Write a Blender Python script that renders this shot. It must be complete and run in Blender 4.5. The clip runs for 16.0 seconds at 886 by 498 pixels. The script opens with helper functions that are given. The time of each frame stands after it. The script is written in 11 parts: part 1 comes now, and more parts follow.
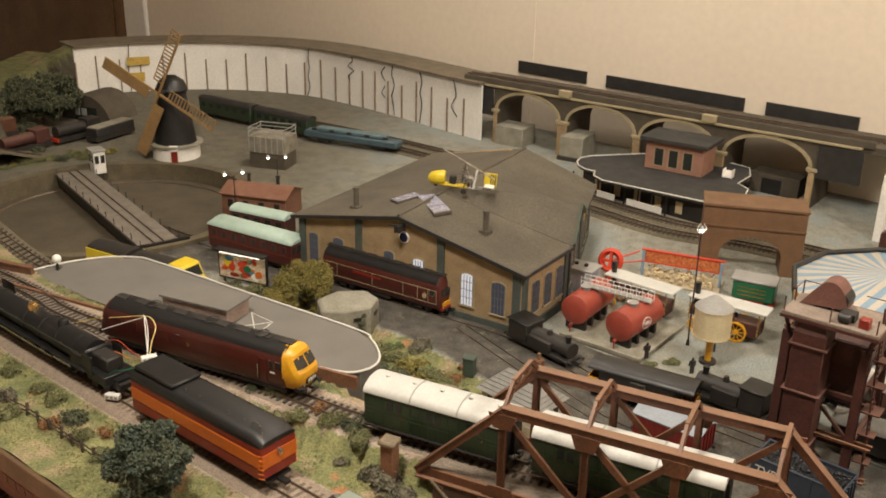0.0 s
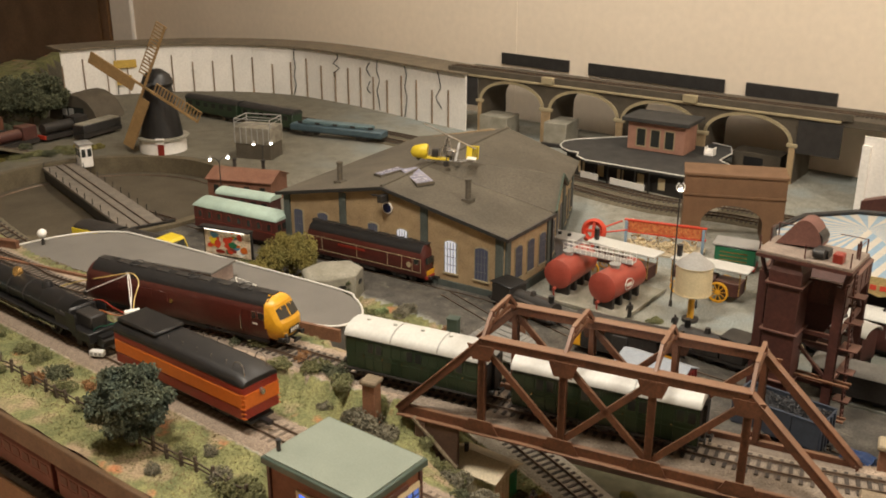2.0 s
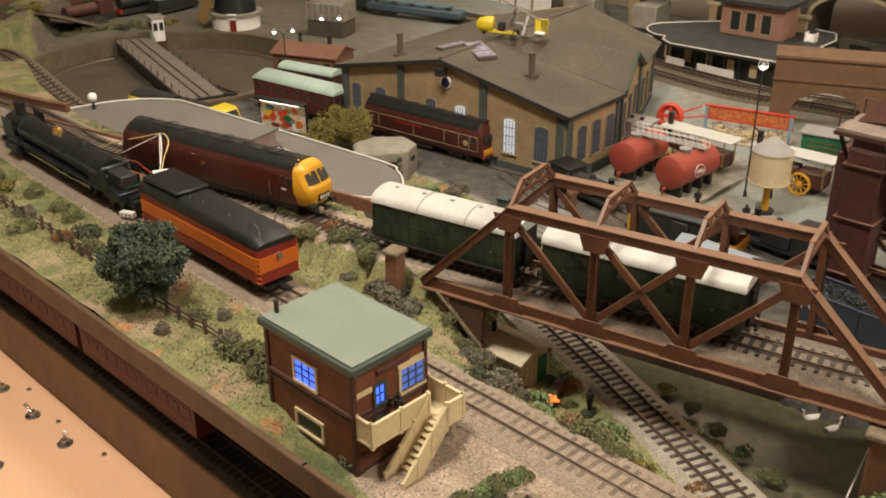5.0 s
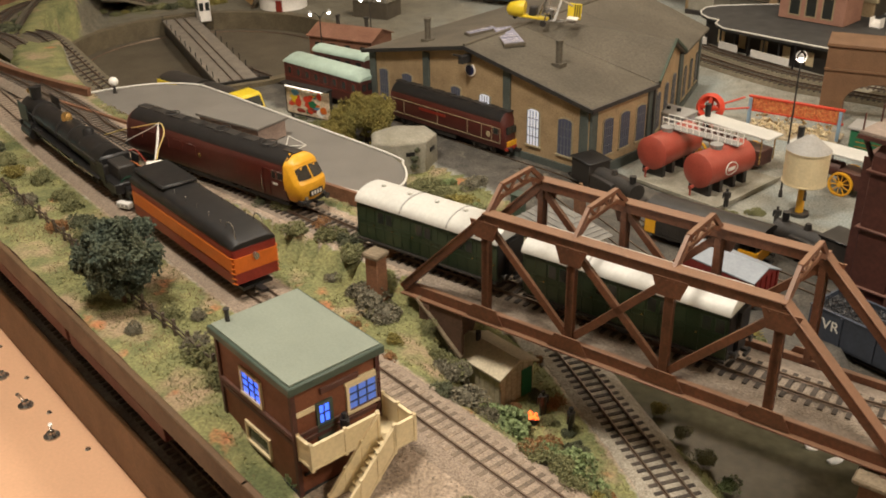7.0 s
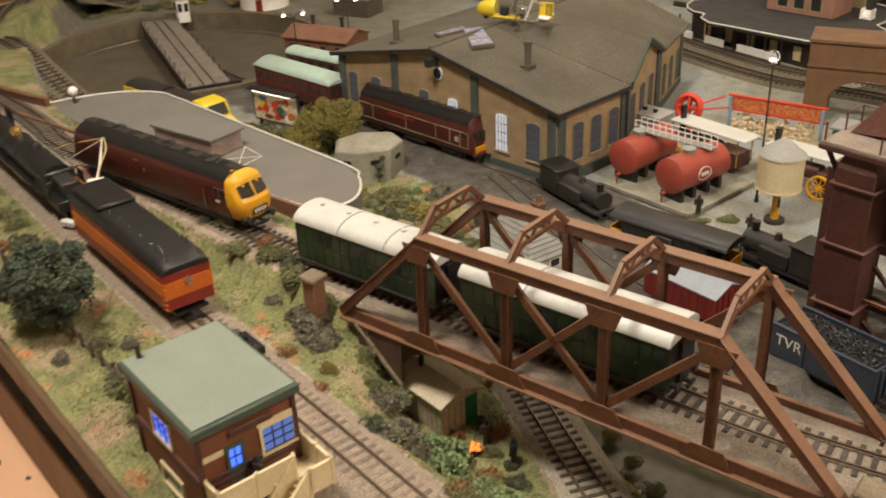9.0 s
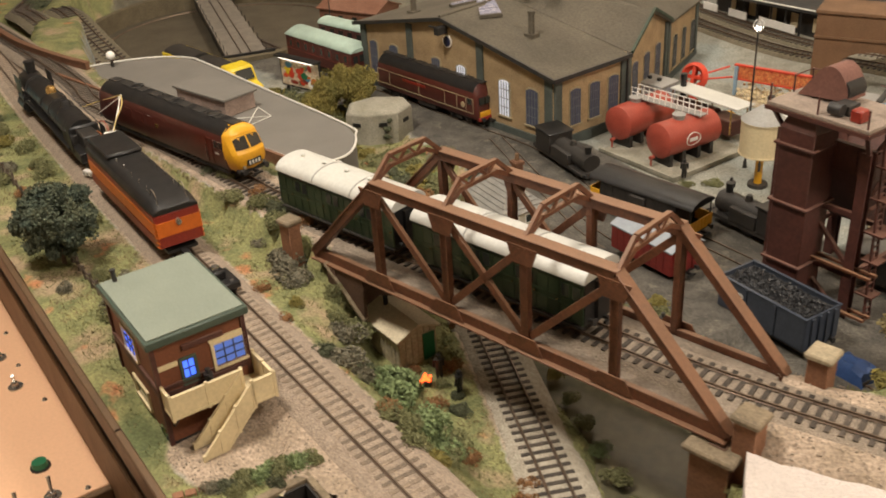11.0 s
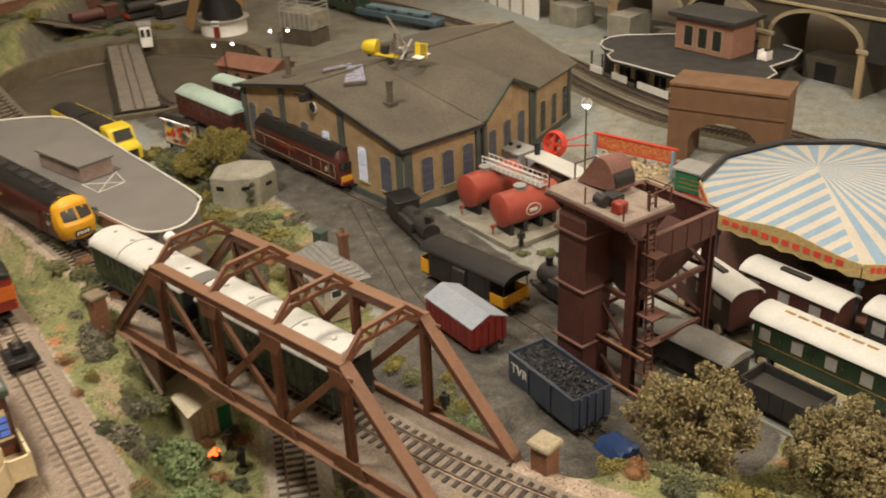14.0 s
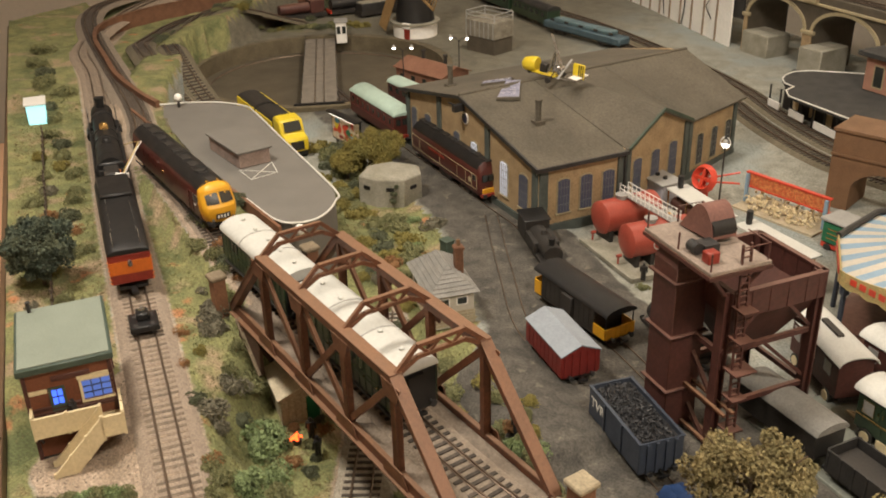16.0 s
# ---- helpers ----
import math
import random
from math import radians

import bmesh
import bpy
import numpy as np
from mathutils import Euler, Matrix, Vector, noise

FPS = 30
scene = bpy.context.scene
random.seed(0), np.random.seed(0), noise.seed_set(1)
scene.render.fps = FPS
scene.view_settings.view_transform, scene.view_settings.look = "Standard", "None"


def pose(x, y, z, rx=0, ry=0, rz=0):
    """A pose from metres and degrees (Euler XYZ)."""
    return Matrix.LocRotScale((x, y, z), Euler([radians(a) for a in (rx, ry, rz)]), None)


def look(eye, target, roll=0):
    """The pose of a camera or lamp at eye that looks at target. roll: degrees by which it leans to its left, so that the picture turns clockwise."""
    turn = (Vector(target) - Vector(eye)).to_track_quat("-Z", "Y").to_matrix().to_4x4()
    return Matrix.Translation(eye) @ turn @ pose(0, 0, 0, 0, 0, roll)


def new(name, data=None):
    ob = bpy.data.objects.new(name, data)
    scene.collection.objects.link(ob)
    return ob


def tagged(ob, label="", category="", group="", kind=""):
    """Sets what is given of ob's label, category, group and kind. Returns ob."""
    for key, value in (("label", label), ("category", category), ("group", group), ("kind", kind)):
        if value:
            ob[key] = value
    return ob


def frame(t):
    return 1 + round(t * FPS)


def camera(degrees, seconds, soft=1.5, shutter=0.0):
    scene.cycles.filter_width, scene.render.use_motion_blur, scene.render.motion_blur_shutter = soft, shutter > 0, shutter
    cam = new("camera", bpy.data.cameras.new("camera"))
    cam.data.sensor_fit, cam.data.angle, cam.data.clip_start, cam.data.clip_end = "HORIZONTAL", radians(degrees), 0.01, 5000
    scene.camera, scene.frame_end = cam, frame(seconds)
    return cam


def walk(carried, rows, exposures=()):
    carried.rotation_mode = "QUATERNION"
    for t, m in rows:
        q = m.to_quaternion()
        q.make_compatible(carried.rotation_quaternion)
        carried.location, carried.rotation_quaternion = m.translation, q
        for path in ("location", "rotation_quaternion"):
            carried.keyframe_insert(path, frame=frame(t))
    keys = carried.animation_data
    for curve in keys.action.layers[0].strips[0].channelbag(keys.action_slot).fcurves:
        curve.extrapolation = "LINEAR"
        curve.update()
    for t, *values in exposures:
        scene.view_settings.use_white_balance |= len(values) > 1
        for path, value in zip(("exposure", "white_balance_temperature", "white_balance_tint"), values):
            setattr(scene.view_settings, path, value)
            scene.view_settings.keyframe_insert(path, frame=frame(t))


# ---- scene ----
cam = camera(49.6, 16.0, soft=1.8, shutter=0.5)
PATH = [
    (0, (0.055, 0.07, 0.588), (0.004, 1.93, -0.143), 1.2),
    (0.5, (0.061, 0.058, 0.576), (0.009, 1.927, -0.133), 1.5),
    (1, (0.065, 0.05, 0.554), (0.019, 1.915, -0.168), 1.1),
    (1.5, (0.069, 0.04, 0.538), (0.043, 1.918, -0.149), 0.8),
    (2, (0.072, 0.033, 0.52), (0.032, 1.912, -0.166), 0.1),
    (2.5, (0.074, 0.031, 0.506), (0.054, 1.888, -0.234), 0.3),
    (3, (0.077, 0.035, 0.493), (0.07, 1.86, -0.325), 0.0),
    (3.5, (0.081, 0.045, 0.483), (0.081, 1.853, -0.373), 0.1),
    (4, (0.09, 0.048, 0.465), (0.033, 1.846, -0.409), 0.1),
    (4.5, (0.105, 0.057, 0.465), (-0.03, 1.851, -0.409), 0.3),
    (4.7, (0.116, 0.069, 0.464), (-0.066, 1.862, -0.403), 0.1),
    (7, (0.207, 0.147, 0.467), (-0.205, 1.879, -0.445), -1.2),
    (7.5, (0.219, 0.164, 0.468), (-0.204, 1.887, -0.454), -1.8),
    (8, (0.233, 0.176, 0.469), (-0.223, 1.888, -0.459), -2.2),
    (8.5, (0.259, 0.187, 0.472), (-0.247, 1.881, -0.462), -2.5),
    (9, (0.257, 0.204, 0.472), (-0.188, 1.917, -0.46), -2.5),
    (9.2, (0.266, 0.227, 0.458), (-0.197, 1.917, -0.507), -4.5),
    (11.3, (0.4, 0.159, 0.473), (-0.229, 1.799, -0.483), -3.4),
    (11.5, (0.425, 0.158, 0.472), (-0.229, 1.789, -0.483), -3.4),
    (12, (0.474, 0.165, 0.474), (-0.267, 1.743, -0.507), -3.8),
    (12.5, (0.502, 0.182, 0.478), (-0.253, 1.747, -0.514), -3.5),
    (13, (0.514, 0.197, 0.494), (-0.184, 1.817, -0.447), -4.0),
    (13.5, (0.538, 0.189, 0.509), (-0.135, 1.837, -0.403), -2.7),
    (14, (0.531, 0.208, 0.517), (-0.047, 1.895, -0.389), -2.6),
    (14.5, (0.513, 0.233, 0.516), (-0.021, 1.929, -0.4), -2.6),
    (15, (0.55, 0.234, 0.513), (-0.171, 1.853, -0.416), -2.3),
    (15.5, (0.608, 0.235, 0.523), (-0.306, 1.765, -0.385), -0.9),
    (16, (0.62, 0.238, 0.537), (-0.337, 1.752, -0.351), -1.5),
]
walk(cam, [(t, look(eye, target, roll)) for t, eye, target, roll in PATH])

# ---- light ----
world = bpy.data.worlds.new("room_air")
scene.world = world
world.use_nodes = True
world.node_tree.nodes["Background"].inputs[0].default_value = (1.0, 0.82, 0.62, 1)
world.node_tree.nodes["Background"].inputs[1].default_value = 0.02


def area_lamp(name, eye, target, size, power, colour):
    data = bpy.data.lights.new(name, "AREA")
    data.shape, data.size, data.energy, data.color = "DISK", size, power, colour
    ob = new(name, data)
    ob.matrix_world = look(eye, target)
    return ob


CEIL = 1.55
# main overhead light; the lamp itself is not seen
area_lamp("unseen_ceiling_light", (-0.22, 0.55, CEIL - 0.14), (-0.05, 0.75, 0), 0.30, 22.6, (1.0, 0.90, 0.765))
# added with no lamp seen, to brighten the right side
area_lamp("unseen_ceiling_light", (1.15, 0.35, CEIL - 0.14), (1.0, 0.7, 0), 0.30, 24.2, (1.0, 0.90, 0.765))
# added with no lamp seen, to brighten the far boards
area_lamp("unseen_ceiling_light", (0.10, 1.82, CEIL - 0.14), (-0.2, 2.5, 0), 0.30, 14.0, (1.0, 0.90, 0.765))


# ---- materials ----
def mat(name, col, rough=0.6, metal=0.0, var=0.25, scale=40.0, fine=400.0, bump=0.15, depth=0.0006, tint=None, random_tone=0.0, coat=0.0):
    """Base colour varied at two scales, with fine relief; tint: a second colour that stains mix in."""
    m = bpy.data.materials.new(name)
    m.use_nodes = True
    nt = m.node_tree
    b = nt.nodes["Principled BSDF"]
    tex = nt.nodes.new("ShaderNodeTexCoord")
    n1, n2 = nt.nodes.new("ShaderNodeTexNoise"), nt.nodes.new("ShaderNodeTexNoise")
    n1.inputs["Scale"].default_value, n2.inputs["Scale"].default_value = scale, fine
    n1.inputs["Detail"].default_value, n2.inputs["Detail"].default_value = 4, 3
    for n in (n1, n2):
        nt.links.new(tex.outputs["Object"], n.inputs["Vector"])
    ramp = nt.nodes.new("ShaderNodeMapRange")
    ramp.inputs[1].default_value, ramp.inputs[2].default_value = 0.3, 0.7
    nt.links.new(n1.outputs["Fac"], ramp.inputs[0])
    mix = nt.nodes.new("ShaderNodeMix")
    mix.data_type = "RGBA"
    other = tint or tuple(c * (1 - var) for c in col)
    mix.inputs[6].default_value = (*col, 1)
    mix.inputs[7].default_value = (*[a * (1 - 0.75) + t * 0.75 for a, t in zip(col, other)], 1) if tint else (*other, 1)
    nt.links.new(ramp.outputs[0], mix.inputs[0])
    mix2 = nt.nodes.new("ShaderNodeMix")
    mix2.data_type, mix2.blend_type = "RGBA", "MULTIPLY"
    grey = nt.nodes.new("ShaderNodeMapRange")
    grey.inputs[1].default_value, grey.inputs[2].default_value = 0.25, 0.75
    grey.inputs[3].default_value, grey.inputs[4].default_value = 1 - var, 1 + var * 0.6
    nt.links.new(n2.outputs["Fac"], grey.inputs[0])
    mix2.inputs[0].default_value = 1
    nt.links.new(mix.outputs[2], mix2.inputs[6])
    last = grey.outputs[0]
    if random_tone:
        info, rr, mul = nt.nodes.new("ShaderNodeObjectInfo"), nt.nodes.new("ShaderNodeMapRange"), nt.nodes.new("ShaderNodeMath")
        rr.inputs[3].default_value, rr.inputs[4].default_value = 1 - random_tone, 1 + random_tone
        mul.operation = "MULTIPLY"
        nt.links.new(info.outputs["Random"], rr.inputs[0])
        nt.links.new(rr.outputs[0], mul.inputs[0])
        nt.links.new(last, mul.inputs[1])
        last = mul.outputs[0]
    nt.links.new(last, mix2.inputs[7])
    nt.links.new(mix2.outputs[2], b.inputs["Base Color"])
    b.inputs["Metallic"].default_value = metal
    b.inputs["Coat Weight"].default_value = coat
    rmap = nt.nodes.new("ShaderNodeMapRange")
    rmap.inputs[3].default_value, rmap.inputs[4].default_value = max(0.03, rough - 0.1), min(1, rough + 0.12)
    nt.links.new(n1.outputs["Fac"], rmap.inputs[0])
    nt.links.new(rmap.outputs[0], b.inputs["Roughness"])
    if bump:
        bp = nt.nodes.new("ShaderNodeBump")
        bp.inputs["Strength"].default_value, bp.inputs["Distance"].default_value = bump, depth
        nt.links.new(n2.outputs["Fac"], bp.inputs["Height"])
        nt.links.new(bp.outputs[0], b.inputs["Normal"])
    return m


def glow(name, col, strength):
    m = bpy.data.materials.new(name)
    m.use_nodes = True
    b = m.node_tree.nodes["Principled BSDF"]
    b.inputs["Base Color"].default_value = (*col, 1)
    b.inputs["Emission Color"].default_value = (*col, 1)
    b.inputs["Emission Strength"].default_value = strength
    return m


M_wall = mat("cream_wall_paint", (0.82, 0.715, 0.585), 0.7, var=0.05, scale=3, fine=60, bump=0.1, depth=0.002)
M_ceil = mat("white_ceiling", (0.8, 0.76, 0.7), 0.8, var=0.05, scale=3, fine=60)
M_carpet = mat("brown_carpet", (0.12, 0.08, 0.06), 0.95, scale=20, fine=500, bump=0.6)
M_wood = mat("dark_stained_wood", (0.15, 0.075, 0.028), 0.45, var=0.35, scale=9, fine=120, bump=0.1)
M_board = mat("brown_painted_board", (0.105, 0.058, 0.028), 0.5, var=0.35, scale=30, fine=300, bump=0.15)
M_shelf = mat("dusty_grey_shelf", (0.17, 0.155, 0.13), 0.85, var=0.4, scale=40, fine=300, bump=0.3)
M_boardlt = mat("brown_plywood", (0.19, 0.105, 0.048), 0.6, var=0.25, scale=25, fine=250, bump=0.1)
M_turf = mat("faded_turf_fibre", (0.215, 0.20, 0.085), 0.9, var=0.35, scale=40, fine=300, tint=(0.14, 0.15, 0.06))
M_dryturf = mat("dry_turf_fibre", (0.30, 0.235, 0.125), 0.9, var=0.35, scale=40, fine=300)
M_weatherwood = mat("weathered_pale_planks", (0.50, 0.43, 0.30), 0.85, var=0.3, scale=40, fine=400, bump=0.3, tint=(0.36, 0.29, 0.19))
M_felt = mat("faded_buff_felt", (0.62, 0.54, 0.39), 0.9, var=0.2, scale=35, fine=500, bump=0.3, tint=(0.44, 0.37, 0.26))
M_palecap = mat("pale_buff_capstone", (0.40, 0.33, 0.22), 0.85, var=0.3, scale=60, fine=500, bump=0.3)
M_capstone = mat("mossy_brown_capstone", (0.24, 0.185, 0.12), 0.85, var=0.35, scale=60, fine=500, bump=0.3)
M_panel = mat("peach_painted_panel", (0.78, 0.47, 0.29), 0.5, var=0.06, scale=12, fine=300, bump=0.05)
M_white = mat("white_painted_card", (0.90, 0.87, 0.82), 0.6, var=0.1, scale=14, fine=200, bump=0.1)
M_plaster = mat("white_plaster", (0.60, 0.53, 0.49), 0.85, var=0.12, scale=60, fine=500, bump=0.9, depth=0.002)
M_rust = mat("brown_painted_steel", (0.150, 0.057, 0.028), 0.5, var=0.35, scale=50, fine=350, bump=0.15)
M_maroondk = mat("dark_maroon_tower", (0.088, 0.030, 0.023), 0.55, var=0.3, scale=40, fine=300, bump=0.15)
M_deck = mat("pale_tower_deck", (0.30, 0.235, 0.19), 0.7, var=0.25, scale=60, fine=400)
M_rail = mat("worn_rail_steel", (0.20, 0.145, 0.105), 0.40, metal=0.6, var=0.35, scale=50, fine=500)
M_sleeper = mat("dark_sleeper", (0.075, 0.058, 0.045), 0.8, var=0.4, scale=90, fine=600, random_tone=0.35)
M_dustysleeper = mat("ballast_dusted_sleeper", (0.155, 0.118, 0.088), 0.9, var=0.45, scale=120, fine=600, random_tone=0.35, tint=(0.30, 0.23, 0.165))
M_palebed = mat("pale_stone_ballast", (0.46, 0.41, 0.33), 0.95, var=0.4, scale=150, fine=700, bump=1.0, depth=0.0016, tint=(0.30, 0.26, 0.20))
M_mainbed = mat("brown_grey_ballast", (0.285, 0.23, 0.178), 0.95, var=0.4, scale=150, fine=700, bump=1.0, depth=0.0014, tint=(0.20, 0.16, 0.12))
M_ballast = mat("tan_ballast", (0.35, 0.275, 0.21), 0.95, var=0.4, scale=150, fine=700, bump=1.0, depth=0.0014, tint=(0.26, 0.20, 0.15))
M_darkbed = mat("dark_earth_ballast", (0.16, 0.13, 0.09), 0.95, var=0.4, scale=120, fine=700, bump=0.8, depth=0.0014, tint=(0.11, 0.10, 0.06))
M_shelfred = mat("dull_dark_red", (0.12, 0.026, 0.018), 0.5, var=0.25, scale=60, fine=400)
M_stone = mat("ballast_chips", (0.46, 0.37, 0.29), 0.9, var=0.4, scale=60, fine=500, random_tone=0.2)
M_black = mat("satin_black_paint", (0.016, 0.015, 0.015), 0.42, var=0.3, scale=60, fine=500, bump=0.1)
M_sooty = mat("weathered_black", (0.021, 0.019, 0.017), 0.55, var=0.4, scale=60, fine=500, bump=0.2, tint=(0.042, 0.035, 0.03))
M_iron = mat("dark_grey_iron", (0.05, 0.047, 0.045), 0.5, metal=0.3, var=0.3, scale=60, fine=500)
M_steel = mat("bright_steel", (0.55, 0.53, 0.5), 0.25, metal=0.9, var=0.2, scale=60, fine=500)
M_brass = mat("polished_brass", (0.65, 0.42, 0.16), 0.25, metal=0.9, var=0.2)
M_orange = mat("orange_livery", (0.62, 0.145, 0.018), 0.38, var=0.12, scale=40, fine=400, bump=0.04)
M_red = mat("maroon_livery", (0.085, 0.019, 0.014), 0.38, var=0.2, scale=40, fine=400, bump=0.04, coat=0.2)
M_redtrim = mat("deep_red_trim", (0.26, 0.03, 0.018), 0.35, var=0.2)
M_yellow = mat("warning_yellow", (0.72, 0.36, 0.02), 0.4, var=0.12, scale=60, fine=500, bump=0.04)
M_lemon = mat("lemon_yellow", (0.75, 0.56, 0.03), 0.4, var=0.12, scale=60, fine=500, bump=0.04)
M_green = mat("dark_green_livery", (0.026, 0.050, 0.025), 0.34, var=0.2, scale=50, fine=400, bump=0.04, coat=0.2)
M_roofw = mat("off_white_roof", (0.58, 0.575, 0.535), 0.5, var=0.1, scale=50, fine=400, bump=0.08)
M_mint = mat("pale_mint_roof", (0.45, 0.58, 0.50), 0.45, var=0.15, scale=50, fine=400)
M_glassdk = mat("dark_window_glass", (0.03, 0.033, 0.03), 0.08, var=0.1, bump=0)
M_screen = mat("grubby_windscreen", (0.035, 0.031, 0.025), 0.12, var=0.3, bump=0)
M_cream = mat("cream_paint", (0.70, 0.58, 0.36), 0.5, var=0.12, scale=60, fine=400)
M_brick = mat("red_brown_brick", (0.215, 0.10, 0.053), 0.75, var=0.3, scale=60, fine=500, bump=0.2, random_tone=0.2)
M_sbbrick = mat("box_brown_wall", (0.185, 0.062, 0.028), 0.6, var=0.22, scale=60, fine=500, bump=0.2)
M_sbroof = mat("grey_green_roof", (0.215, 0.245, 0.20), 0.7, var=0.1, scale=30, fine=600, bump=0.2)
M_sbtrim = mat("dark_green_fascia", (0.06, 0.085, 0.065), 0.5, var=0.15)
M_stonewall = mat("ochre_stone_wall", (0.42, 0.30, 0.165), 0.8, var=0.3, scale=45, fine=500, bump=0.3, tint=(0.26, 0.18, 0.10))
M_pilaster = mat("slate_green_pilaster", (0.085, 0.10, 0.09), 0.7, var=0.25, scale=60, fine=500)
M_shedroof = mat("sooty_brown_roof", (0.118, 0.100, 0.073), 0.85, var=0.28, scale=14, fine=300, bump=0.35, tint=(0.070, 0.061, 0.045))
M_tar = mat("grey_tarmac", (0.175, 0.162, 0.143), 0.9, var=0.14, scale=20, fine=700, bump=0.3)
M_kerb = mat("white_kerb", (0.70, 0.68, 0.62), 0.6, var=0.1)
M_concrete = mat("pale_concrete", (0.34, 0.315, 0.255), 0.85, var=0.25, scale=40, fine=400, bump=0.4, tint=(0.19, 0.18, 0.13))
M_slate = mat("grey_slate", (0.24, 0.23, 0.21), 0.7, var=0.2, scale=60, fine=500, random_tone=0.15)
M_asbestos = mat("cream_sheet_roof", (0.52, 0.44, 0.31), 0.75, var=0.25, scale=50, fine=400, tint=(0.34, 0.28, 0.19))
M_redtank = mat("tank_red", (0.36, 0.068, 0.045), 0.38, var=0.15, scale=50, fine=400, bump=0.05)
M_slateblue = mat("blue_grey_wagon", (0.050, 0.060, 0.082), 0.5, var=0.2, scale=60, fine=400)
M_vanroof = mat("blue_grey_roof", (0.30, 0.33, 0.37), 0.55, var=0.12, scale=60, fine=400)
M_vanred = mat("van_red", (0.20, 0.022, 0.018), 0.45, var=0.2, scale=60, fine=400)
M_coal = mat("coal", (0.034, 0.034, 0.037), 0.5, var=0.5, scale=150, fine=700, bump=0.6)
M_blue = mat("light_blue_paint", (0.09, 0.25, 0.38), 0.5, var=0.15)
M_tarp = mat("blue_tarpaulin", (0.03, 0.075, 0.22), 0.5, var=0.2)
M_brightred = mat("bright_red", (0.60, 0.06, 0.03), 0.4, var=0.12)
M_fairgreen = mat("fair_green", (0.02, 0.15, 0.07), 0.35, var=0.12)
M_tin = mat("grey_painted_tin", (0.34, 0.33, 0.31), 0.55, var=0.15)
M_skyblue = mat("tent_blue", (0.235, 0.345, 0.45), 0.6, var=0.1, scale=30, fine=300)
M_tentcream = mat("tent_cream", (0.52, 0.475, 0.40), 0.6, var=0.1, scale=30, fine=300)
M_sail = mat("tan_sail_wood", (0.33, 0.205, 0.085), 0.7, var=0.2, scale=60, fine=400)
M_sandstone = mat("sandstone_ring", (0.40, 0.33, 0.20), 0.8, var=0.2)
M_viaduct = mat("brown_grey_viaduct", (0.10, 0.082, 0.058), 0.8, var=0.25, scale=40, fine=400, bump=0.2)
M_redbrown = mat("red_brown_sheet", (0.17, 0.072, 0.042), 0.7, var=0.3, scale=50, fine=400, tint=(0.24, 0.12, 0.075))
M_brownarch = mat("brown_brick_arch", (0.185, 0.10, 0.050), 0.75, var=0.2, scale=40, fine=500, bump=0.25)
M_pink = mat("pink_brick", (0.42, 0.22, 0.155), 0.7, var=0.2, scale=60, fine=500)
M_bark = mat("brown_bark", (0.13, 0.085, 0.05), 0.9, var=0.3, scale=60, fine=400, bump=0.5)
M_white_plain = mat("white_plastic", (0.8, 0.78, 0.74), 0.35, var=0.05)
M_wireY = mat("yellow_wire", (0.6, 0.45, 0.16), 0.4, var=0.1)
M_wireO = mat("orange_wire", (0.5, 0.16, 0.05), 0.4, var=0.1)
M_wireR = mat("red_wire", (0.4, 0.06, 0.04), 0.4, var=0.1)
M_wireG = mat("green_wire", (0.02, 0.16, 0.10), 0.4, var=0.1)
M_glowwhite = glow("lit_bulb", (1.0, 0.93, 0.8), 25.0)
M_glowpane = glow("blue_lit_pane", (0.06, 0.16, 1.0), 1.5)
M_glowdim = glow("dim_blue_pane", (0.07, 0.13, 0.42), 0.75)
M_striplight = glow("hidden_strip_glow", (1.0, 0.93, 0.8), 3.0)
M_aqua = glow("aqua_lit_plastic", (0.42, 0.85, 0.90), 0.9)
M_fire = glow("lit_brazier", (1.0, 0.12, 0.02), 3.0)
M_globe = mat("frosted_globe", (0.85, 0.83, 0.78), 0.3, var=0.03)
M_dusty = mat("dusty_blue_engine", (0.075, 0.12, 0.145), 0.6, var=0.3)
M_dusty2 = mat("dusty_pale_blue", (0.13, 0.20, 0.22), 0.6, var=0.3)


def pale_tops(m, col, amount):
    """Mixes a paler colour into faces that look up, broken up by noise."""
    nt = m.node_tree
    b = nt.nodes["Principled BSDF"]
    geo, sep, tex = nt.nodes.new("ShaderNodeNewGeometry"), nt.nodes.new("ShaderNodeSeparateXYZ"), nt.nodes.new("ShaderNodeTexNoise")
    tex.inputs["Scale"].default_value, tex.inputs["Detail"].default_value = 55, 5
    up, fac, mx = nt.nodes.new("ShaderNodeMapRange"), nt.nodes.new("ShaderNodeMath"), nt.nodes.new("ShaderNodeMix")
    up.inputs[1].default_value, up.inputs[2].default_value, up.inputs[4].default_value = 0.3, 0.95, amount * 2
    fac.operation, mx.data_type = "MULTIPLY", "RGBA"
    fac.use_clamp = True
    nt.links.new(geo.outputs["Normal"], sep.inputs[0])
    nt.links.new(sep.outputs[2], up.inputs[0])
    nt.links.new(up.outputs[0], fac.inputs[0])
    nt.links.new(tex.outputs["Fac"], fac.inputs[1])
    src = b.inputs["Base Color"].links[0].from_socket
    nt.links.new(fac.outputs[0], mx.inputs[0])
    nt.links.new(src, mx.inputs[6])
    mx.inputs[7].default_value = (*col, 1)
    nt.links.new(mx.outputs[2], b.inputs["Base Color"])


pale_tops(M_rust, (0.29, 0.175, 0.105), 0.5)
pale_tops(M_maroondk, (0.30, 0.17, 0.12), 0.28)
pale_tops(M_board, (0.20, 0.13, 0.075), 0.3)


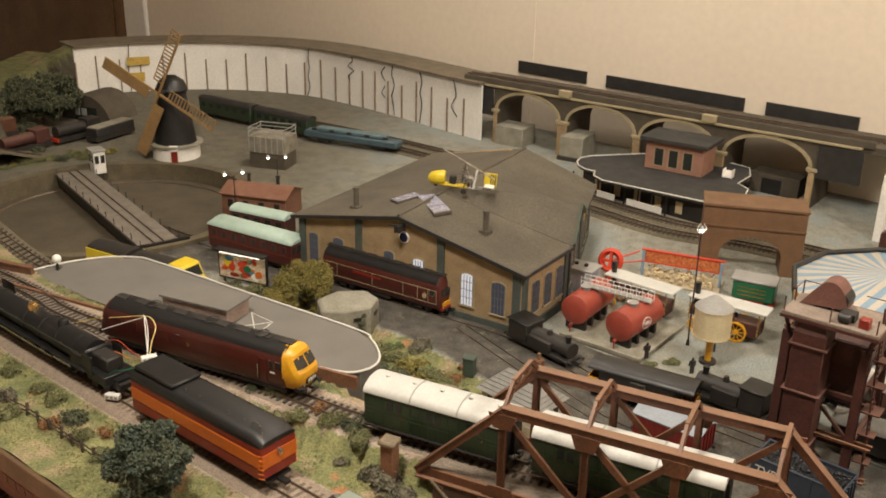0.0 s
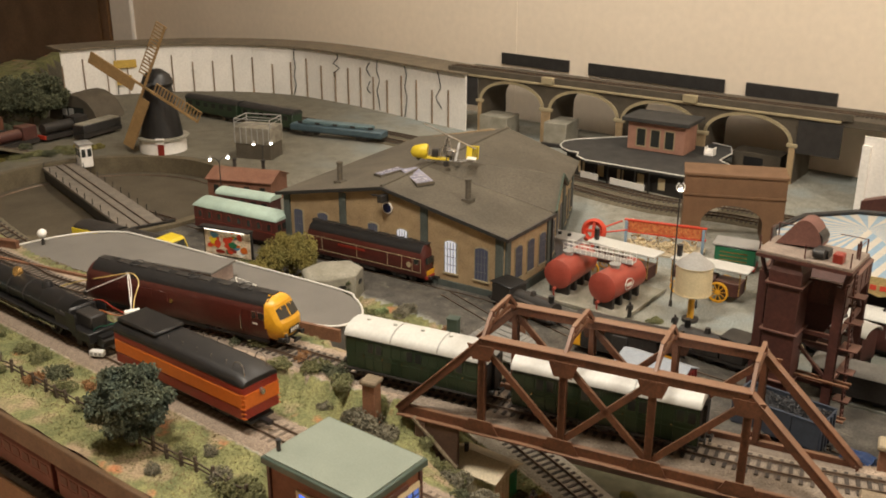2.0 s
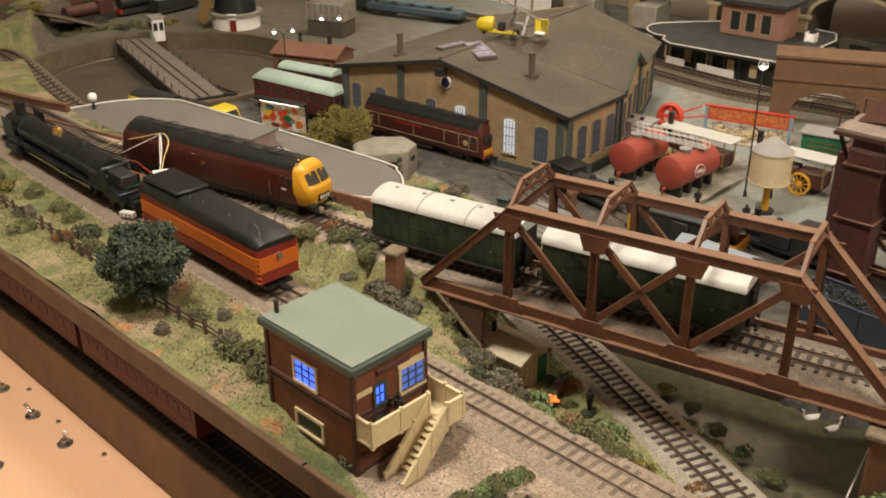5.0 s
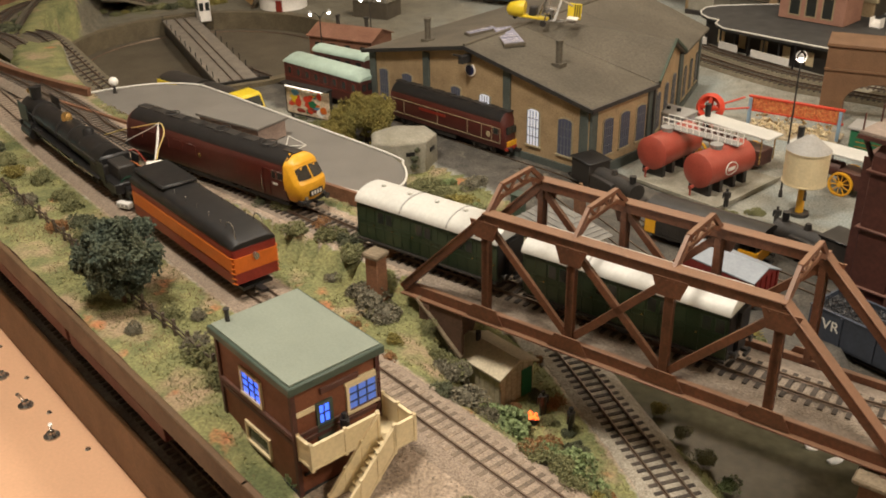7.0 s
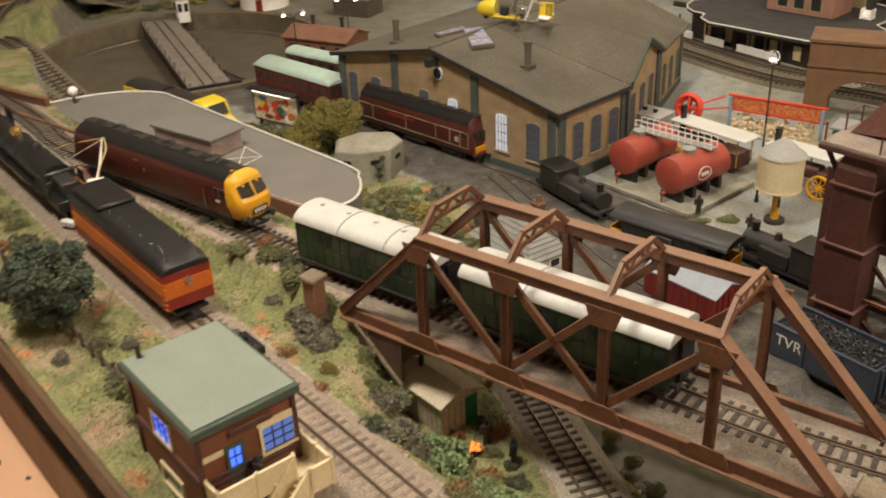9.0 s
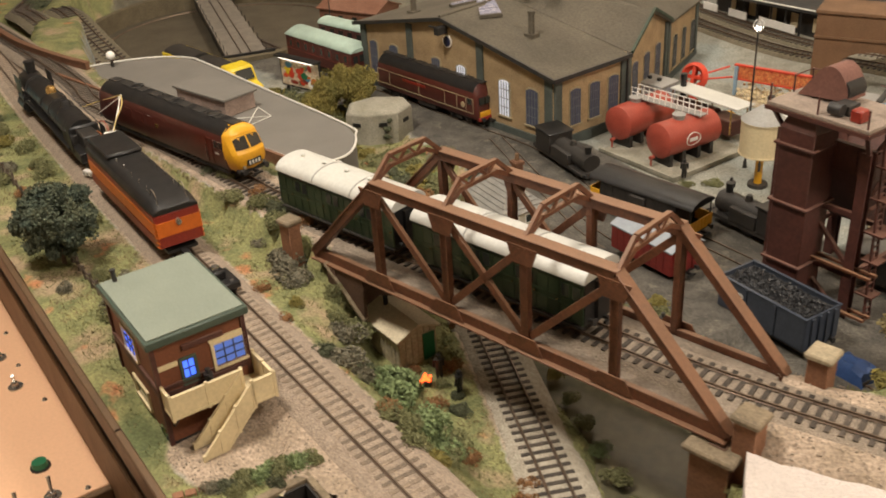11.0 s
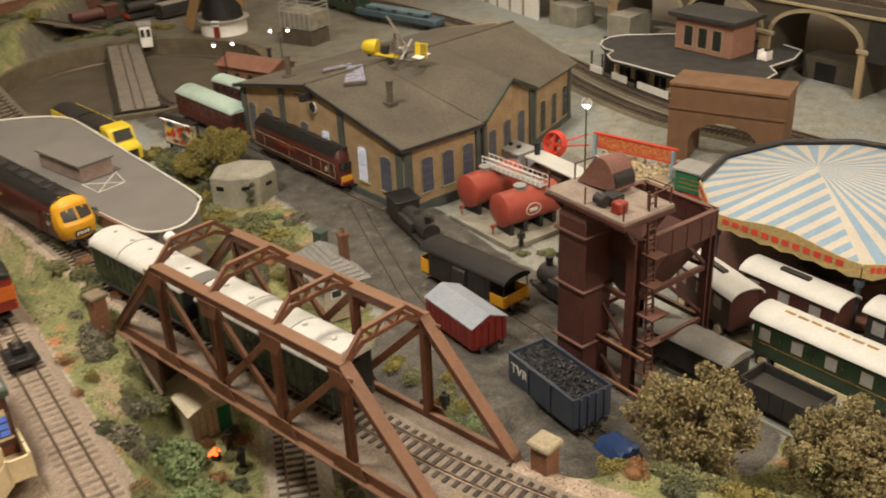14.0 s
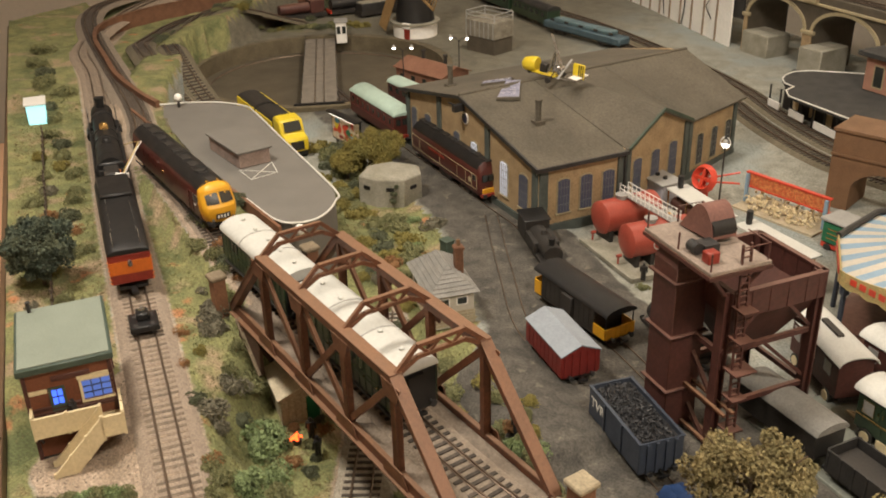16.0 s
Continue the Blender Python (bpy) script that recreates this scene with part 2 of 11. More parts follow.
def leafmat(name, col, other):
    """Foam foliage: one tone for each granule."""
    m = mat(name, col, 0.95, var=0.3, scale=40, fine=900, bump=0.6, tint=other)
    nt = m.node_tree
    geo, mr = nt.nodes.new("ShaderNodeNewGeometry"), nt.nodes.new("ShaderNodeMapRange")
    mr.inputs[3].default_value, mr.inputs[4].default_value = 0.72, 1.32
    nt.links.new(geo.outputs["Random Per Island"], mr.inputs[0])
    b = nt.nodes["Principled BSDF"]
    src = b.inputs["Base Color"].links[0].from_socket
    mx = nt.nodes.new("ShaderNodeMix")
    mx.data_type, mx.blend_type = "RGBA", "MULTIPLY"
    mx.inputs[0].default_value = 1
    nt.links.new(src, mx.inputs[6])
    nt.links.new(mr.outputs[0], mx.inputs[7])
    nt.links.new(mx.outputs[2], b.inputs["Base Color"])
    return m


M_leaf = leafmat("mid_green_foam", (0.155, 0.165, 0.075), (0.225, 0.205, 0.09))
M_leafdk = leafmat("dark_green_foam", (0.08, 0.092, 0.052), (0.12, 0.12, 0.065))
M_leafblue = leafmat("blue_green_foam", (0.05, 0.075, 0.06), (0.12, 0.12, 0.06))
M_leafbr = leafmat("bright_green_foam", (0.17, 0.235, 0.095), (0.25, 0.29, 0.14))
M_leafrust = leafmat("rust_foam", (0.22, 0.11, 0.045), (0.30, 0.15, 0.06))
M_leafgrey = leafmat("grey_heather_foam", (0.15, 0.138, 0.098), (0.20, 0.175, 0.115))
M_leafgold = leafmat("golden_olive_foam", (0.175, 0.150, 0.066), (0.31, 0.232, 0.105))
M_leafyel = leafmat("yellow_olive_foam", (0.25, 0.20, 0.05), (0.16, 0.15, 0.045))
M_leaflime = leafmat("lime_foam", (0.36, 0.38, 0.06), (0.45, 0.42, 0.09))


# ---- mesh helpers ----
def box(bm, x0, x1, y0, y1, z0, z1, bevel=0.0, m=None):
    vs = [bm.verts.new((x, y, z)) for x in (x0, x1) for y in (y0, y1) for z in (z0, z1)]
    fs = [bm.faces.new([vs[i] for i in f]) for f in ((0, 1, 3, 2), (4, 6, 7, 5), (0, 4, 5, 1), (2, 3, 7, 6), (0, 2, 6, 4), (1, 5, 7, 3))]
    if bevel:
        es = list({e for f in fs for e in f.edges})
        r = bmesh.ops.bevel(bm, geom=es, offset=bevel, segments=1, affect="EDGES")
        vs = list({v for f in r["faces"] for v in f.verts} | {v for v in vs if v.is_valid})
    if m is not None:
        bmesh.ops.transform(bm, matrix=m, verts=[v for v in vs if v.is_valid])
    return bm


def bar(bm, a, b, w, h, up=(0, 0, 1)):
    """A rectangular bar from a to b, w wide and h high."""
    a, b = Vector(a), Vector(b)
    d = (b - a).normalized()
    s = d.cross(Vector(up))
    s = s.normalized() if s.length > 1e-6 else Vector((1, 0, 0))
    u = s.cross(d).normalized()
    vs = [bm.verts.new(p + s * (i * w / 2) + u * (j * h / 2)) for p in (a, b) for i, j in ((-1, -1), (1, -1), (1, 1), (-1, 1))]
    for f in ((3, 2, 1, 0), (4, 5, 6, 7), (0, 1, 5, 4), (1, 2, 6, 5), (2, 3, 7, 6), (3, 0, 4, 7)):
        bm.faces.new([vs[i] for i in f])
    return bm


def rod(bm, a, b, r0, r1=None, n=10, caps=True):
    a, b = Vector(a), Vector(b)
    r1 = r0 if r1 is None else r1
    d = (b - a).normalized()
    s = d.orthogonal().normalized()
    u = d.cross(s)
    rings = []
    for p, r in ((a, r0), (b, r1)):
        rings.append([bm.verts.new(p + (s * math.cos(2 * math.pi * i / n) + u * math.sin(2 * math.pi * i / n)) * r) for i in range(n)])
    for i in range(n):
        f = bm.faces.new((rings[0][i], rings[0][(i + 1) % n], rings[1][(i + 1) % n], rings[1][i]))
        f.smooth = n > 8
    if caps:
        bm.faces.new(rings[0][::-1])
        bm.faces.new(rings[1])
    return bm


def loft(bm, rings, caps=True, closed=True, smooth=False):
    rows = [[bm.verts.new(p) for p in r] for r in rings]
    n = len(rows[0])
    for a, b in zip(rows, rows[1:]):
        for i in range(n if closed else n - 1):
            f = bm.faces.new((a[i], a[(i + 1) % n], b[(i + 1) % n], b[i]))
            f.smooth = smooth
    if caps:
        bm.faces.new(rows[0][::-1])
        bm.faces.new(rows[-1])
    return bm


def wire(bm, pts, r, n=6):
    pts = [Vector(p) for p in pts]
    rings = []
    for i, p in enumerate(pts):
        d = (pts[min(i + 1, len(pts) - 1)] - pts[max(i - 1, 0)]).normalized()
        s = d.cross(Vector((0.13, 0.31, 0.94))).normalized()
        u = d.cross(s)
        rings.append([p + (s * math.cos(2 * math.pi * k / n) + u * math.sin(2 * math.pi * k / n)) * r for k in range(n)])
    return loft(bm, rings, smooth=True)


def smooth_line(pts, step=0.01):
    """Catmull-Rom through the points, at about even steps."""
    P = [Vector(p) for p in pts]
    P = [2 * P[0] - P[1]] + P + [2 * P[-1] - P[-2]]
    out = []
    for i in range(1, len(P) - 2):
        a, b, c, d = P[i - 1:i + 3]
        n = max(2, int((c - b).length / step))
        for k in range(n):
            t = k / n
            out.append(0.5 * ((2 * b) + (c - a) * t + (2 * a - 5 * b + 4 * c - d) * t * t + (3 * b - a - 3 * c + d) * t ** 3))
    out.append(P[-2])
    return out


def finish(ob, bevel=0.0):
    if bevel:
        mod = ob.modifiers.new("edge", "BEVEL")
        mod.width, mod.segments, mod.limit_method = bevel, 1, "ANGLE"
    return ob


def part(name, bm, material, parent=None, label="", bevel=0.0, at=None):
    """Links a bmesh as one mesh object, under parent where one is given."""
    bmesh.ops.recalc_face_normals(bm, faces=bm.faces)
    me = bpy.data.meshes.new(name)
    bm.to_mesh(me)
    bm.free()
    me.set_sharp_from_angle(angle=radians(40))
    for m in material if isinstance(material, (list, tuple)) else [material]:
        me.materials.append(m)
    ob = new(name, me)
    if parent is not None:
        ob.parent = parent
    if at is not None:
        ob.matrix_basis = at
    if label:
        tagged(ob, label)
    return finish(ob, bevel)


def piece(name, mesh, parent, at):
    ob = new(name, mesh)
    ob.parent = parent
    ob.matrix_basis = at
    return ob


def thing(name, at, label, category, group="", kind=""):
    ob = new(name)
    ob.empty_display_size = 0.01
    ob.matrix_basis = at
    return tagged(ob, label, category, group, kind)


def B():
    return bmesh.new()


def mesh_of(name, bm, material):
    bmesh.ops.recalc_face_normals(bm, faces=bm.faces)
    me = bpy.data.meshes.new(name)
    bm.to_mesh(me)
    bm.free()
    me.materials.append(material)
    return me


def along(a, b, z=0.0):
    """A pose at a on the plan whose x axis points to b."""
    return pose(a[0], a[1], z, 0, 0, math.degrees(math.atan2(b[1] - a[1], b[0] - a[0])))


MAIN = pose(0, 0, 0, 0, 0, -24.5)


def uv(u, v, z=0.0):
    return MAIN @ Vector((u, v, z))


# ---- plan ----
def vm(u):
    """Offset of the main line's middle from the plan's axis, by the distance u along it."""
    if u > 0.02:
        return 0.787 + 0.34 * (u - 0.02) ** 2 + 0.09 * (u - 0.02)
    if u < -0.70:
        return 0.797 + 0.55 * (u + 0.70) ** 2 + 0.02
    return 0.787 + 0.03 * max(0.0, min(1.0, (-0.40 - u) / 0.30))


def sstep(a, b, x):
    t = max(0.0, min(1.0, (x - a) / (b - a)))
    return t * t * (3 - 2 * t)


def seg_dist(px, py, pts):
    best = 9.0
    for (ax, ay), (bx, by) in zip(pts, pts[1:]):
        dx, dy = bx - ax, by - ay
        t = max(0.0, min(1.0, ((px - ax) * dx + (py - ay) * dy) / (dx * dx + dy * dy)))
        best = min(best, math.hypot(px - ax - t * dx, py - ay - t * dy))
    return best


NEAR = [(-1.06, 1.60), (-0.93, 1.42), (-0.764, 1.305), (-0.52, 1.115), (-0.278, 0.928), (-0.12, 0.810), (0.148, 0.608), (0.36, 0.448)]
LOWER = [(0.07, 0.985), (0.125, 0.892), (0.166, 0.826), (0.209, 0.752), (0.250, 0.682), (0.290, 0.610), (0.335, 0.53), (0.385, 0.44)]
WATER = [(0.10, 0.93), (0.27, 0.80), (0.31, 0.75), (0.335, 0.69), (0.36, 0.60), (0.40, 0.50)]
BACKLINE = [(-1.06, 1.60), (-1.10, 1.80), (-1.02, 2.0)]


TOWERYARD = [(0.13, 1.215), (0.26, 1.10), (0.36, 1.055), (0.47, 0.965), (0.52, 0.90)]
COAL = [(-0.40, 1.56), (-0.16, 1.405), (0.03, 1.285), (0.16, 1.15), (0.30, 0.99), (0.46, 0.86)]


def near_z(x, y):
    return 0.062 + 0.016 * sstep(-0.45, -0.85, x)


def ground_z(x, y):
    """Height of the scenery: yard, embankment, cutting and water's edge."""
    u, v = x * 0.910 - y * 0.4147, x * 0.4147 + y * 0.910
    yard = 0.012 * sstep(1.25, 1.9, y)
    c = vm(u)
    bank = 0.081
    front = 0.0585 + (near_z(x, y) - 0.062)
    d_near = seg_dist(x, y, NEAR)
    if v > c:
        w = sstep(0.034, 0.075, v - c)
        if u < -0.45:
            w = sstep(0.044, 0.075, v - c)
        if u > 0.08:
            w += (sstep(0.060, 0.165, v - c) - w) * sstep(0.08, 0.13, u)
        h = bank * (1 - w) + yard * w
        if v > c + 0.10:
            h = max(h, 0.0052 * sstep(0.10, 0.07, seg_dist(x, y, COAL)))
        if -0.47 < u < -0.02 and v < 1.05:
            h += 0.022 * w * (1 - sstep(0.12, 0.24, v - c)) * sstep(-0.47, -0.40, u) * sstep(0.045, 0.085, math.hypot(x - 0.121, y - 1.023))
    else:
        w = sstep(0.026, 0.06, c - v)
        h = bank * (1 - w) + front * w
    if x > 0.30 and u > 0.06 and v < c - 0.05:
        h = 0.055
    side = (x + 0.12) * 0.6 + (y - 0.81) * 0.8
    if side > 0.03 and v < c - 0.036 and x < 0.32:
        h = min(h, max(0.0, 0.0585 - (side - 0.03) * sstep(0.03, 0.10, x)))
    cut = min(seg_dist(x, y, LOWER) - 0.022, seg_dist(x, y, WATER) - 0.04)
    dell = seg_dist(x, y, [(0.085, 0.825), (0.112, 0.780), (0.135, 0.735), (0.175, 0.72)]) - 0.024
    low = -0.002 - 0.03 * sstep(0.03, -0.02, seg_dist(x, y, WATER) - 0.035)
    low = low if seg_dist(x, y, LOWER) > 0.024 else max(low, -0.002)
    if not (u > 0.075 and v > 0.72):
        h = h + (low - h) * max(sstep(0.075 if x < 0.29 else 0.022, 0.0, cut), sstep(0.036, 0.0, dell))
    across = 0.209 + (0.752 - y) * 0.565
    if x > across + 0.056 and u < 0.0625 and 0.60 < y < 1.0 and v < c + 0.072 and v > 0.60:
        h = min(h, -0.002 - 0.03 * sstep(0.056, 0.072, x - across))
    turn = math.hypot(x + 0.60, y - 1.72)
    if turn < 0.262:
        h = -0.045
    box_d = math.hypot(x - 0.018, y - 0.607)
    h -= 0.0135 * sstep(0.088, 0.055, box_d) * sstep(0.028, 0.05, d_near)
    if d_near > 0.03 and v < c - 0.03:
        h += 0.0035 * noise.noise((x * 28, y * 28, 0.3)) * sstep(0.03, 0.06, d_near)
    return h


# front edge of the board on the plan
EDGE = [(-1.312, 1.536), (-0.799, 1.157), (-0.025, 0.585), (0.246, 0.385), (0.407, 0.266)]


def behind_edge(x, y):
    for (ax, ay), (bx, by) in zip(EDGE, EDGE[1:]):
        if ax <= x <= bx:
            return y - (ay + (by - ay) * (x - ax) / (bx - ax))
    return 1.0 if x > EDGE[-1][0] else -1.0


def zone_at(x, y):
    """Shares of grass, coal dust and ballast at a place on the plan."""
    u, v = x * 0.910 - y * 0.4147, x * 0.4147 + y * 0.910
    c = vm(u)
    dn, dl, dm = seg_dist(x, y, NEAR), seg_dist(x, y, LOWER), abs(v - c)
    grass = 1.0 if v < c + (0.18 if -0.45 < u < 0.05 else 0.13) and not (u > 0.10 and v > c + 0.12) else 0.0
    if u < -0.45 and v > c + 0.05:
        grass = 0.0
    if x < -0.62 and v > c + 0.09 and y < 2.0 and math.hypot(x + 0.60, y - 1.72) > 0.30:
        grass = 0.42
    if x > 0.40 and y < 0.90:
        grass = 1.0
    bed = max(sstep(0.036, 0.020, dn), sstep(0.032, 0.018, dl), sstep(0.034, 0.022, dm) if not -0.31 < u < 0.04 and u > -1.05 else 0)
    if -0.02 < x < 0.20 and dn < 0.085 and (x + 0.12) * 0.6 + (y - 0.81) * 0.8 < 0:
        bed = max(bed, sstep(0.085, 0.05, dn) * 0.9)
    bed = max(bed, 0.9 * sstep(0.062, 0.045, math.hypot(x - 0.05, y - 0.612)))
    if u > 0.055:
        bed = max(bed, sstep(0.060, 0.048, dm) if v < c else sstep(0.044, 0.034, dm))
    coal = 0.0
    if v > c + 0.042:
        coal = sstep(0.10, 0.05, seg_dist(x, y, COAL))
        coal = max(coal, sstep(0.075, 0.055, seg_dist(x, y, TOWERYARD)))
        if x > 0.20 and y < 1.0 and v < c + 0.30:
            coal = max(coal, sstep(0.042, 0.054, v - c - 0.065 * sstep(0.075, 0.12, u) + 0.010 * noise.noise((x * 30, y * 30, 3))) * sstep(0.50, 0.46, x))
        if coal > 0.4 and x > 0.10:
            grass = 0.0
    if -0.72 < u < -0.22 and v < 1.15 and v > c and coal < 0.35 and u < -0.40 + 0.9 * (1.15 - v):
        grass = 1.0
    return grass, coal, bed


PIT = pose(0.1265, 0.5185, 0.0, 0, 0, 53.3)
PITM = PIT.inverted()
# the room, from its back wall
WALLDIR = -39.0
back = along((0.14, 2.42), (0.14 + math.cos(radians(WALLDIR)), 2.42 + math.sin(radians(WALLDIR))))
WALLM = back.inverted()


def walled(q):
    """Whether a place, as the back wall sees it, lies inside or beyond that wall."""
    return q.y > (0.012 if q.x > -1.60 else 0.41)


def build_ground():
    step = 0.0085
    x0, x1, y0, y1 = -1.30, 1.05, 0.34, 2.95
    nx, ny = int((x1 - x0) / step), int((y1 - y0) / step)
    verts, zone, index = [], [], {}
    keep = np.zeros((nx + 1, ny + 1), bool)
    for i in range(nx + 1):
        for j in range(ny + 1):
            x, y = x0 + i * step, y0 + j * step
            d = behind_edge(x, y)
            if d < -step * 2.6 or walled(WALLM @ Vector((x, y, 0))):
                continue
            q = PITM @ Vector((x, y, 0))
            if abs(q.x) < 0.034 and abs(q.y) < 0.032:
                continue
            if d < 0.004:
                y -= d + 0.004
            keep[i, j] = True
            u, v = x * 0.910 - y * 0.4147, x * 0.4147 + y * 0.910
            z = ground_z(x, y)
            index[i, j] = len(verts)
            verts.append((x, y, z))
            grass, coal, bed = zone_at(x, y)
            zone.append((grass * (1 - bed), coal, bed, sstep(0.0, -0.35, x) * sstep(1.40, 1.55, y)))
    faces = []
    for i in range(nx):
        for j in range(ny):
            q = [(i, j), (i + 1, j), (i + 1, j + 1), (i, j + 1)]
            if all(keep[a] for a in q):
                faces.append([index[a] for a in q])
    me = bpy.data.meshes.new("ground")
    me.from_pydata(verts, [], faces)
    att = me.color_attributes.new("zone", "FLOAT_COLOR", "POINT")
    att.data.foreach_set("color", np.array(zone, np.float32).ravel())
    me.polygons.foreach_set("use_smooth", [True] * len(faces))
    me.materials.append(ground_material())
    return tagged(new("ground", me), "scenic layout surface of grass mat, ballast and grey yard", "ground", kind="structure")


def ground_material():
    m = bpy.data.materials.new("scenic_surface")
    m.use_nodes = True
    nt = m.node_tree
    b = nt.nodes["Principled BSDF"]
    tex, att, sep = nt.nodes.new("ShaderNodeTexCoord"), nt.nodes.new("ShaderNodeAttribute"), nt.nodes.new("ShaderNodeSeparateColor")
    att.attribute_name = "zone"
    nt.links.new(att.outputs["Color"], sep.inputs[0])

    def tex_noise(scale, detail=4):
        n = nt.nodes.new("ShaderNodeTexNoise")
        n.inputs["Scale"].default_value, n.inputs["Detail"].default_value = scale, detail
        nt.links.new(tex.outputs["Object"], n.inputs["Vector"])
        return n.outputs["Fac"]

    def blend(a, b2, fac):
        x = nt.nodes.new("ShaderNodeMix")
        x.data_type = "RGBA"
        for sock, val in ((x.inputs[6], a), (x.inputs[7], b2), (x.inputs[0], fac)):
            if isinstance(val, (tuple, float)):
                sock.default_value = (*val, 1) if isinstance(val, tuple) else val
            else:
                nt.links.new(val, sock)
        return x.outputs[2]

    def steep(fac, lo, hi):
        x = nt.nodes.new("ShaderNodeMapRange")
        x.inputs[1].default_value, x.inputs[2].default_value = lo, hi
        nt.links.new(fac, x.inputs[0])
        return x.outputs[0]

    def add_noise(chan, fac, amount):
        x = nt.nodes.new("ShaderNodeMath")
        x.operation = "MULTIPLY_ADD"
        nt.links.new(fac, x.inputs[0])
        x.inputs[1].default_value = amount
        y = nt.nodes.new("ShaderNodeMath")
        y.operation = "SUBTRACT"
        nt.links.new(chan, y.inputs[0])
        y.inputs[1].default_value = amount / 2
        nt.links.new(y.outputs[0], x.inputs[2])
        return x.outputs[0]

    big, mid, fine, spots = tex_noise(9), tex_noise(45), tex_noise(420, 5), tex_noise(22)
    yard = blend((0.305, 0.30, 0.255), (0.215, 0.21, 0.175), steep(mid, 0.35, 0.7))
    yard = blend(yard, (0.26, 0.285, 0.27), steep(big, 0.50, 0.64))
    yard = blend(yard, blend((0.165, 0.15, 0.11), (0.12, 0.108, 0.08), steep(mid, 0.35, 0.7)), att.outputs["Alpha"])
    coal = blend((0.112, 0.10, 0.082), (0.06, 0.054, 0.046), steep(mid, 0.35, 0.65))
    coal = blend(coal, (0.16, 0.142, 0.112), steep(tex_noise(70), 0.60, 0.72))
    grass = blend((0.245, 0.238, 0.097), (0.15, 0.158, 0.065), steep(mid, 0.35, 0.65))
    grass = blend(grass, (0.10, 0.115, 0.045), steep(tex_noise(17), 0.56, 0.70))
    grass = blend(grass, (0.33, 0.245, 0.15), steep(spots, 0.555, 0.68))
    grass = blend(grass, (0.40, 0.17, 0.075), steep(tex_noise(26), 0.655, 0.73))
    bed = blend((0.42, 0.325, 0.245), (0.30, 0.23, 0.165), steep(mid, 0.35, 0.65))
    col = blend(yard, coal, steep(add_noise(sep.outputs[1], mid, 0.5), 0.35, 0.6))
    col = blend(col, grass, steep(add_noise(sep.outputs[0], mid, 0.6), 0.4, 0.6))
    col = blend(col, bed, steep(add_noise(sep.outputs[2], mid, 0.5), 0.35, 0.6))
    mul = nt.nodes.new("ShaderNodeMix")
    mul.data_type, mul.blend_type = "RGBA", "MULTIPLY"
    mul.inputs[0].default_value = 1
    g = nt.nodes.new("ShaderNodeMapRange")
    g.inputs[1].default_value, g.inputs[2].default_value, g.inputs[3].default_value, g.inputs[4].default_value = 0.3, 0.7, 0.62, 1.3
    nt.links.new(fine, g.inputs[0])
    nt.links.new(col, mul.inputs[6])
    nt.links.new(g.outputs[0], mul.inputs[7])
    nt.links.new(mul.outputs[2], b.inputs["Base Color"])
    b.inputs["Roughness"].default_value = 0.92
    bp = nt.nodes.new("ShaderNodeBump")
    bp.inputs["Strength"].default_value, bp.inputs["Distance"].default_value = 0.8, 0.0016
    nt.links.new(fine, bp.inputs["Height"])
    nt.links.new(bp.outputs[0], b.inputs["Normal"])
    return m


build_ground()


# ---- room ----
def plain(name, bm, material, label, category, kind="structure", bevel=0.0, at=None):
    return tagged(part(name, bm, material, None, label, bevel, at), label, category, kind=kind)


plain("wall_north", box(B(), -1.555, 2.6, 0.0, 0.1, -0.95, CEIL), M_wall, "plain cream painted room wall", "wall", at=back)
# next three walls are unseen, added to close the room and bounce light
plain("unseen_wall_east", box(B(), 2.6, 2.7, -3.2, 0.1, -0.95, CEIL), M_wall, "plain cream painted room wall", "wall", at=back)
plain("unseen_wall_south", box(B(), -2.9, 2.7, -3.3, -3.2, -0.95, CEIL), M_wall, "plain cream painted room wall", "wall", at=back)
plain("unseen_wall_west", box(B(), -3.0, -2.9, -3.3, 0.5, -0.95, CEIL), M_wall, "plain cream painted room wall", "wall", at=back)
bm = box(B(), -2.90, -1.69, -0.02, 0.10, -0.95, 1.25)
for k in range(3):
    box(bm, -2.3, -1.74, -0.026, -0.02, -0.85 + k * 0.69, -0.25 + k * 0.69)
plain("cupboard_door", bm, M_wood, "dark stained wooden cupboard side behind the layout", "cupboard", bevel=0.004, at=back)
plain("trim", box(B(), -1.689, -1.556, -0.012, 0.1, -0.95, CEIL), M_ceil, "white painted door frame upright", "trim", bevel=0.006, at=back)
plain("wall_corner", box(B(), -2.9, -1.69, 0.4, 0.5, -0.95, CEIL), M_wall, "plain cream wall behind the cupboard", "wall", at=back)
plain("seam", box(B(), 0.069, 0.075, -0.0012, 0.0, 0.0, CEIL), M_wall, "vertical wallpaper seam on the wall", "trim", at=back)
plain("floor", box(B(), -3.0, 2.7, -3.3, 0.5, -1.0, -0.95), M_carpet, "brown carpet floor", "floor", at=back)
# unseen ceiling, added to bounce the lamp light
plain("ceiling", box(B(), -3.0, 2.7, -3.3, 0.5, CEIL, CEIL + 0.05), M_ceil, "unseen white ceiling that closes the room", "ceiling", at=back)
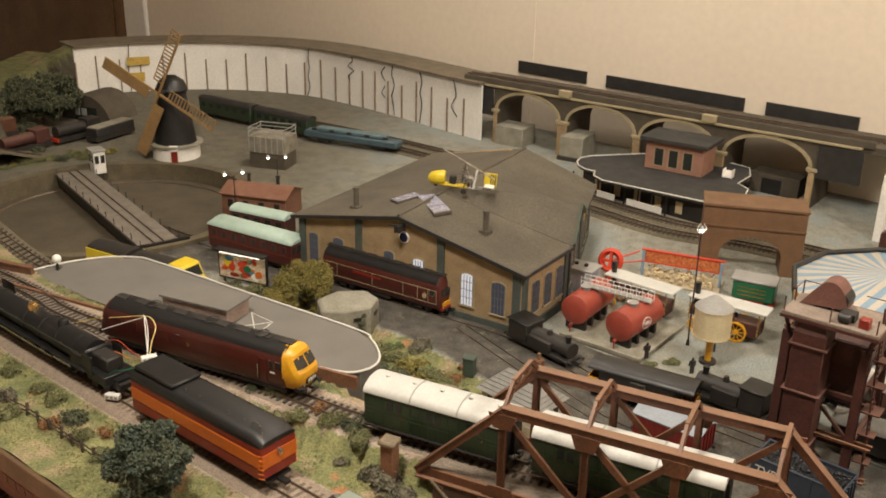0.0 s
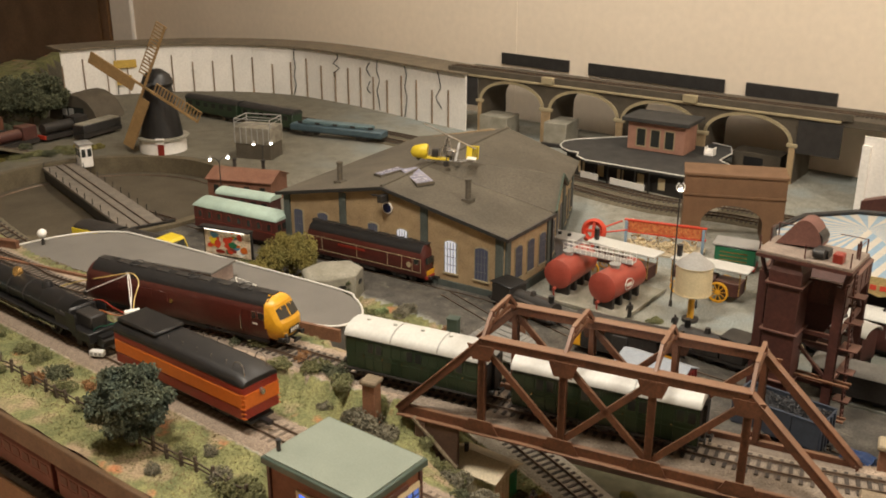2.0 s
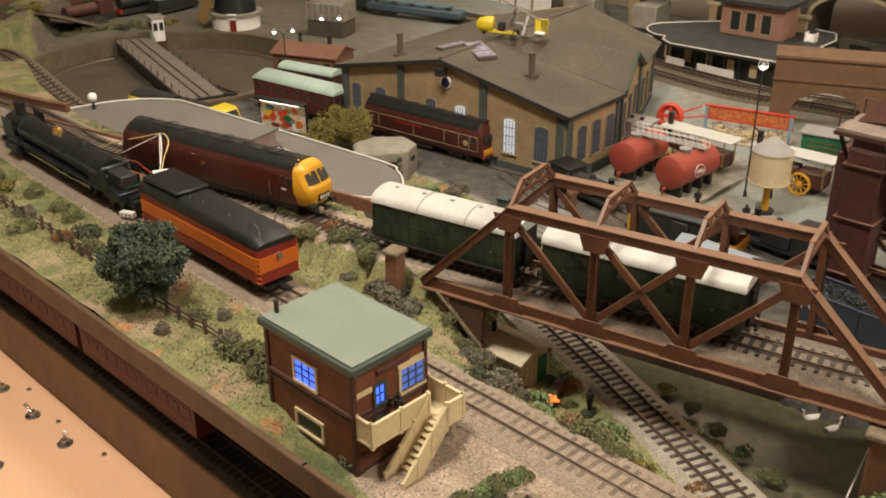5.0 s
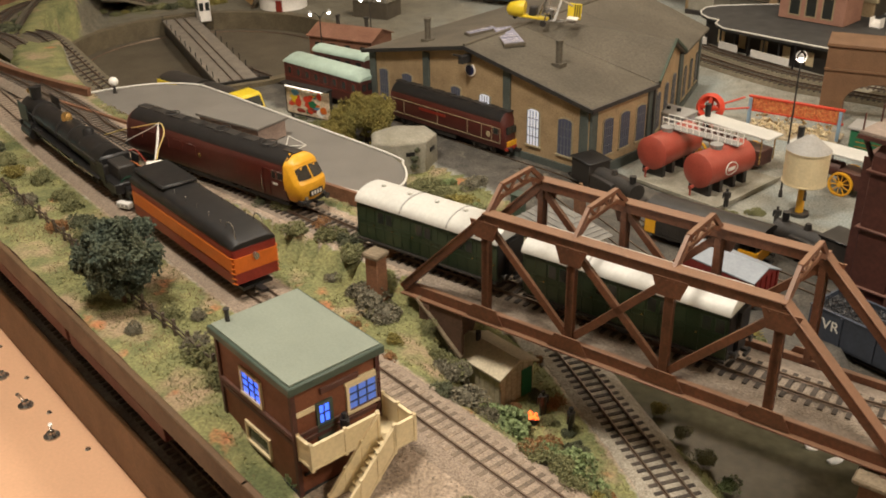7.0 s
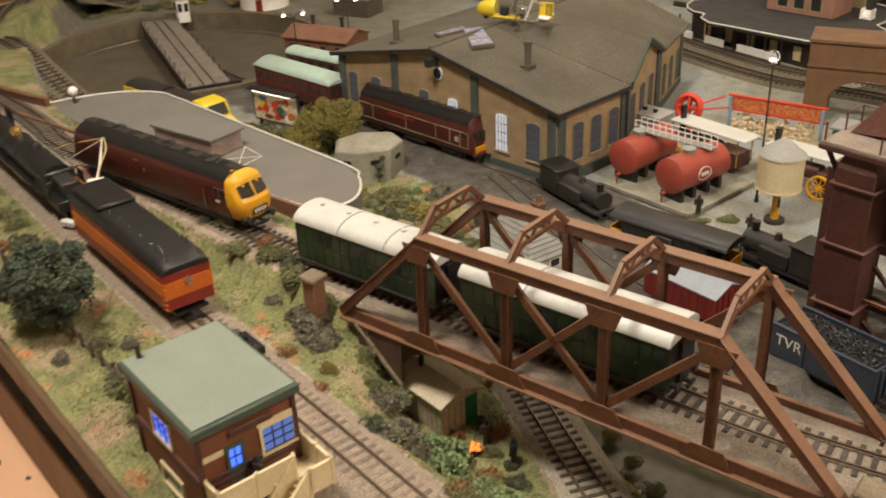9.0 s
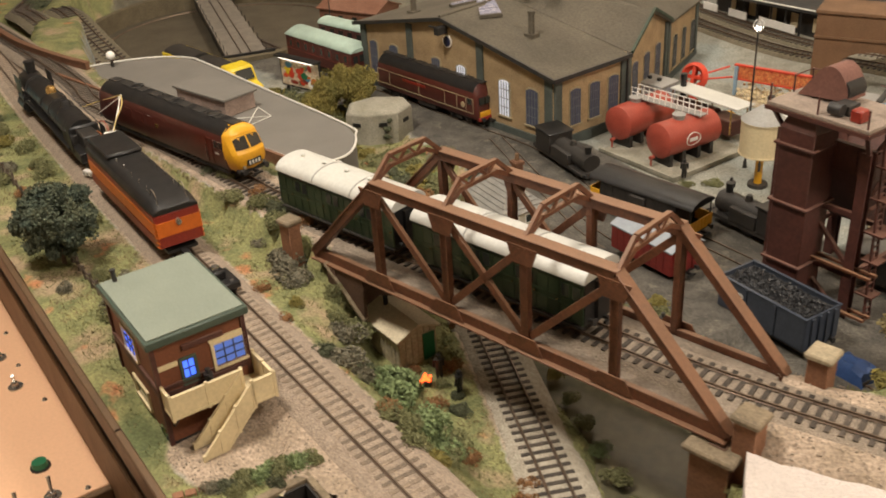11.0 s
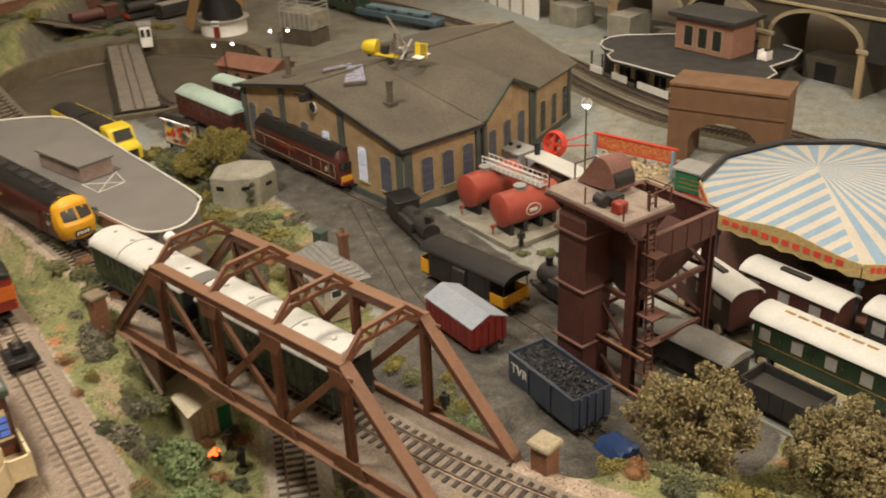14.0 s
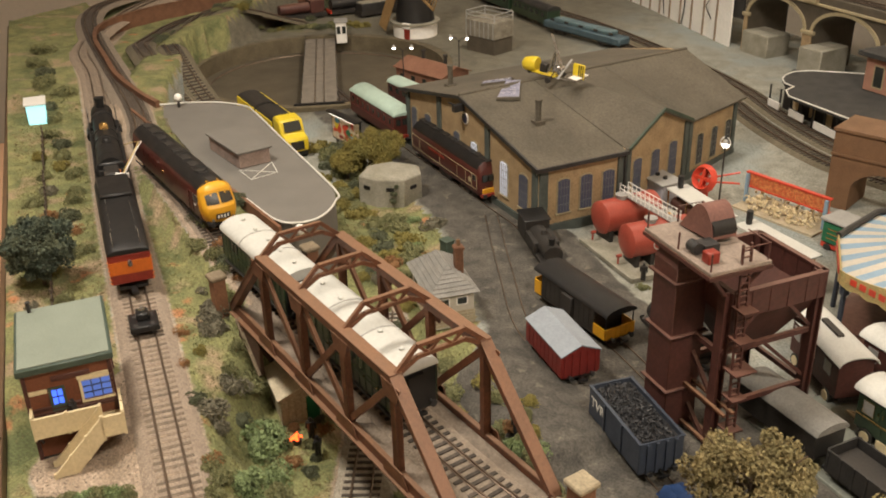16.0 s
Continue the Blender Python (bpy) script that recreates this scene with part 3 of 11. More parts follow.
# assumed lamp bodies, out of view, one for each overhead light
for x, y in ((-0.22, 0.55), (1.15, 0.35), (0.10, 1.82)):
    lamp = thing("ceiling_lamp", pose(x, y, CEIL), "unseen round ceiling lamp with white shade, assumed overhead", "lamp")
    bm = B()
    rod(bm, (0, 0, 0), (0, 0, -0.03), 0.05, n=20)
    part("ceiling_rose", bm, M_ceil, lamp)
    bm = B()
    rod(bm, (0, 0, -0.03), (0, 0, -0.10), 0.012, n=12)
    part("stem", bm, M_steel, lamp)
    bm = B()
    rod(bm, (0, 0, -0.10), (0, 0, -0.118), 0.20, 0.21, n=32)
    part("shade", bm, M_ceil, lamp)

# fascia boards along the front edge
for (ax, ay), (bx, by) in zip(EDGE[:-1], EDGE[1:]):
    L = math.hypot(bx - ax, by - ay)
    bm = box(B(), -0.002, L + 0.002, -0.0095, -0.0036, 0.0375, 0.0597, bevel=0.0010)
    plain("fascia_board", bm, M_board, "brown painted timber edging board of the layout", "board", at=along((ax, ay), (bx, by)))

# low shelf with the storage track under the edge, and the control panel in front of it
shelf = along((-0.787, 1.173), (-0.013, 0.601))
plain("shelf", box(B(), -0.6, 1.35, -0.0150, 0.06, -0.048, -0.034, bevel=0.001), M_shelf, "grey painted shelf carrying a single track under the edge", "shelf", at=shelf)
plain("shelf_back", box(B(), -0.6, 1.35, 0.06, 0.068, -0.12, 0.025), M_sooty, "dark board behind the low track", "board", at=shelf)
plain("shelf_front", box(B(), -0.6, 1.35, -0.0195, -0.0152, -0.16, -0.0325, bevel=0.0008), M_boardlt, "brown plywood front of the low shelf", "board", at=shelf)
plain("lower_ledge", box(B(), 0.826, 1.35, -0.45, -0.0198, -0.16, -0.135, bevel=0.001), M_boardlt, "brown plywood ledge beside the panel", "board", at=shelf)
pan = thing("control_panel", shelf @ pose(0, 0, -0.095), "peach painted control panel board with toggle switches", "control panel")
part("panel_board", box(B(), -0.3, 0.818, -0.45, -0.0198, -0.010, 0.0, bevel=0.0012), M_panel, pan)
part("panel_end", box(B(), 0.8185, 0.825, -0.45, -0.0198, -0.05, -0.001, bevel=0.001), M_board, pan)


# ---- tracks ----
def build_track(name, pts, label, single=None, gauge=0.0165, pitch=0.0085, ballast=True, wood=None, bed=None, fill=0.0002):
    """Rails, sleepers and ballast along a line; single: the range of sleepers built as pieces of their own."""
    root = thing(name, pose(0, 0, 0), label, "railway track", kind="structure")
    line = smooth_line(pts, 0.006)
    dist = [0.0]
    for a, b in zip(line, line[1:]):
        dist.append(dist[-1] + (b - a).length)

    def at(d):
        for i in range(len(dist) - 1):
            if dist[i + 1] >= d:
                t = (d - dist[i]) / max(1e-9, dist[i + 1] - dist[i])
                return line[i].lerp(line[i + 1], t), (line[i + 1] - line[i]).normalized()
        return line[-1], (line[-1] - line[-2]).normalized()

    side = lambda d: Vector((-d.y, d.x, 0)).normalized()
    for s in (-1, 1):
        rings = []
        for i, p in enumerate(line):
            d = (line[min(i + 1, len(line) - 1)] - line[max(i - 1, 0)]).normalized()
            q, n = p + side(d) * (s * gauge / 2), side(d)
            prof = ((-0.0011, 0.0012), (0.0011, 0.0012), (0.0011, 0.0016), (0.0004, 0.0019), (0.00055, 0.0028), (0.00055, 0.0036), (-0.00055, 0.0036), (-0.00055, 0.0028), (-0.0004, 0.0019), (-0.0011, 0.0016))
            rings.append([q + n * a + Vector((0, 0, b)) for a, b in prof])
        part("rail", loft(B(), rings), M_rail, root, "rusty brown steel rail with a worn head")
    if ballast:
        rings = []
        for i, p in enumerate(line):
            d = (line[min(i + 1, len(line) - 1)] - line[max(i - 1, 0)]).normalized()
            n = side(d)
            rings.append([p + n * w + Vector((0, 0, h)) for w, h in ((-0.029, -0.006), (-0.020, fill), (0.020, fill), (0.029, -0.006))])
        part("ballast_bed", loft(B(), rings, smooth=True), bed or M_ballast, root, "tan granular ballast bed")
    wood = wood or M_sleeper
    proto = mesh_of("sleeper", box(B(), -0.0016, 0.0016, -0.0160, 0.0160, -0.001, 0.0014), wood)
    rest = B()
    n = int(dist[-1] / pitch)
    for k in range(n):
        p, d = at((k + 0.5) * pitch)
        ang = math.atan2(d.y, d.x) + random.uniform(-0.02, 0.02)
        m = Matrix.Translation(p) @ Matrix.Rotation(ang, 4, "Z")
        if single and single[0] <= p.x <= single[1]:
            piece("sleeper", proto, root, m)
        else:
            box(rest, -0.0016, 0.0016, -0.0160, 0.0160, -0.001, 0.0014, m=m)
    if len(rest.verts):
        tagged(part("sleepers", rest, wood, root), kind="stuff")
    else:
        rest.free()
    return root


main_pts = []
for u in (-1.30, -1.15, -1.0, -0.85, -0.70, -0.55, -0.40, -0.25, -0.1, 0.0, 0.06, 0.15, 0.25, 0.36, 0.48):
    p = uv(u, vm(u))
    main_pts.append((p.x, p.y, 0.0815))
main_pts = [(-1.17, 2.05, 0.0815), (-1.225, 1.82, 0.0815), (-1.13, 1.60, 0.0815)] + main_pts[2:]
build_track("main_track", main_pts, "main line track on tan ballast, crossing the bridge", single=(-0.14, 0.60), bed=M_mainbed)
near_pts = [(-1.10, 2.02, 0.0785), (-1.15, 1.82, 0.0785)] + [(x, y, near_z(x, y) + 0.0005) for x, y in NEAR]
build_track("branch_track", near_pts, "front track with brown sleepers on sandy ballast", single=(-0.12, 0.34), wood=M_dustysleeper, fill=0.0010)
build_track("lower_track", [(x, y, 0.0005) for x, y in LOWER], "low level track running under the bridge", single=(0.10, 0.34), wood=M_sleeper, bed=M_palebed, fill=0.0007)
shelf_line = [shelf @ Vector((x, 0.008, -0.0335)) for x in (-0.5, 0.2, 0.7, 1.3)]
build_track("shelf_track", shelf_line, "storage track on the brown shelf", ballast=False)
YARD = [(-0.60, 1.70), (-0.43, 1.578), (-0.285, 1.488), (-0.16, 1.411), (0.03, 1.296), (0.13, 1.228), (0.24, 1.10), (0.33, 1.035), (0.42, 0.965)]
build_track("yard_track", [(x, y, 0.003) for x, y in YARD], "sooty yard track leading past the engine shed", ballast=False)
YARD2 = [(0.05, 1.262), (0.15, 1.12), (0.225, 1.022), (0.32, 0.952), (0.42, 0.872), (0.52, 0.80)]
build_track("siding_track", [(x, y, 0.003) for x, y in YARD2], "sooty siding with goods wagons", ballast=False)
FARL = [(-0.40, 1.40), (-0.58, 1.375), (-0.78, 1.44), (-0.93, 1.58), (-0.985, 1.80), (-0.90, 2.05)]
build_track("loop_track", [(x, y, ground_z(x, y) + 0.002) for x, y in FARL], "curving loop track beside the retaining wall", bed=M_darkbed)
FARL2 = [(-0.43, 1.43), (-0.58, 1.415), (-0.745, 1.475), (-0.875, 1.60), (-0.925, 1.80), (-0.86, 2.0)]
build_track("loop_track", [(x, y, ground_z(x, y) + 0.002) for x, y in FARL2], "curving loop track beside the retaining wall", bed=M_darkbed)
STN = [(0.66, 1.52), (0.53, 1.60), (0.40, 1.655), (0.28, 1.76), (0.16, 1.90), (-0.02, 2.06), (-0.3, 2.26), (-0.6, 2.42)]
build_track("station_track", [(x, y, ground_z(x, y) + 0.003) for x, y in STN], "far station track on grey ballast", bed=M_darkbed)
build_track("station_track", [(x + 0.03, y + 0.042, ground_z(x, y) + 0.003) for x, y in STN], "far station track on grey ballast", bed=M_darkbed)


# ---- truss bridge ----
def build_bridge():
    b = thing("truss_bridge", MAIN @ pose(0, 0.786, 0.0), "brown steel through truss railway bridge over water", "bridge")
    z0, z1, hw = 0.0755, 0.163, 0.0385
    x0, x1 = -0.324, 0.066
    tops = [-0.241, -0.167, -0.092, -0.018]
    for s in (-1, 1):
        y = s * hw
        bm = B()
        bar(bm, (x0, y, z0 + 0.004), (x1, y, z0 + 0.004), 0.0045, 0.009)
        bar(bm, (x0, y + s * 0.002, z0 - 0.001), (x1, y + s * 0.002, z0 - 0.001), 0.009, 0.0016)
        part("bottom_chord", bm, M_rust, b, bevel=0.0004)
        bm = B()
        bar(bm, (tops[0], y, z1), (tops[-1], y, z1), 0.008, 0.0075)
        bar(bm, (tops[0] - 0.002, y, z1 + 0.0043), (tops[-1] + 0.002, y, z1 + 0.0043), 0.0105, 0.0013)
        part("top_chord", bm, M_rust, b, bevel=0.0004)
        for a, t in ((x0, tops[0]), (x1, tops[-1])):
            bm = B()
            bar(bm, (a, y, z0 + 0.003), (t, y, z1), 0.008, 0.007)
            bar(bm, (a, y, z0 + 0.0072), (t, y, z1 + 0.0045), 0.0102, 0.0013)
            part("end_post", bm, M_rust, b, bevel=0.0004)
        for t in tops:
            bm = B()
            bar(bm, (t, y, z0 + 0.006), (t, y, z1), 0.0065, 0.0050, up=(1, 0, 0))
            bar(bm, (t, y + s * 0.0028, z0 + 0.006), (t, y + s * 0.0028, z1), 0.0009, 0.0068, up=(1, 0, 0))
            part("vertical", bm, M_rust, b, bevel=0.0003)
        diags = ((tops[0], tops[1], 1), (tops[1], tops[2], 1), (tops[2], tops[1], 1), (tops[3], tops[2], 1))
        for a, t, _ in diags:
            bm = B()
            bar(bm, (a, y, z1 - 0.004), (t, y, z0 + 0.009), 0.0032, 0.0058)
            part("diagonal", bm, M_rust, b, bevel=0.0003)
        for t in tops:
            yy = y + s * 0.0040
            for sgn, zz, wid in ((1, z0 + 0.001, 0.017), (-1, z1 - 0.002, 0.013)):
                bm = B()
                hgt = 0.0115 if sgn > 0 else 0.014
                ring = [(t - wid, zz), (t + wid, zz), (t + wid * 0.62, zz + sgn * hgt), (t - wid * 0.62, zz + sgn * hgt)]
                loft(bm, [[(x, yy - 0.0006, z) for x, z in ring], [(x, yy + 0.0006, z) for x, z in ring]])
                part("gusset_plate", bm, M_rust, b)
            bm = B()
            for k in range(4):
                for q in (-1, 1):
                    rod(bm, (t + (k - 1.5) * 0.005, yy, z1 - 0.004), (t + (k - 1.5) * 0.005, yy + s * 0.0011, z1 - 0.004), 0.0006, n=5)
            part("rivets", bm, M_rust, b)
    for t in tops:
        k = 0.026
        zt = z1 + 0.020
        for o in (0.0, -0.009):
            for ya, za, yb, zb in ((-hw, z1 + 0.003 + o * 0.2, -k + 0.006, zt + o), (-k + 0.006, zt + o, k - 0.006, zt + o), (k - 0.006, zt + o, hw, z1 + 0.003 + o * 0.2)):
                bm = B()
                bar(bm, (t, ya, za), (t, yb, zb), 0.0035, 0.0028, up=(1, 0, 0) if za != zb else (0, 0, 1))
                part("portal_bar", bm, M_rust, b)
        for j in range(4):
            ya, yb = -0.020 + j * 0.010, -0.010 + j * 0.010
            zz = (zt - 0.009, zt) if j % 2 else (zt, zt - 0.009)
            bm = B()
            bar(bm, (t, ya, zz[0]), (t, yb, zz[1]), 0.0022, 0.0016, up=(1, 0, 0))
            part("portal_lacing", bm, M_rust, b)
    bm = B()
    box(bm, x0 + 0.003, x1 - 0.003, -hw + 0.003, hw - 0.003, z0 - 0.002, z0 + 0.0035)
    part("deck", bm, mat("dusty_bridge_deck", (0.22, 0.175, 0.135), 0.9, var=0.35, scale=60, fine=500, bump=0.5), b, "dusty tan bridge deck")
    bm = B()
    for s in (-1, 1):
        box(bm, x0, x1, s * 0.022 - 0.002, s * 0.022 + 0.002, z0 - 0.012, z0 - 0.0022)
    part("girder", bm, M_rust, b)
    return b


build_bridge()


# ---- brick and stone of the line ----
BRICK = mesh_of("brick", box(B(), -0.0048, 0.0048, -0.0012, 0.0012, -0.0015, 0.0015), M_brick)


def pillar(at, h, w, label, cap=None):
    cap = cap or M_capstone
    p = thing("brick_pillar", at, label, "pillar", "bridge end pillars")
    part("shaft", box(B(), -w / 2, w / 2, -w / 2, w / 2, 0, h, bevel=0.0006), M_brick, p)
    part("cap_stone", box(B(), -w * 0.66, w * 0.66, -w * 0.66, w * 0.66, h, h + 0.005, bevel=0.0014), cap, p, "weathered stone cap")
    part("plinth", box(B(), -w * 0.6, w * 0.6, -w * 0.6, w * 0.6, 0, 0.004, bevel=0.0006), M_brick, p)
    return p


p = uv(-0.350, 0.742)
pillar(MAIN @ pose(-0.350, 0.742, 0.058), 0.042, 0.013, "small weathered brick pillar with stone cap")
pillar(MAIN @ pose(-0.338, 0.838, 0.072), 0.036, 0.013, "small weathered brick pillar with stone cap")
pillar(MAIN @ pose(0.086, 0.830, 0.066), 0.034, 0.0145, "tan brick pillar with stone cap", M_palecap)
pillar(MAIN @ pose(0.0605, 0.7475, -0.02), 0.0865, 0.027, "tall brown brick bridge pier with stone cap")
pillar(MAIN @ pose(0.0775, 0.7500, 0.02), 0.0745, 0.0150, "short brown brick pillar with stone cap beside the pier")


def wing_wall(pts, thick, at, label):
    bm = B()
    loft(bm, [[(x, -thick / 2, z) for x, z in pts], [(x, thick / 2, z) for x, z in pts]])
    return plain("abutment_wall", bm, mat("shadow_brown_brick", (0.12, 0.065, 0.04), 0.8, var=0.3, scale=60, fine=500, bump=0.3), label, "abutment", bevel=0.0008, at=at)


wing_wall([(0.0, 0.034), (0.0, 0.0735), (-0.0425, 0.0735)], 0.004, MAIN @ pose(-0.262, 0.7445, 0.0), "dark brown sloping wing wall under the bridge")
bm = B()
bar(bm, (-0.3065, 0.7425, 0.0755), (-0.2625, 0.7425, 0.034), 0.0060, 0.0026)
plain("coping", bm, M_capstone, "pale weathered coping along the sloping wing wall", "coping", bevel=0.0005, at=MAIN)
wing_wall([(-0.045, -0.03), (0.045, -0.03), (0.045, 0.0725), (-0.045, 0.0725)], 0.010, MAIN @ pose(-0.300, 0.786, 0.0, 0, 0, 90), "dark brick bridge abutment")
wing_wall([(-0.05, -0.035), (0.035, -0.035), (0.035, 0.0725), (-0.05, 0.0725)], 0.012, MAIN @ pose(0.062, 0.790, 0.0, 0, 0, 90), "brown brick bridge abutment")

# added dark wall that stands in for the shade over the far bank
wing_wall([(-0.355, -0.035), (0.0, -0.035), (0.0, 0.024), (-0.355, 0.024)], 0.004, MAIN @ pose(0.058, 0.866, 0.0), "dark wall added in place of the shaded far bank")

# water
bm = B()
ring = [(0.06, 0.99), (0.16, 1.0), (0.36, 0.90), (0.43, 0.77), (0.43, 0.62), (0.52, 0.46), (0.36, 0.40), (0.295, 0.60), (0.255, 0.70), (0.19, 0.83)]
bm.faces.new([bm.verts.new((x, y, -0.012)) for x, y in ring])
M_water = mat("murky_water", (0.15, 0.135, 0.085), 0.16, var=0.3, scale=14, fine=90, bump=0.1, depth=0.002, tint=(0.09, 0.085, 0.052))
M_water.node_tree.nodes["Principled BSDF"].inputs["Specular IOR Level"].default_value = 0.45
plain("water", bm, M_water, "murky brown still water under the bridge", "water")

# unfinished white plaster bank
bm = B()
N = 26
rows = []
for i in range(N + 1):
    row = []
    for j in range(N + 1):
        s, t = i / N, j / N
        u = 0.080 + 0.14 * t + 0.28 * s
        v = vm(u - 0.14 * t) - 0.0405 + 0.005 * noise.noise((u * 34, t * 3, 7)) - (0.26 + 0.05 * s) * t - 0.012 * (1 - s) ** 3
        x, y = u * 0.910 + v * 0.4147, -u * 0.4147 + v * 0.910
        z = 0.0800 - 0.004 * (1 - min(1.0, t * 5)) - 0.055 * t ** 1.1 + (0.016 * abs(noise.noise((x * 22, y * 22, 2))) + 0.005 * noise.noise((x * 70, y * 70, 5))) * (0.25 + t) - 0.006 * (1 - s) * t
        row.append(bm.verts.new((x, y, z)))
    rows.append(row)
for i in range(N):
    for j in range(N):
        f = bm.faces.new((rows[i][j], rows[i + 1][j], rows[i + 1][j + 1], rows[i][j + 1]))
        f.smooth = True
r = bmesh.ops.extrude_face_region(bm, geom=bm.faces[:])
for v in [g for g in r["geom"] if isinstance(g, bmesh.types.BMVert)]:
    v.co.z = min(v.co.z - 0.03, 0.02)
plain("plaster_bank", bm, M_plaster, "bare white plaster bank of unfinished scenery", "bank")


# retaining wall and grey forecourt
FORE = [(-0.994, 0.900), (-0.975, 0.945), (-0.945, 0.985), (-0.905, 1.008), (-0.865, 1.008), (-0.70, 0.986), (-0.521, 0.962), (-0.490, 0.947), (-0.465, 0.922), (-0.455, 0.898), (-0.462, 0.876), (-0.485, 0.864), (-0.56, 0.862), (-0.75, 0.866), (-0.90, 0.880)]
fore = thing("forecourt", MAIN, "grey tarmac forecourt slab with a white kerb line", "pavement", kind="structure")
bm = B()
loft(bm, [[(u, v, 0.0) for u, v in FORE], [(u, v, 0.080) for u, v in FORE]])
part("slab", bm, [M_tar], fore)
loop = [Vector((u, v, 0.0812)) for u, v in FORE]
sm = smooth_line(loop[:13], 0.008)
bm = B()
wire(bm, sm, 0.0013)
part("kerb_line", bm, M_kerb, fore, "thin white painted kerb")
bm = B()
box(bm, -0.995, -0.455, 0.8555, 0.8595, 0.07, 0.0845)
part("brick_edging", bm, M_brick, fore, "red brown brick edging wall")
ramp = thing("subway_entrance", MAIN @ pose(-0.705, 0.915, 0.0805, 0, 0, 2), "low grey flat-roofed block with pinkish end wall", "entrance block")
part("roof", box(B(), -0.052, 0.050, -0.024, 0.026, 0.020, 0.023, bevel=0.0006), M_tar, ramp, "dark grey flat roof")
part("body", box(B(), -0.049, 0.047, -0.021, 0.023, 0.0, 0.0198, bevel=0.0006), mat("pinkish_render", (0.36, 0.27, 0.23), 0.8), ramp)
bm = B()
for a, c in (((0.05, -0.024), (0.09, -0.026)), ((0.09, -0.026), (0.088, 0.012)), ((0.088, 0.012), (0.05, 0.023)), ((0.05, -0.024), (0.088, 0.012)), ((0.05, 0.023), (0.09, -0.026))):
    bar(bm, (*a, 0.0004), (*c, 0.0004), 0.0010, 0.0006)
part("painted_lines", bm, M_kerb, ramp, "white painted lines on the ground")

wallpts = [(-0.52, 1.222), (-0.583, 1.245), (-0.70, 1.30), (-0.812, 1.372), (-0.95, 1.465), (-1.03, 1.555), (-1.055, 1.68), (-1.03, 1.85), (-0.99, 2.0)]
line = smooth_line([(x, y, 0) for x, y in wallpts], 0.015)
rw = thing("retaining_wall", pose(0, 0, 0), "red brown brick retaining wall beside the main line", "wall", kind="structure")
bm = B()
rings = []
for i, p in enumerate(line):
    d = (line[min(i + 1, len(line) - 1)] - line[max(i - 1, 0)]).normalized()
    n = Vector((-d.y, d.x, 0))
    rings.append([p + n * 0.003 + Vector((0, 0, -0.01)), p - n * 0.003 + Vector((0, 0, -0.01)), p - n * 0.003 + Vector((0, 0, 0.089)), p + n * 0.003 + Vector((0, 0, 0.089))])
loft(bm, rings)
part("brickwork", bm, M_brick, rw)
bm = B()
rings = [[r[0] + (r[0] - r[1]) * 0.15 + Vector((0, 0, 0.0995)), r[1] + (r[1] - r[0]) * 0.15 + Vector((0, 0, 0.0995)), r[2] + (r[1] - r[0]) * 0.15 + Vector((0, 0, 0.003)), r[3] + (r[0] - r[1]) * 0.15 + Vector((0, 0, 0.003))] for r in rings]
loft(bm, rings)
part("coping", bm, M_brick, rw, "brick coping course")


# ---- rolling stock ----
def wheelset(parent, x, r=0.0062, half=0.0082, material=None, name="wheelset"):
    bm = B()
    for s in (-1, 1):
        rod(bm, (x, s * (half - 0.0013), r), (x, s * (half + 0.0013), r), r, n=18)
        rod(bm, (x, s * (half - 0.0016), r), (x, s * (half - 0.0022), r), r * 1.08, n=18)
    rod(bm, (x, -half, r), (x, half, r), 0.001, n=6)
    return part(name, bm, material or M_iron, parent)


def bogie(parent, x, base=0.026, r=0.006, material=None):
    m = material or M_sooty
    bm = B()
    for s in (-1, 1):
        y = s * 0.0115
        box(bm, x - base / 2 - 0.007, x + base / 2 + 0.007, y - 0.001, y + 0.001, 0.006, 0.0095)
        box(bm, x - 0.006, x + 0.006, y - 0.0014, y + 0.0014, 0.0035, 0.0105)
        for q in (-1, 1):
            box(bm, x + q * base / 2 - 0.0022, x + q * base / 2 + 0.0022, y - 0.0018, y + 0.0018, 0.004, 0.009)
    box(bm, x - 0.004, x + 0.004, -0.011, 0.011, 0.007, 0.011)
    b = part("bogie", bm, m, parent)
    for q in (-1, 1):
        wheelset(b, x + q * base / 2, r)
    return b


def buffers(parent, x, z=0.0135, dirn=1, material=None):
    for s in (-1, 1):
        bm = B()
        rod(bm, (x, s * 0.0115, z), (x + dirn * 0.004, s * 0.0115, z), 0.0013, n=8)
        rod(bm, (x + dirn * 0.004, s * 0.0115, z), (x + dirn * 0.0052, s * 0.0115, z), 0.0025, n=12)
        part("buffer", bm, material or M_iron, parent)
    bm = B()
    box(bm, min(x, x + dirn * 0.007), max(x, x + dirn * 0.007), -0.0012, 0.0012, z - 0.003, z - 0.001)
    box(bm, min(x + dirn * 0.006, x + dirn * 0.008), max(x + dirn * 0.006, x + dirn * 0.008), -0.0045, 0.0045, z - 0.004, z - 0.002)
    part("coupling", bm, M_black, parent)


def coach_profile(w, z0, ze, zr, n=7, tuck=0.0012):
    """Half-round roofed cross-section as (y, z) points; ze: eaves, zr: roof top."""
    pts = [(-w / 2 + tuck, z0), (-w / 2, z0 + 0.006), (-w / 2, ze)]
    for i in range(1, n):
        a = math.pi * i / n
        pts.append((-w / 2 * math.cos(a), ze + (zr - ze) * math.sin(a) ** 0.8))
    pts += [(w / 2, ze), (w / 2, z0 + 0.006), (w / 2 - tuck, z0)]
    return pts


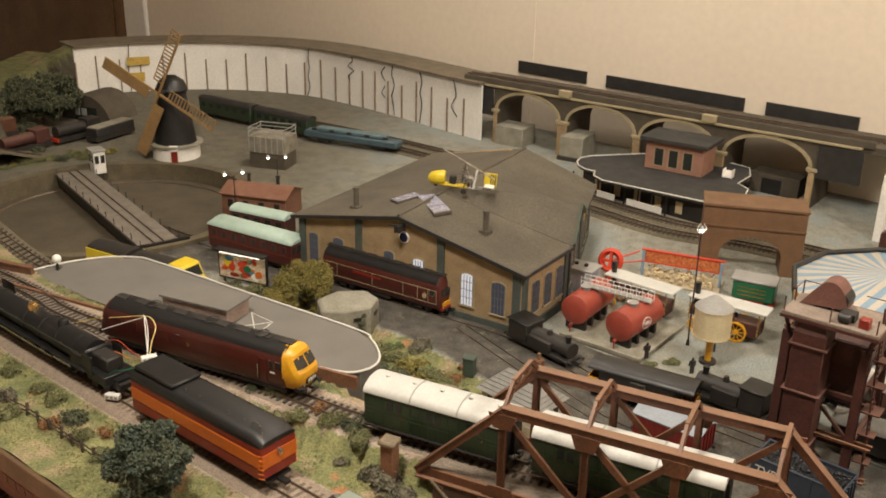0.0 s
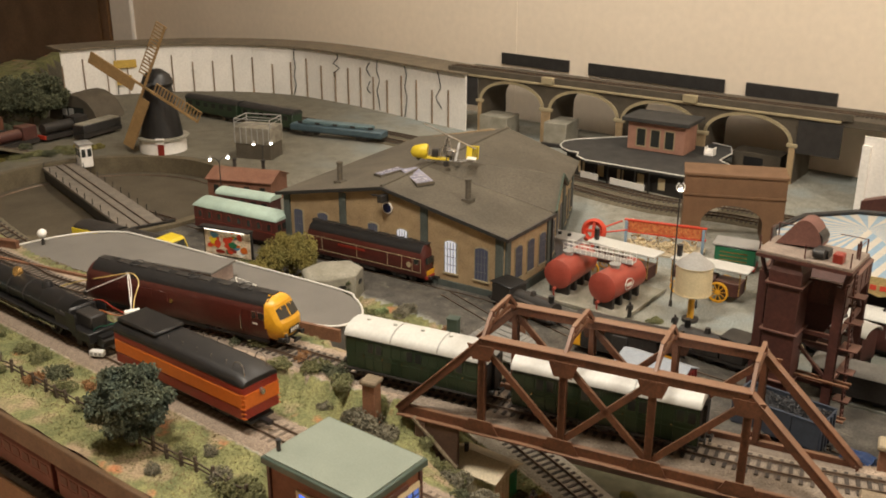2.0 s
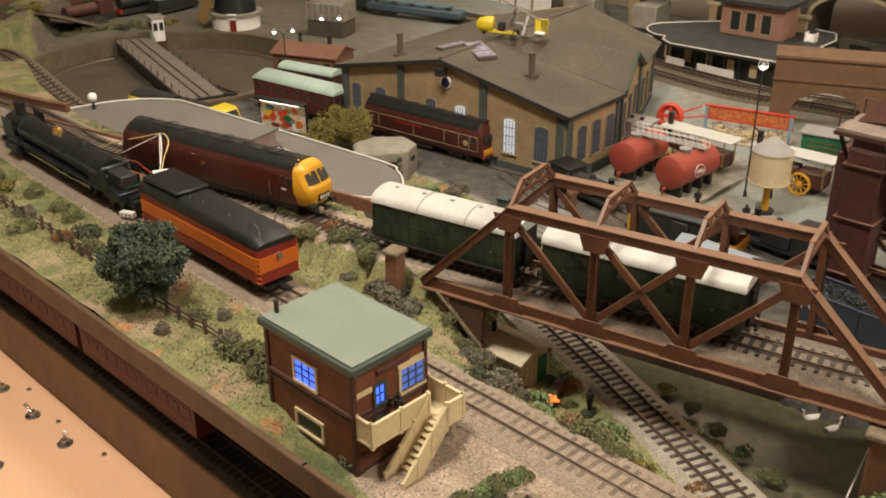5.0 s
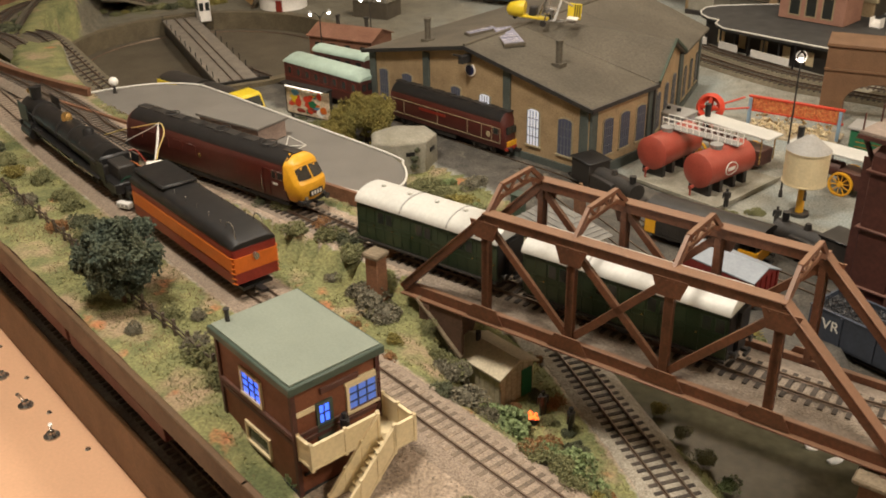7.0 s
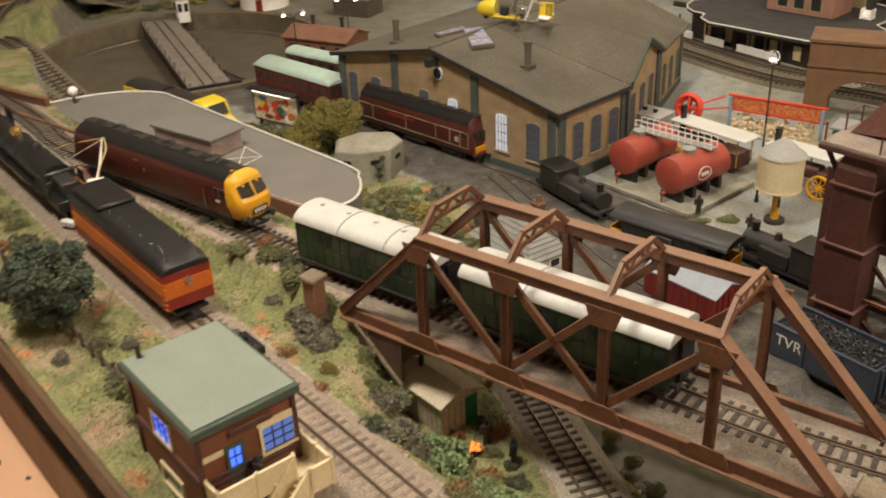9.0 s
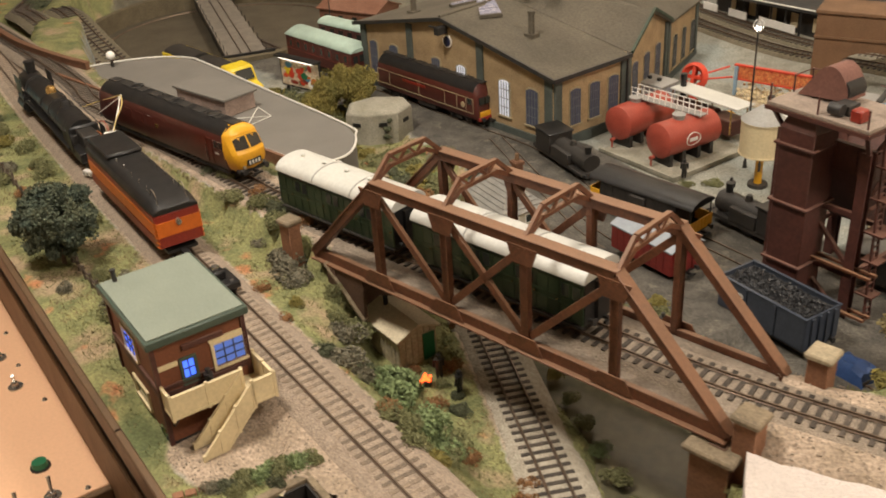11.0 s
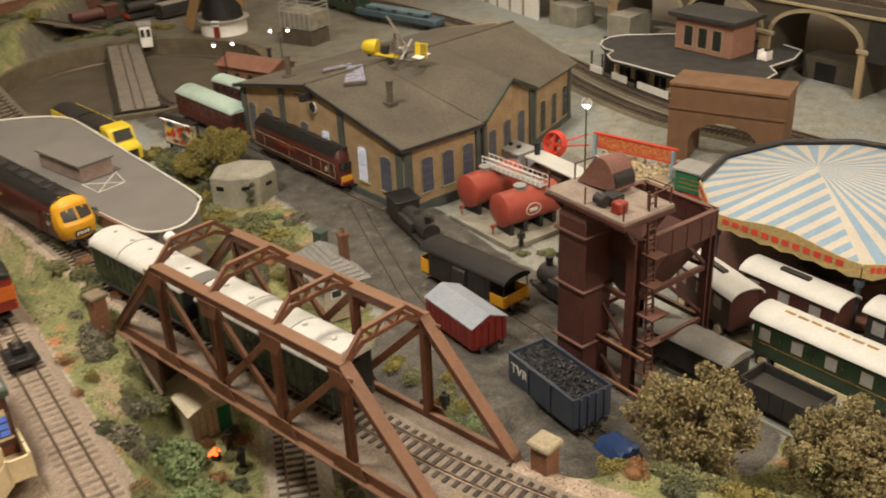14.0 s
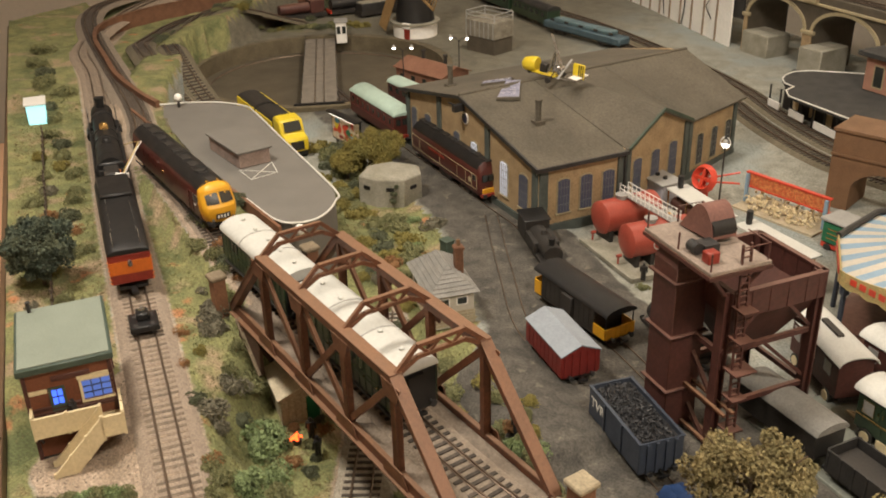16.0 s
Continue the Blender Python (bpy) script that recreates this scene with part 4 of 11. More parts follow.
def window(parent, x, y, z, w, h, side, frame_m, glass_m=None):
    """A framed pane in a side wall; side: -1 or 1 across the vehicle."""
    bm = B()
    t = 0.0006
    for a, b, c, d in ((-w / 2 - t, w / 2 + t, h / 2, h / 2 + t), (-w / 2 - t, w / 2 + t, -h / 2 - t, -h / 2), (-w / 2 - t, -w / 2, -h / 2, h / 2), (w / 2, w / 2 + t, -h / 2, h / 2)):
        box(bm, x + a, x + b, y - 0.0002, y + 0.0004, z + c, z + d)
    f = part("window", bm, frame_m, parent)
    bm = box(B(), x - w / 2, x + w / 2, y - 0.0003, y + 0.0001, z - h / 2, z + h / 2)
    part("pane", bm, glass_m or M_glassdk, f)
    return f


def six_wheel_coach(at, L, label, group):
    c = thing("passenger_coach", at, label, "railway coach", group)
    w = 0.034
    bm = B()
    prof = [(-w / 2 + 0.0012, 0.010), (-w / 2, 0.017), (-w / 2, 0.0405), (w / 2, 0.0405), (w / 2, 0.017), (w / 2 - 0.0012, 0.010)]
    loft(bm, [[(-L / 2, y, z) for y, z in prof], [(L / 2, y, z) for y, z in prof]])
    body = part("body", bm, M_green, c, bevel=0.0004)
    bm = B()
    n = 10
    ring = [(-w / 2 - 0.0012, 0.0402)] + [(-(w / 2 + 0.0012) * math.cos(math.pi * i / n), 0.0412 + 0.0085 * math.sin(math.pi * i / n)) for i in range(n + 1)] + [(w / 2 + 0.0012, 0.0402)]
    loft(bm, [[(x, y, z) for y, z in ring] for x in (-L / 2 - 0.0012, L / 2 + 0.0012)])
    roof = part("roof", bm, M_roofw, c, "off-white curved roof")
    for k in range(5):
        x = -L / 2 + L * (k + 0.5) / 5
        bm = B()
        rod(bm, (x, 0, 0.0496), (x, 0, 0.0512), 0.0018, 0.0012, n=10)
        rod(bm, (x, 0, 0.0512), (x, 0, 0.0520), 0.0022, 0.0010, n=10)
        part("roof_vent", bm, M_roofw, roof)
    for k in range(1, 3):
        x = -L / 2 + L * k / 3
        bm = B()
        loft(bm, [[(x + e, y * 1.004, z + 0.0004) for y, z in ring[1:-1]] + [(x + e, y * 0.99, z - 0.0006) for y, z in ring[1:-1]][::-1] for e in (-0.0006, 0.0006)])
        part("roof_strip", bm, M_tin, roof)
    for s in (-1, 1):
        y = s * (w / 2 + 0.0002)
        bm = B()
        for zz in (0.0225, 0.0265, 0.0375):
            box(bm, -L / 2, L / 2, y - 0.0002, y + 0.0003, zz - 0.0003, zz + 0.0003)
        nb = int(L / 0.0085)
        for k in range(nb + 1):
            x = -L / 2 + L * k / nb
            box(bm, x - 0.0003, x + 0.0003, y - 0.0002, y + 0.0003, 0.0115, 0.0385)
        part("beading", bm, M_green, body)
        nw = int(L / 0.017)
        for k in range(nw):
            x = -L / 2 + L * (k + 0.5) / nw
            for q in (-1, 1):
                if k % 2 == 1:
                    window(body, x + q * 0.0040, y, 0.0322, 0.0052, 0.0085, s, M_green)
            bm = B()
            rod(bm, (x + 0.0075, y, 0.024), (x + 0.0075, y + s * 0.0010, 0.024), 0.0005, n=6)
            part("door_handle", bm, M_brass, body)
    for s in (-1, 1):
        x = s * (L / 2 + 0.0003)
        bm = box(B(), min(x, x + s * 0.003), max(x, x + s * 0.003), -0.006, 0.006, 0.011, 0.038)
        part("gangway", bm, M_black, c, "black corridor connection")
    for s in (-1, 1):
        part("end_wall", box(B(), s * L / 2 - 0.0002, s * L / 2 + 0.0006, -w / 2 + 0.001, w / 2 - 0.001, 0.0115, 0.0405), M_black, c)
    part("underframe", box(B(), -L / 2, L / 2, -0.0135, 0.0135, 0.0085, 0.0105), M_sooty, c)
    bm = B()
    for s in (-1, 1):
        box(bm, -L / 2, L / 2, s * 0.0165 - 0.001, s * 0.0165 + 0.001, 0.0085, 0.0098)
    part("footboard", bm, M_sooty, c)
    for x in (-L * 0.36, 0, L * 0.36):
        bm = B()
        for s in (-1, 1):
            box(bm, x - 0.004, x + 0.004, s * 0.0115 - 0.001, s * 0.0115 + 0.001, 0.004, 0.0088)
        part("axle_guard", bm, M_sooty, c)
        wheelset(c, x, 0.0062)
    for s in (-1, 1):
        buffers(c, s * L / 2, dirn=s)
    return c


RM = 0.0851
six_wheel_coach(MAIN @ pose(-0.319, 0.787, RM) @ Matrix.Scale(1.12, 4), 0.145 / 1.12, "dark green panelled coach with off-white roof", "green train")
six_wheel_coach(MAIN @ pose(-0.139, 0.7865, RM) @ Matrix.Scale(1.18, 4), 0.163 / 1.18, "dark green panelled coach with off-white roof on the bridge", "green train")


def diesel(at, L, body_m, label, nose=0.010, cut=0.0, H=0.047):
    """A bodied diesel locomotive; +x is the yellow front."""
    d = thing("diesel_locomotive", at, label, "locomotive")
    w = 0.034
    secs = []
    for x, sx, h in ((-L / 2, 0.86, 0.80), (-L / 2 + nose * 0.5, 0.95, 0.93), (-L / 2 + nose * 1.4, 1.0, 1.0), (L / 2 - nose * 1.4, 1.0, 1.0), (L / 2 - nose * 0.5, 0.95, 0.93), (L / 2, 0.86, 0.80)):
        secs.append((x, sx, h))
    if cut:
        secs = secs[:3] + [(L / 2 - cut, 1.0, 1.0)]
    prof = coach_profile(w, 0.009, 0.033, H, 9, 0.0022)
    bm = B()
    rings = []
    for x, sx, h in secs:
        ring = []
        for y, z in prof:
            zz = 0.009 + (z - 0.009) * (h if z > 0.02 else 1)
            shift = (0.004 if z > 0.03 else 0.0) * (1 if x < 0 else -1) * (1 if abs(x) > L / 2 - nose else 0)
            ring.append((x + shift, y * sx, zz))
        rings.append(ring)
    loft(bm, rings, smooth=False)
    body = part("body", bm, body_m, d, bevel=0.0007)
    ri = 1.012
    bm = B()
    top = [(y * 0.985, z + 0.0004) for y, z in prof if z > 0.0368]
    loft(bm, [[(x, y, z) for y, z in top] + [(x, y, z - 0.0015) for y, z in top][::-1] for x in (-L / 2 + nose * 1.5, L / 2 - nose * 1.5)])
    roof = part("roof_panel", bm, M_black, d, "dark weathered roof panels")
    for k in range(9):
        x = -L / 2 + nose * 2.2 + (L - nose * 4.4) * k / 8
        bm = box(B(), x - 0.008, x + 0.008, -0.0045, 0.0045, H - 0.0006, H + 0.0007, bevel=0.0002)
        part("roof_hatch", bm, M_sooty, roof)
    for k in (-0.25, 0.05, 0.3):
        bm = B()
        n = 16
        wire(bm, [(k * L + 0.007 * math.cos(2 * math.pi * i / n), 0.007 * math.sin(2 * math.pi * i / n), H + 0.0014) for i in range(n + 1)], 0.0005)
        part("roof_grille", bm, M_iron, roof)
    return d, body


def build_warship():
    L = 0.268
    d, body = diesel(MAIN @ pose(-0.614, 0.803, RM, 0, 0, -0.8) @ Matrix.Diagonal((1, 1.12, 1.19, 1)), L, M_red, "maroon diesel locomotive with yellow nose and dark roof", cut=0.0145)
    x1 = L / 2
    bm = B()
    levels = ((0.0105, 0.0010, 0.0140), (0.0140, 0.0036, 0.0155), (0.0200, 0.0052, 0.0166), (0.0262, 0.0045, 0.0170), (0.0285, 0.0022, 0.0170), (0.0392, -0.0052, 0.0162), (0.0408, -0.0053, 0.0154), (0.0428, -0.0066, 0.0132), (0.0450, -0.0095, 0.0100), (0.0468, -0.0130, 0.0055))
    rings = []
    for z, f, hw in levels:
        xf, xb = x1 + f, x1 - 0.017
        rings.append([(xb, -hw * 1.03, z), (xf - 0.0075, -hw, z), (xf - 0.0022, -hw * 0.82, z), (xf, -hw * 0.45, z), (xf + 0.0007, 0, z), (xf, hw * 0.45, z), (xf - 0.0022, hw * 0.82, z), (xf - 0.0075, hw, z), (xb, hw * 1.03, z)])
    loft(bm, rings)
    nose = part("nose", bm, M_yellow, d, "yellow painted nose end", bevel=0.0003)
    for s in (-1, 1):
        bm = B()
        def face(y, z):
            k = (z - 0.0285) / 0.0107
            bow = 0.0007 - (abs(y) / 0.0075) * 0.0007 if abs(y) < 0.0075 else -(abs(y) - 0.0075) * 0.36
            return x1 + 0.0022 - 0.0074 * k + bow
        q = [(0.0009, 0.0293), (0.0075, 0.0293), (0.0136, 0.0293), (0.0130, 0.0372), (0.0075, 0.0385), (0.0009, 0.0388)]
        loft(bm, [[(face(y, z) - 0.0015, s * y, z) for y, z in q], [(face(y, z) + 0.0006, s * y, z) for y, z in q]])
        part("windscreen", bm, M_screen, nose, "dull cab windscreen")
        bm = B()
        rod(bm, (x1 + 0.0028, s * 0.010, 0.0145), (x1 + 0.0046, s * 0.010, 0.0145), 0.0014, n=10)
        part("marker_lamp", bm, M_steel, nose)
    bm = box(B(), x1 + 0.003, x1 + 0.0062, -0.0072, 0.0072, 0.0155, 0.0205)
    hb = part("headcode_box", bm, M_black, nose, "black headcode box with plain pale bars")
    for k in range(4):
        part("headcode_bar", box(B(), x1 + 0.0060, x1 + 0.0066, -0.006 + k * 0.0032, -0.0042 + k * 0.0032, 0.0165, 0.0195), M_kerb, hb)
    part("buffer_beam", box(B(), x1 - 0.004, x1 + 0.0022, -0.0145, 0.0145, 0.0085, 0.0125, bevel=0.0005), M_black, d)
    buffers(d, x1 + 0.002, 0.011)
    buffers(d, -x1, 0.011, -1)
    for s in (-1, 1):
        y = s * 0.0172
        window(body, x1 - 0.021, y, 0.0305, 0.0075, 0.0058, s, M_steel)
        window(body, x1 - 0.030, y, 0.0305, 0.0050, 0.0058, s, M_steel)
        bm = B()
        for xx in (x1 - 0.0455, x1 - 0.0365):
            box(bm, xx - 0.0003, xx + 0.0003, y - 0.0003, y + 0.0003, 0.012, 0.034)
        box(bm, x1 - 0.0455, x1 - 0.0365, y - 0.0003, y + 0.0003, 0.0335, 0.034)
        part("cab_door", bm, M_red, body)
        bm = B()
        rod(bm, (x1 - 0.047, y + s * 0.0006, 0.015), (x1 - 0.047, y + s * 0.0006, 0.028), 0.0004, n=6)
        part("handrail", bm, M_steel, body)
        part("number_bar", box(B(), x1 - 0.032, x1 - 0.026, y - 0.0002, y + 0.0004, 0.022, 0.0235), M_kerb, body, "plain pale bar for a number")
        bm = B()
        rod(bm, (-0.005, y - s * 0.0002, 0.026), (-0.005, y + s * 0.0006, 0.026), 0.0022, n=16)
        part("emblem", bm, M_brass, body, "round brass coloured emblem")
        part("name_plate", box(B(), -0.02, -0.016, y - 0.0002, y + 0.0005, 0.031, 0.0335), M_tin, body)
        for k in range(5):
            xx = -0.105 + k * 0.022
            bm = box(B(), xx - 0.007, xx + 0.007, y - 0.0003, y + 0.0002, 0.024, 0.033)
            part("side_grille", bm, M_red, body)
        part("skirt", box(B(), -x1 + 0.012, x1 - 0.012, y - 0.0005, y + 0.0001, 0.0075, 0.0092), M_black, body)
    for s in (-1, 1):
        bogie(d, s * 0.088, 0.034, 0.0065)
    part("fuel_tank", box(B(), -0.035, 0.035, -0.013, 0.013, 0.003, 0.0095, bevel=0.001), M_sooty, d)


build_warship()


def build_yard_diesel():
    a, b = Vector((-0.158, 1.413, 0)), Vector((0.030, 1.299, 0))
    L = (b - a).length
    mid = (a + b) / 2
    d, body = diesel(along(mid, b, 0.0065) @ Matrix.Diagonal((1, 1.08, 1.16, 1)), L, M_red, "lined maroon diesel locomotive with small yellow panel, beside the shed", nose=0.006, H=0.050)
    x1 = L / 2
    part("warning_panel", box(B(), x1 - 0.001, x1 + 0.0007, -0.0125, 0.0125, 0.0125, 0.0185, bevel=0.0003), M_yellow, d, "yellow warning panel")
    for k in (-1, 0, 1):
        bm = box(B(), x1 - 0.003, x1 - 0.0004 + 0.0006, k * 0.0085 - 0.0034, k * 0.0085 + 0.0034, 0.027, 0.0345)
        part("cab_window", bm, M_glassdk, d)
    for s in (-1, 1):
        y = s * 0.0172
        bm = B()
        for z in (0.0165, 0.0335):
            box(bm, -x1 + 0.008, x1 - 0.008, y - 0.0002, y + 0.0003, z - 0.0003, z + 0.0003)
        for x in (-x1 + 0.008, -x1 + 0.035, -0.01, 0.045, x1 - 0.04, x1 - 0.022, x1 - 0.008):
            box(bm, x - 0.0003, x + 0.0003, y - 0.0002, y + 0.0003, 0.0165, 0.0335)
        part("lining", bm, M_sandstone, body, "thin straw coloured lining")
        part("name_plate", box(B(), -0.045, 0.005, y - 0.0002, y + 0.0005, 0.0275, 0.0305), M_redtrim, body)
        window(body, x1 - 0.015, y, 0.030, 0.007, 0.006, s, M_steel)
        bm = B()
        rod(bm, (x1 - 0.028, y - s * 0.0002, 0.024), (x1 - 0.028, y + s * 0.0005, 0.024), 0.0035, n=16)
        part("emblem", bm, M_sandstone, body)
    part("buffer_beam", box(B(), x1 - 0.003, x1 + 0.002, -0.0145, 0.0145, 0.008, 0.0122, bevel=0.0005), M_redtrim, d)
    buffers(d, x1 + 0.002, 0.011)
    for s in (-1, 1):
        bogie(d, s * x1 * 0.62, 0.030, 0.0065)
    part("battery_box", box(B(), -0.02, 0.02, -0.0135, 0.0135, 0.003, 0.0092, bevel=0.001), M_sooty, d)


build_yard_diesel()


def build_inspection_coach():
    a, b = Vector((-0.355, 1.525, 0)), Vector((-0.205, 1.439, 0))
    c = thing("inspection_coach", along((a + b) / 2, b, 0.0065) @ Matrix.Diagonal((1, 1.08, 1.16, 1)), "maroon coach with pale mint roof behind the diesel", "railway coach")
    L, w = (b - a).length, 0.035
    prof = [(-w / 2, 0.010), (-w / 2, 0.041), (w / 2, 0.041), (w / 2, 0.010)]
    body = part("body", loft(B(), [[(x, y, z) for y, z in prof] for x in (-L / 2, L / 2)]), M_red, c, bevel=0.0004)
    n = 10
    bm = B()
    rings = []
    for x, k in ((-L / 2 - 0.001, 0.4), (-L / 2 + 0.008, 1), (L / 2 - 0.008, 1), (L / 2 + 0.001, 0.4)):
        rings.append([(x, -(w / 2 + 0.001) * math.cos(math.pi * i / n) , 0.0405 + 0.0105 * k * math.sin(math.pi * i / n)) for i in range(n + 1)])
    loft(bm, rings, smooth=True)
    part("roof", bm, M_mint, c, "pale mint domed roof")
    for s in (-1, 1):
        for k in range(8):
            window(body, -L / 2 + 0.014 + k * (L - 0.028) / 7, s * (w / 2 + 0.0002), 0.031, 0.0075, 0.009, s, M_redtrim)
        bm = box(B(), -L / 2, L / 2, s * w / 2 - 0.0003, s * w / 2 + 0.0005, 0.0225, 0.0233)
        part("waist_rail", bm, M_redtrim, body)
    for s in (-1, 0, 1):
        bm = box(B(), L / 2 - 0.0003, L / 2 + 0.0005, s * 0.0105 - 0.0035, s * 0.0105 + 0.0035, 0.027, 0.036)
        part("end_window", bm, M_glassdk, c)
    part("veranda", box(B(), L / 2, L / 2 + 0.004, -0.016, 0.016, 0.009, 0.013), M_redtrim, c)
    part("underframe", box(B(), -L / 2, L / 2, -0.014, 0.014, 0.0075, 0.0098), M_sooty, c)
    for s in (-1, 1):
        bogie(c, s * L * 0.33, 0.026)
    buffers(c, L / 2 + 0.004, 0.011)


build_inspection_coach()


def build_tender():
    back, front = Vector((-0.1093, 0.7998, 0)), Vector((-0.2641, 0.9164, 0))
    t = thing("locomotive_tender", along((back + front) / 2, back, near_z(0, 0) + 0.0041), "black orange and maroon striped locomotive tender", "tender")
    L, w = (back - front).length, 0.041
    h = L / 2
    part("lower_side", box(B(), -h, h, -w / 2, w / 2, 0.010, 0.0185, bevel=0.0006), M_redtrim, t, "deep maroon lower band")
    part("orange_band", box(B(), -h, h, -w / 2 - 0.0003, w / 2 + 0.0003, 0.0186, 0.0290, bevel=0.0006), M_orange, t, "bright orange stripe")
    part("upper_side", box(B(), -h, h, -w / 2, w / 2, 0.0291, 0.0345, bevel=0.0006), M_redtrim, t, "deep maroon upper band")
    bm = B()
    prof = [(-w / 2 - 0.0004, 0.0346), (-w / 2 - 0.0002, 0.0380), (-w / 2 + 0.0022, 0.0408), (-w / 2 + 0.0075, 0.0430), (w / 2 - 0.0075, 0.0430), (w / 2 - 0.0022, 0.0408), (w / 2 + 0.0002, 0.0380), (w / 2 + 0.0004, 0.0346)]
    loft(bm, [[(x, y * k, 0.0346 + (z - 0.0346) * q) for y, z in prof] for x, k, q in ((-h, 1, 1), (h - 0.012, 1, 1), (h + 0.001, 0.97, 0.5))])
    top = part("top_deck", bm, M_black, t, "satin black tender top", bevel=0.0005)
    part("coal_bunker", box(B(), -h + 0.003, -h + 0.066, -0.0175, 0.0175, 0.0430, 0.0462, bevel=0.0014), M_black, top)
    for k in range(5):
        for s in (-1, 1):
            x = -h + 0.080 + k * 0.021
            bm = B()
            wire(bm, [(x, s * 0.012, 0.0435), (x, s * 0.012, 0.0466), (x + 0.0006, s * 0.012, 0.0470)], 0.00035)
            part("stanchion", bm, M_steel, top)
    for s in (-1, 1):
        bm = B()
        wire(bm, smooth_line([(h - 0.004, s * 0.013, 0.036), (h - 0.006, s * 0.013, 0.048), (h - 0.016, s * 0.013, 0.049), (h - 0.020, s * 0.013, 0.0435)], 0.003), 0.00045)
        part("grab_rail", bm, M_steel, top)
    part("end_plate", box(B(), h, h + 0.0008, -w / 2 + 0.0008, w / 2 - 0.0008, 0.0108, 0.0335), M_redtrim, t)
    part("end_stripe", box(B(), h + 0.0004, h + 0.0015, -w / 2 + 0.0005, w / 2 - 0.0005, 0.0186, 0.0290), M_orange, t, "bright orange stripe on the end")
    bm = B()
    rod(bm, (h + 0.001, 0, 0.0275), (h + 0.0042, 0, 0.0275), 0.0024, n=14)
    part("rear_lamp", bm, M_steel, t)
    for k in range(6):
        for s in (-1, 1):
            part("ladder_rung", rod(B(), (h - 0.002, s * (w / 2 + 0.0009), 0.012 + k * 0.0035), (h + 0.003, s * (w / 2 - 0.001), 0.012 + k * 0.0035), 0.0005, n=6), M_orange, t)
    part("frame", box(B(), -h, h, -0.014, 0.014, 0.007, 0.0098), M_black, t)
    for x in (-h * 0.62, h * 0.62):
        bogie(t, x, 0.034, 0.0072, M_black)
    bm = box(B(), h, h + 0.012, -0.003, 0.003, 0.006, 0.009)
    part("coupling", bm, M_black, t)
    for o in t.children:
        if o.name.split(".")[0] not in ("bogie", "coupling", "frame"):
            o.matrix_basis = Matrix.Translation((0, 0, 0.0005)) @ Matrix.Diagonal((1, 1.02, 1.32, 1))


build_tender()


def spoked(bm, c, r, s):
    """A spoked driving wheel in a vertical plane."""
    n = 22
    for r0, r1 in ((r * 0.84, r),):
        rings = []
        for i in range(n):
            a = 2 * math.pi * i / n
            ca, sa = math.cos(a), math.sin(a)
            rings.append([(c[0] + q * ca, c[1] + yy, c[2] + q * sa) for q, yy in ((r0, -0.001), (r1, -0.001), (r1, 0.001), (r0, 0.001))])
        rings.append(rings[0])
        loft(bm, rings, caps=False)
    for i in range(12):
        a = 2 * math.pi * i / 12
        bar(bm, c, (c[0] + r * 0.86 * math.cos(a), c[1], c[2] + r * 0.86 * math.sin(a)), 0.0009, 0.0009, up=(0, 1, 0))
    rod(bm, (c[0], c[1] - 0.0015, c[2]), (c[0], c[1] + 0.0015, c[2]), r * 0.2, n=10)


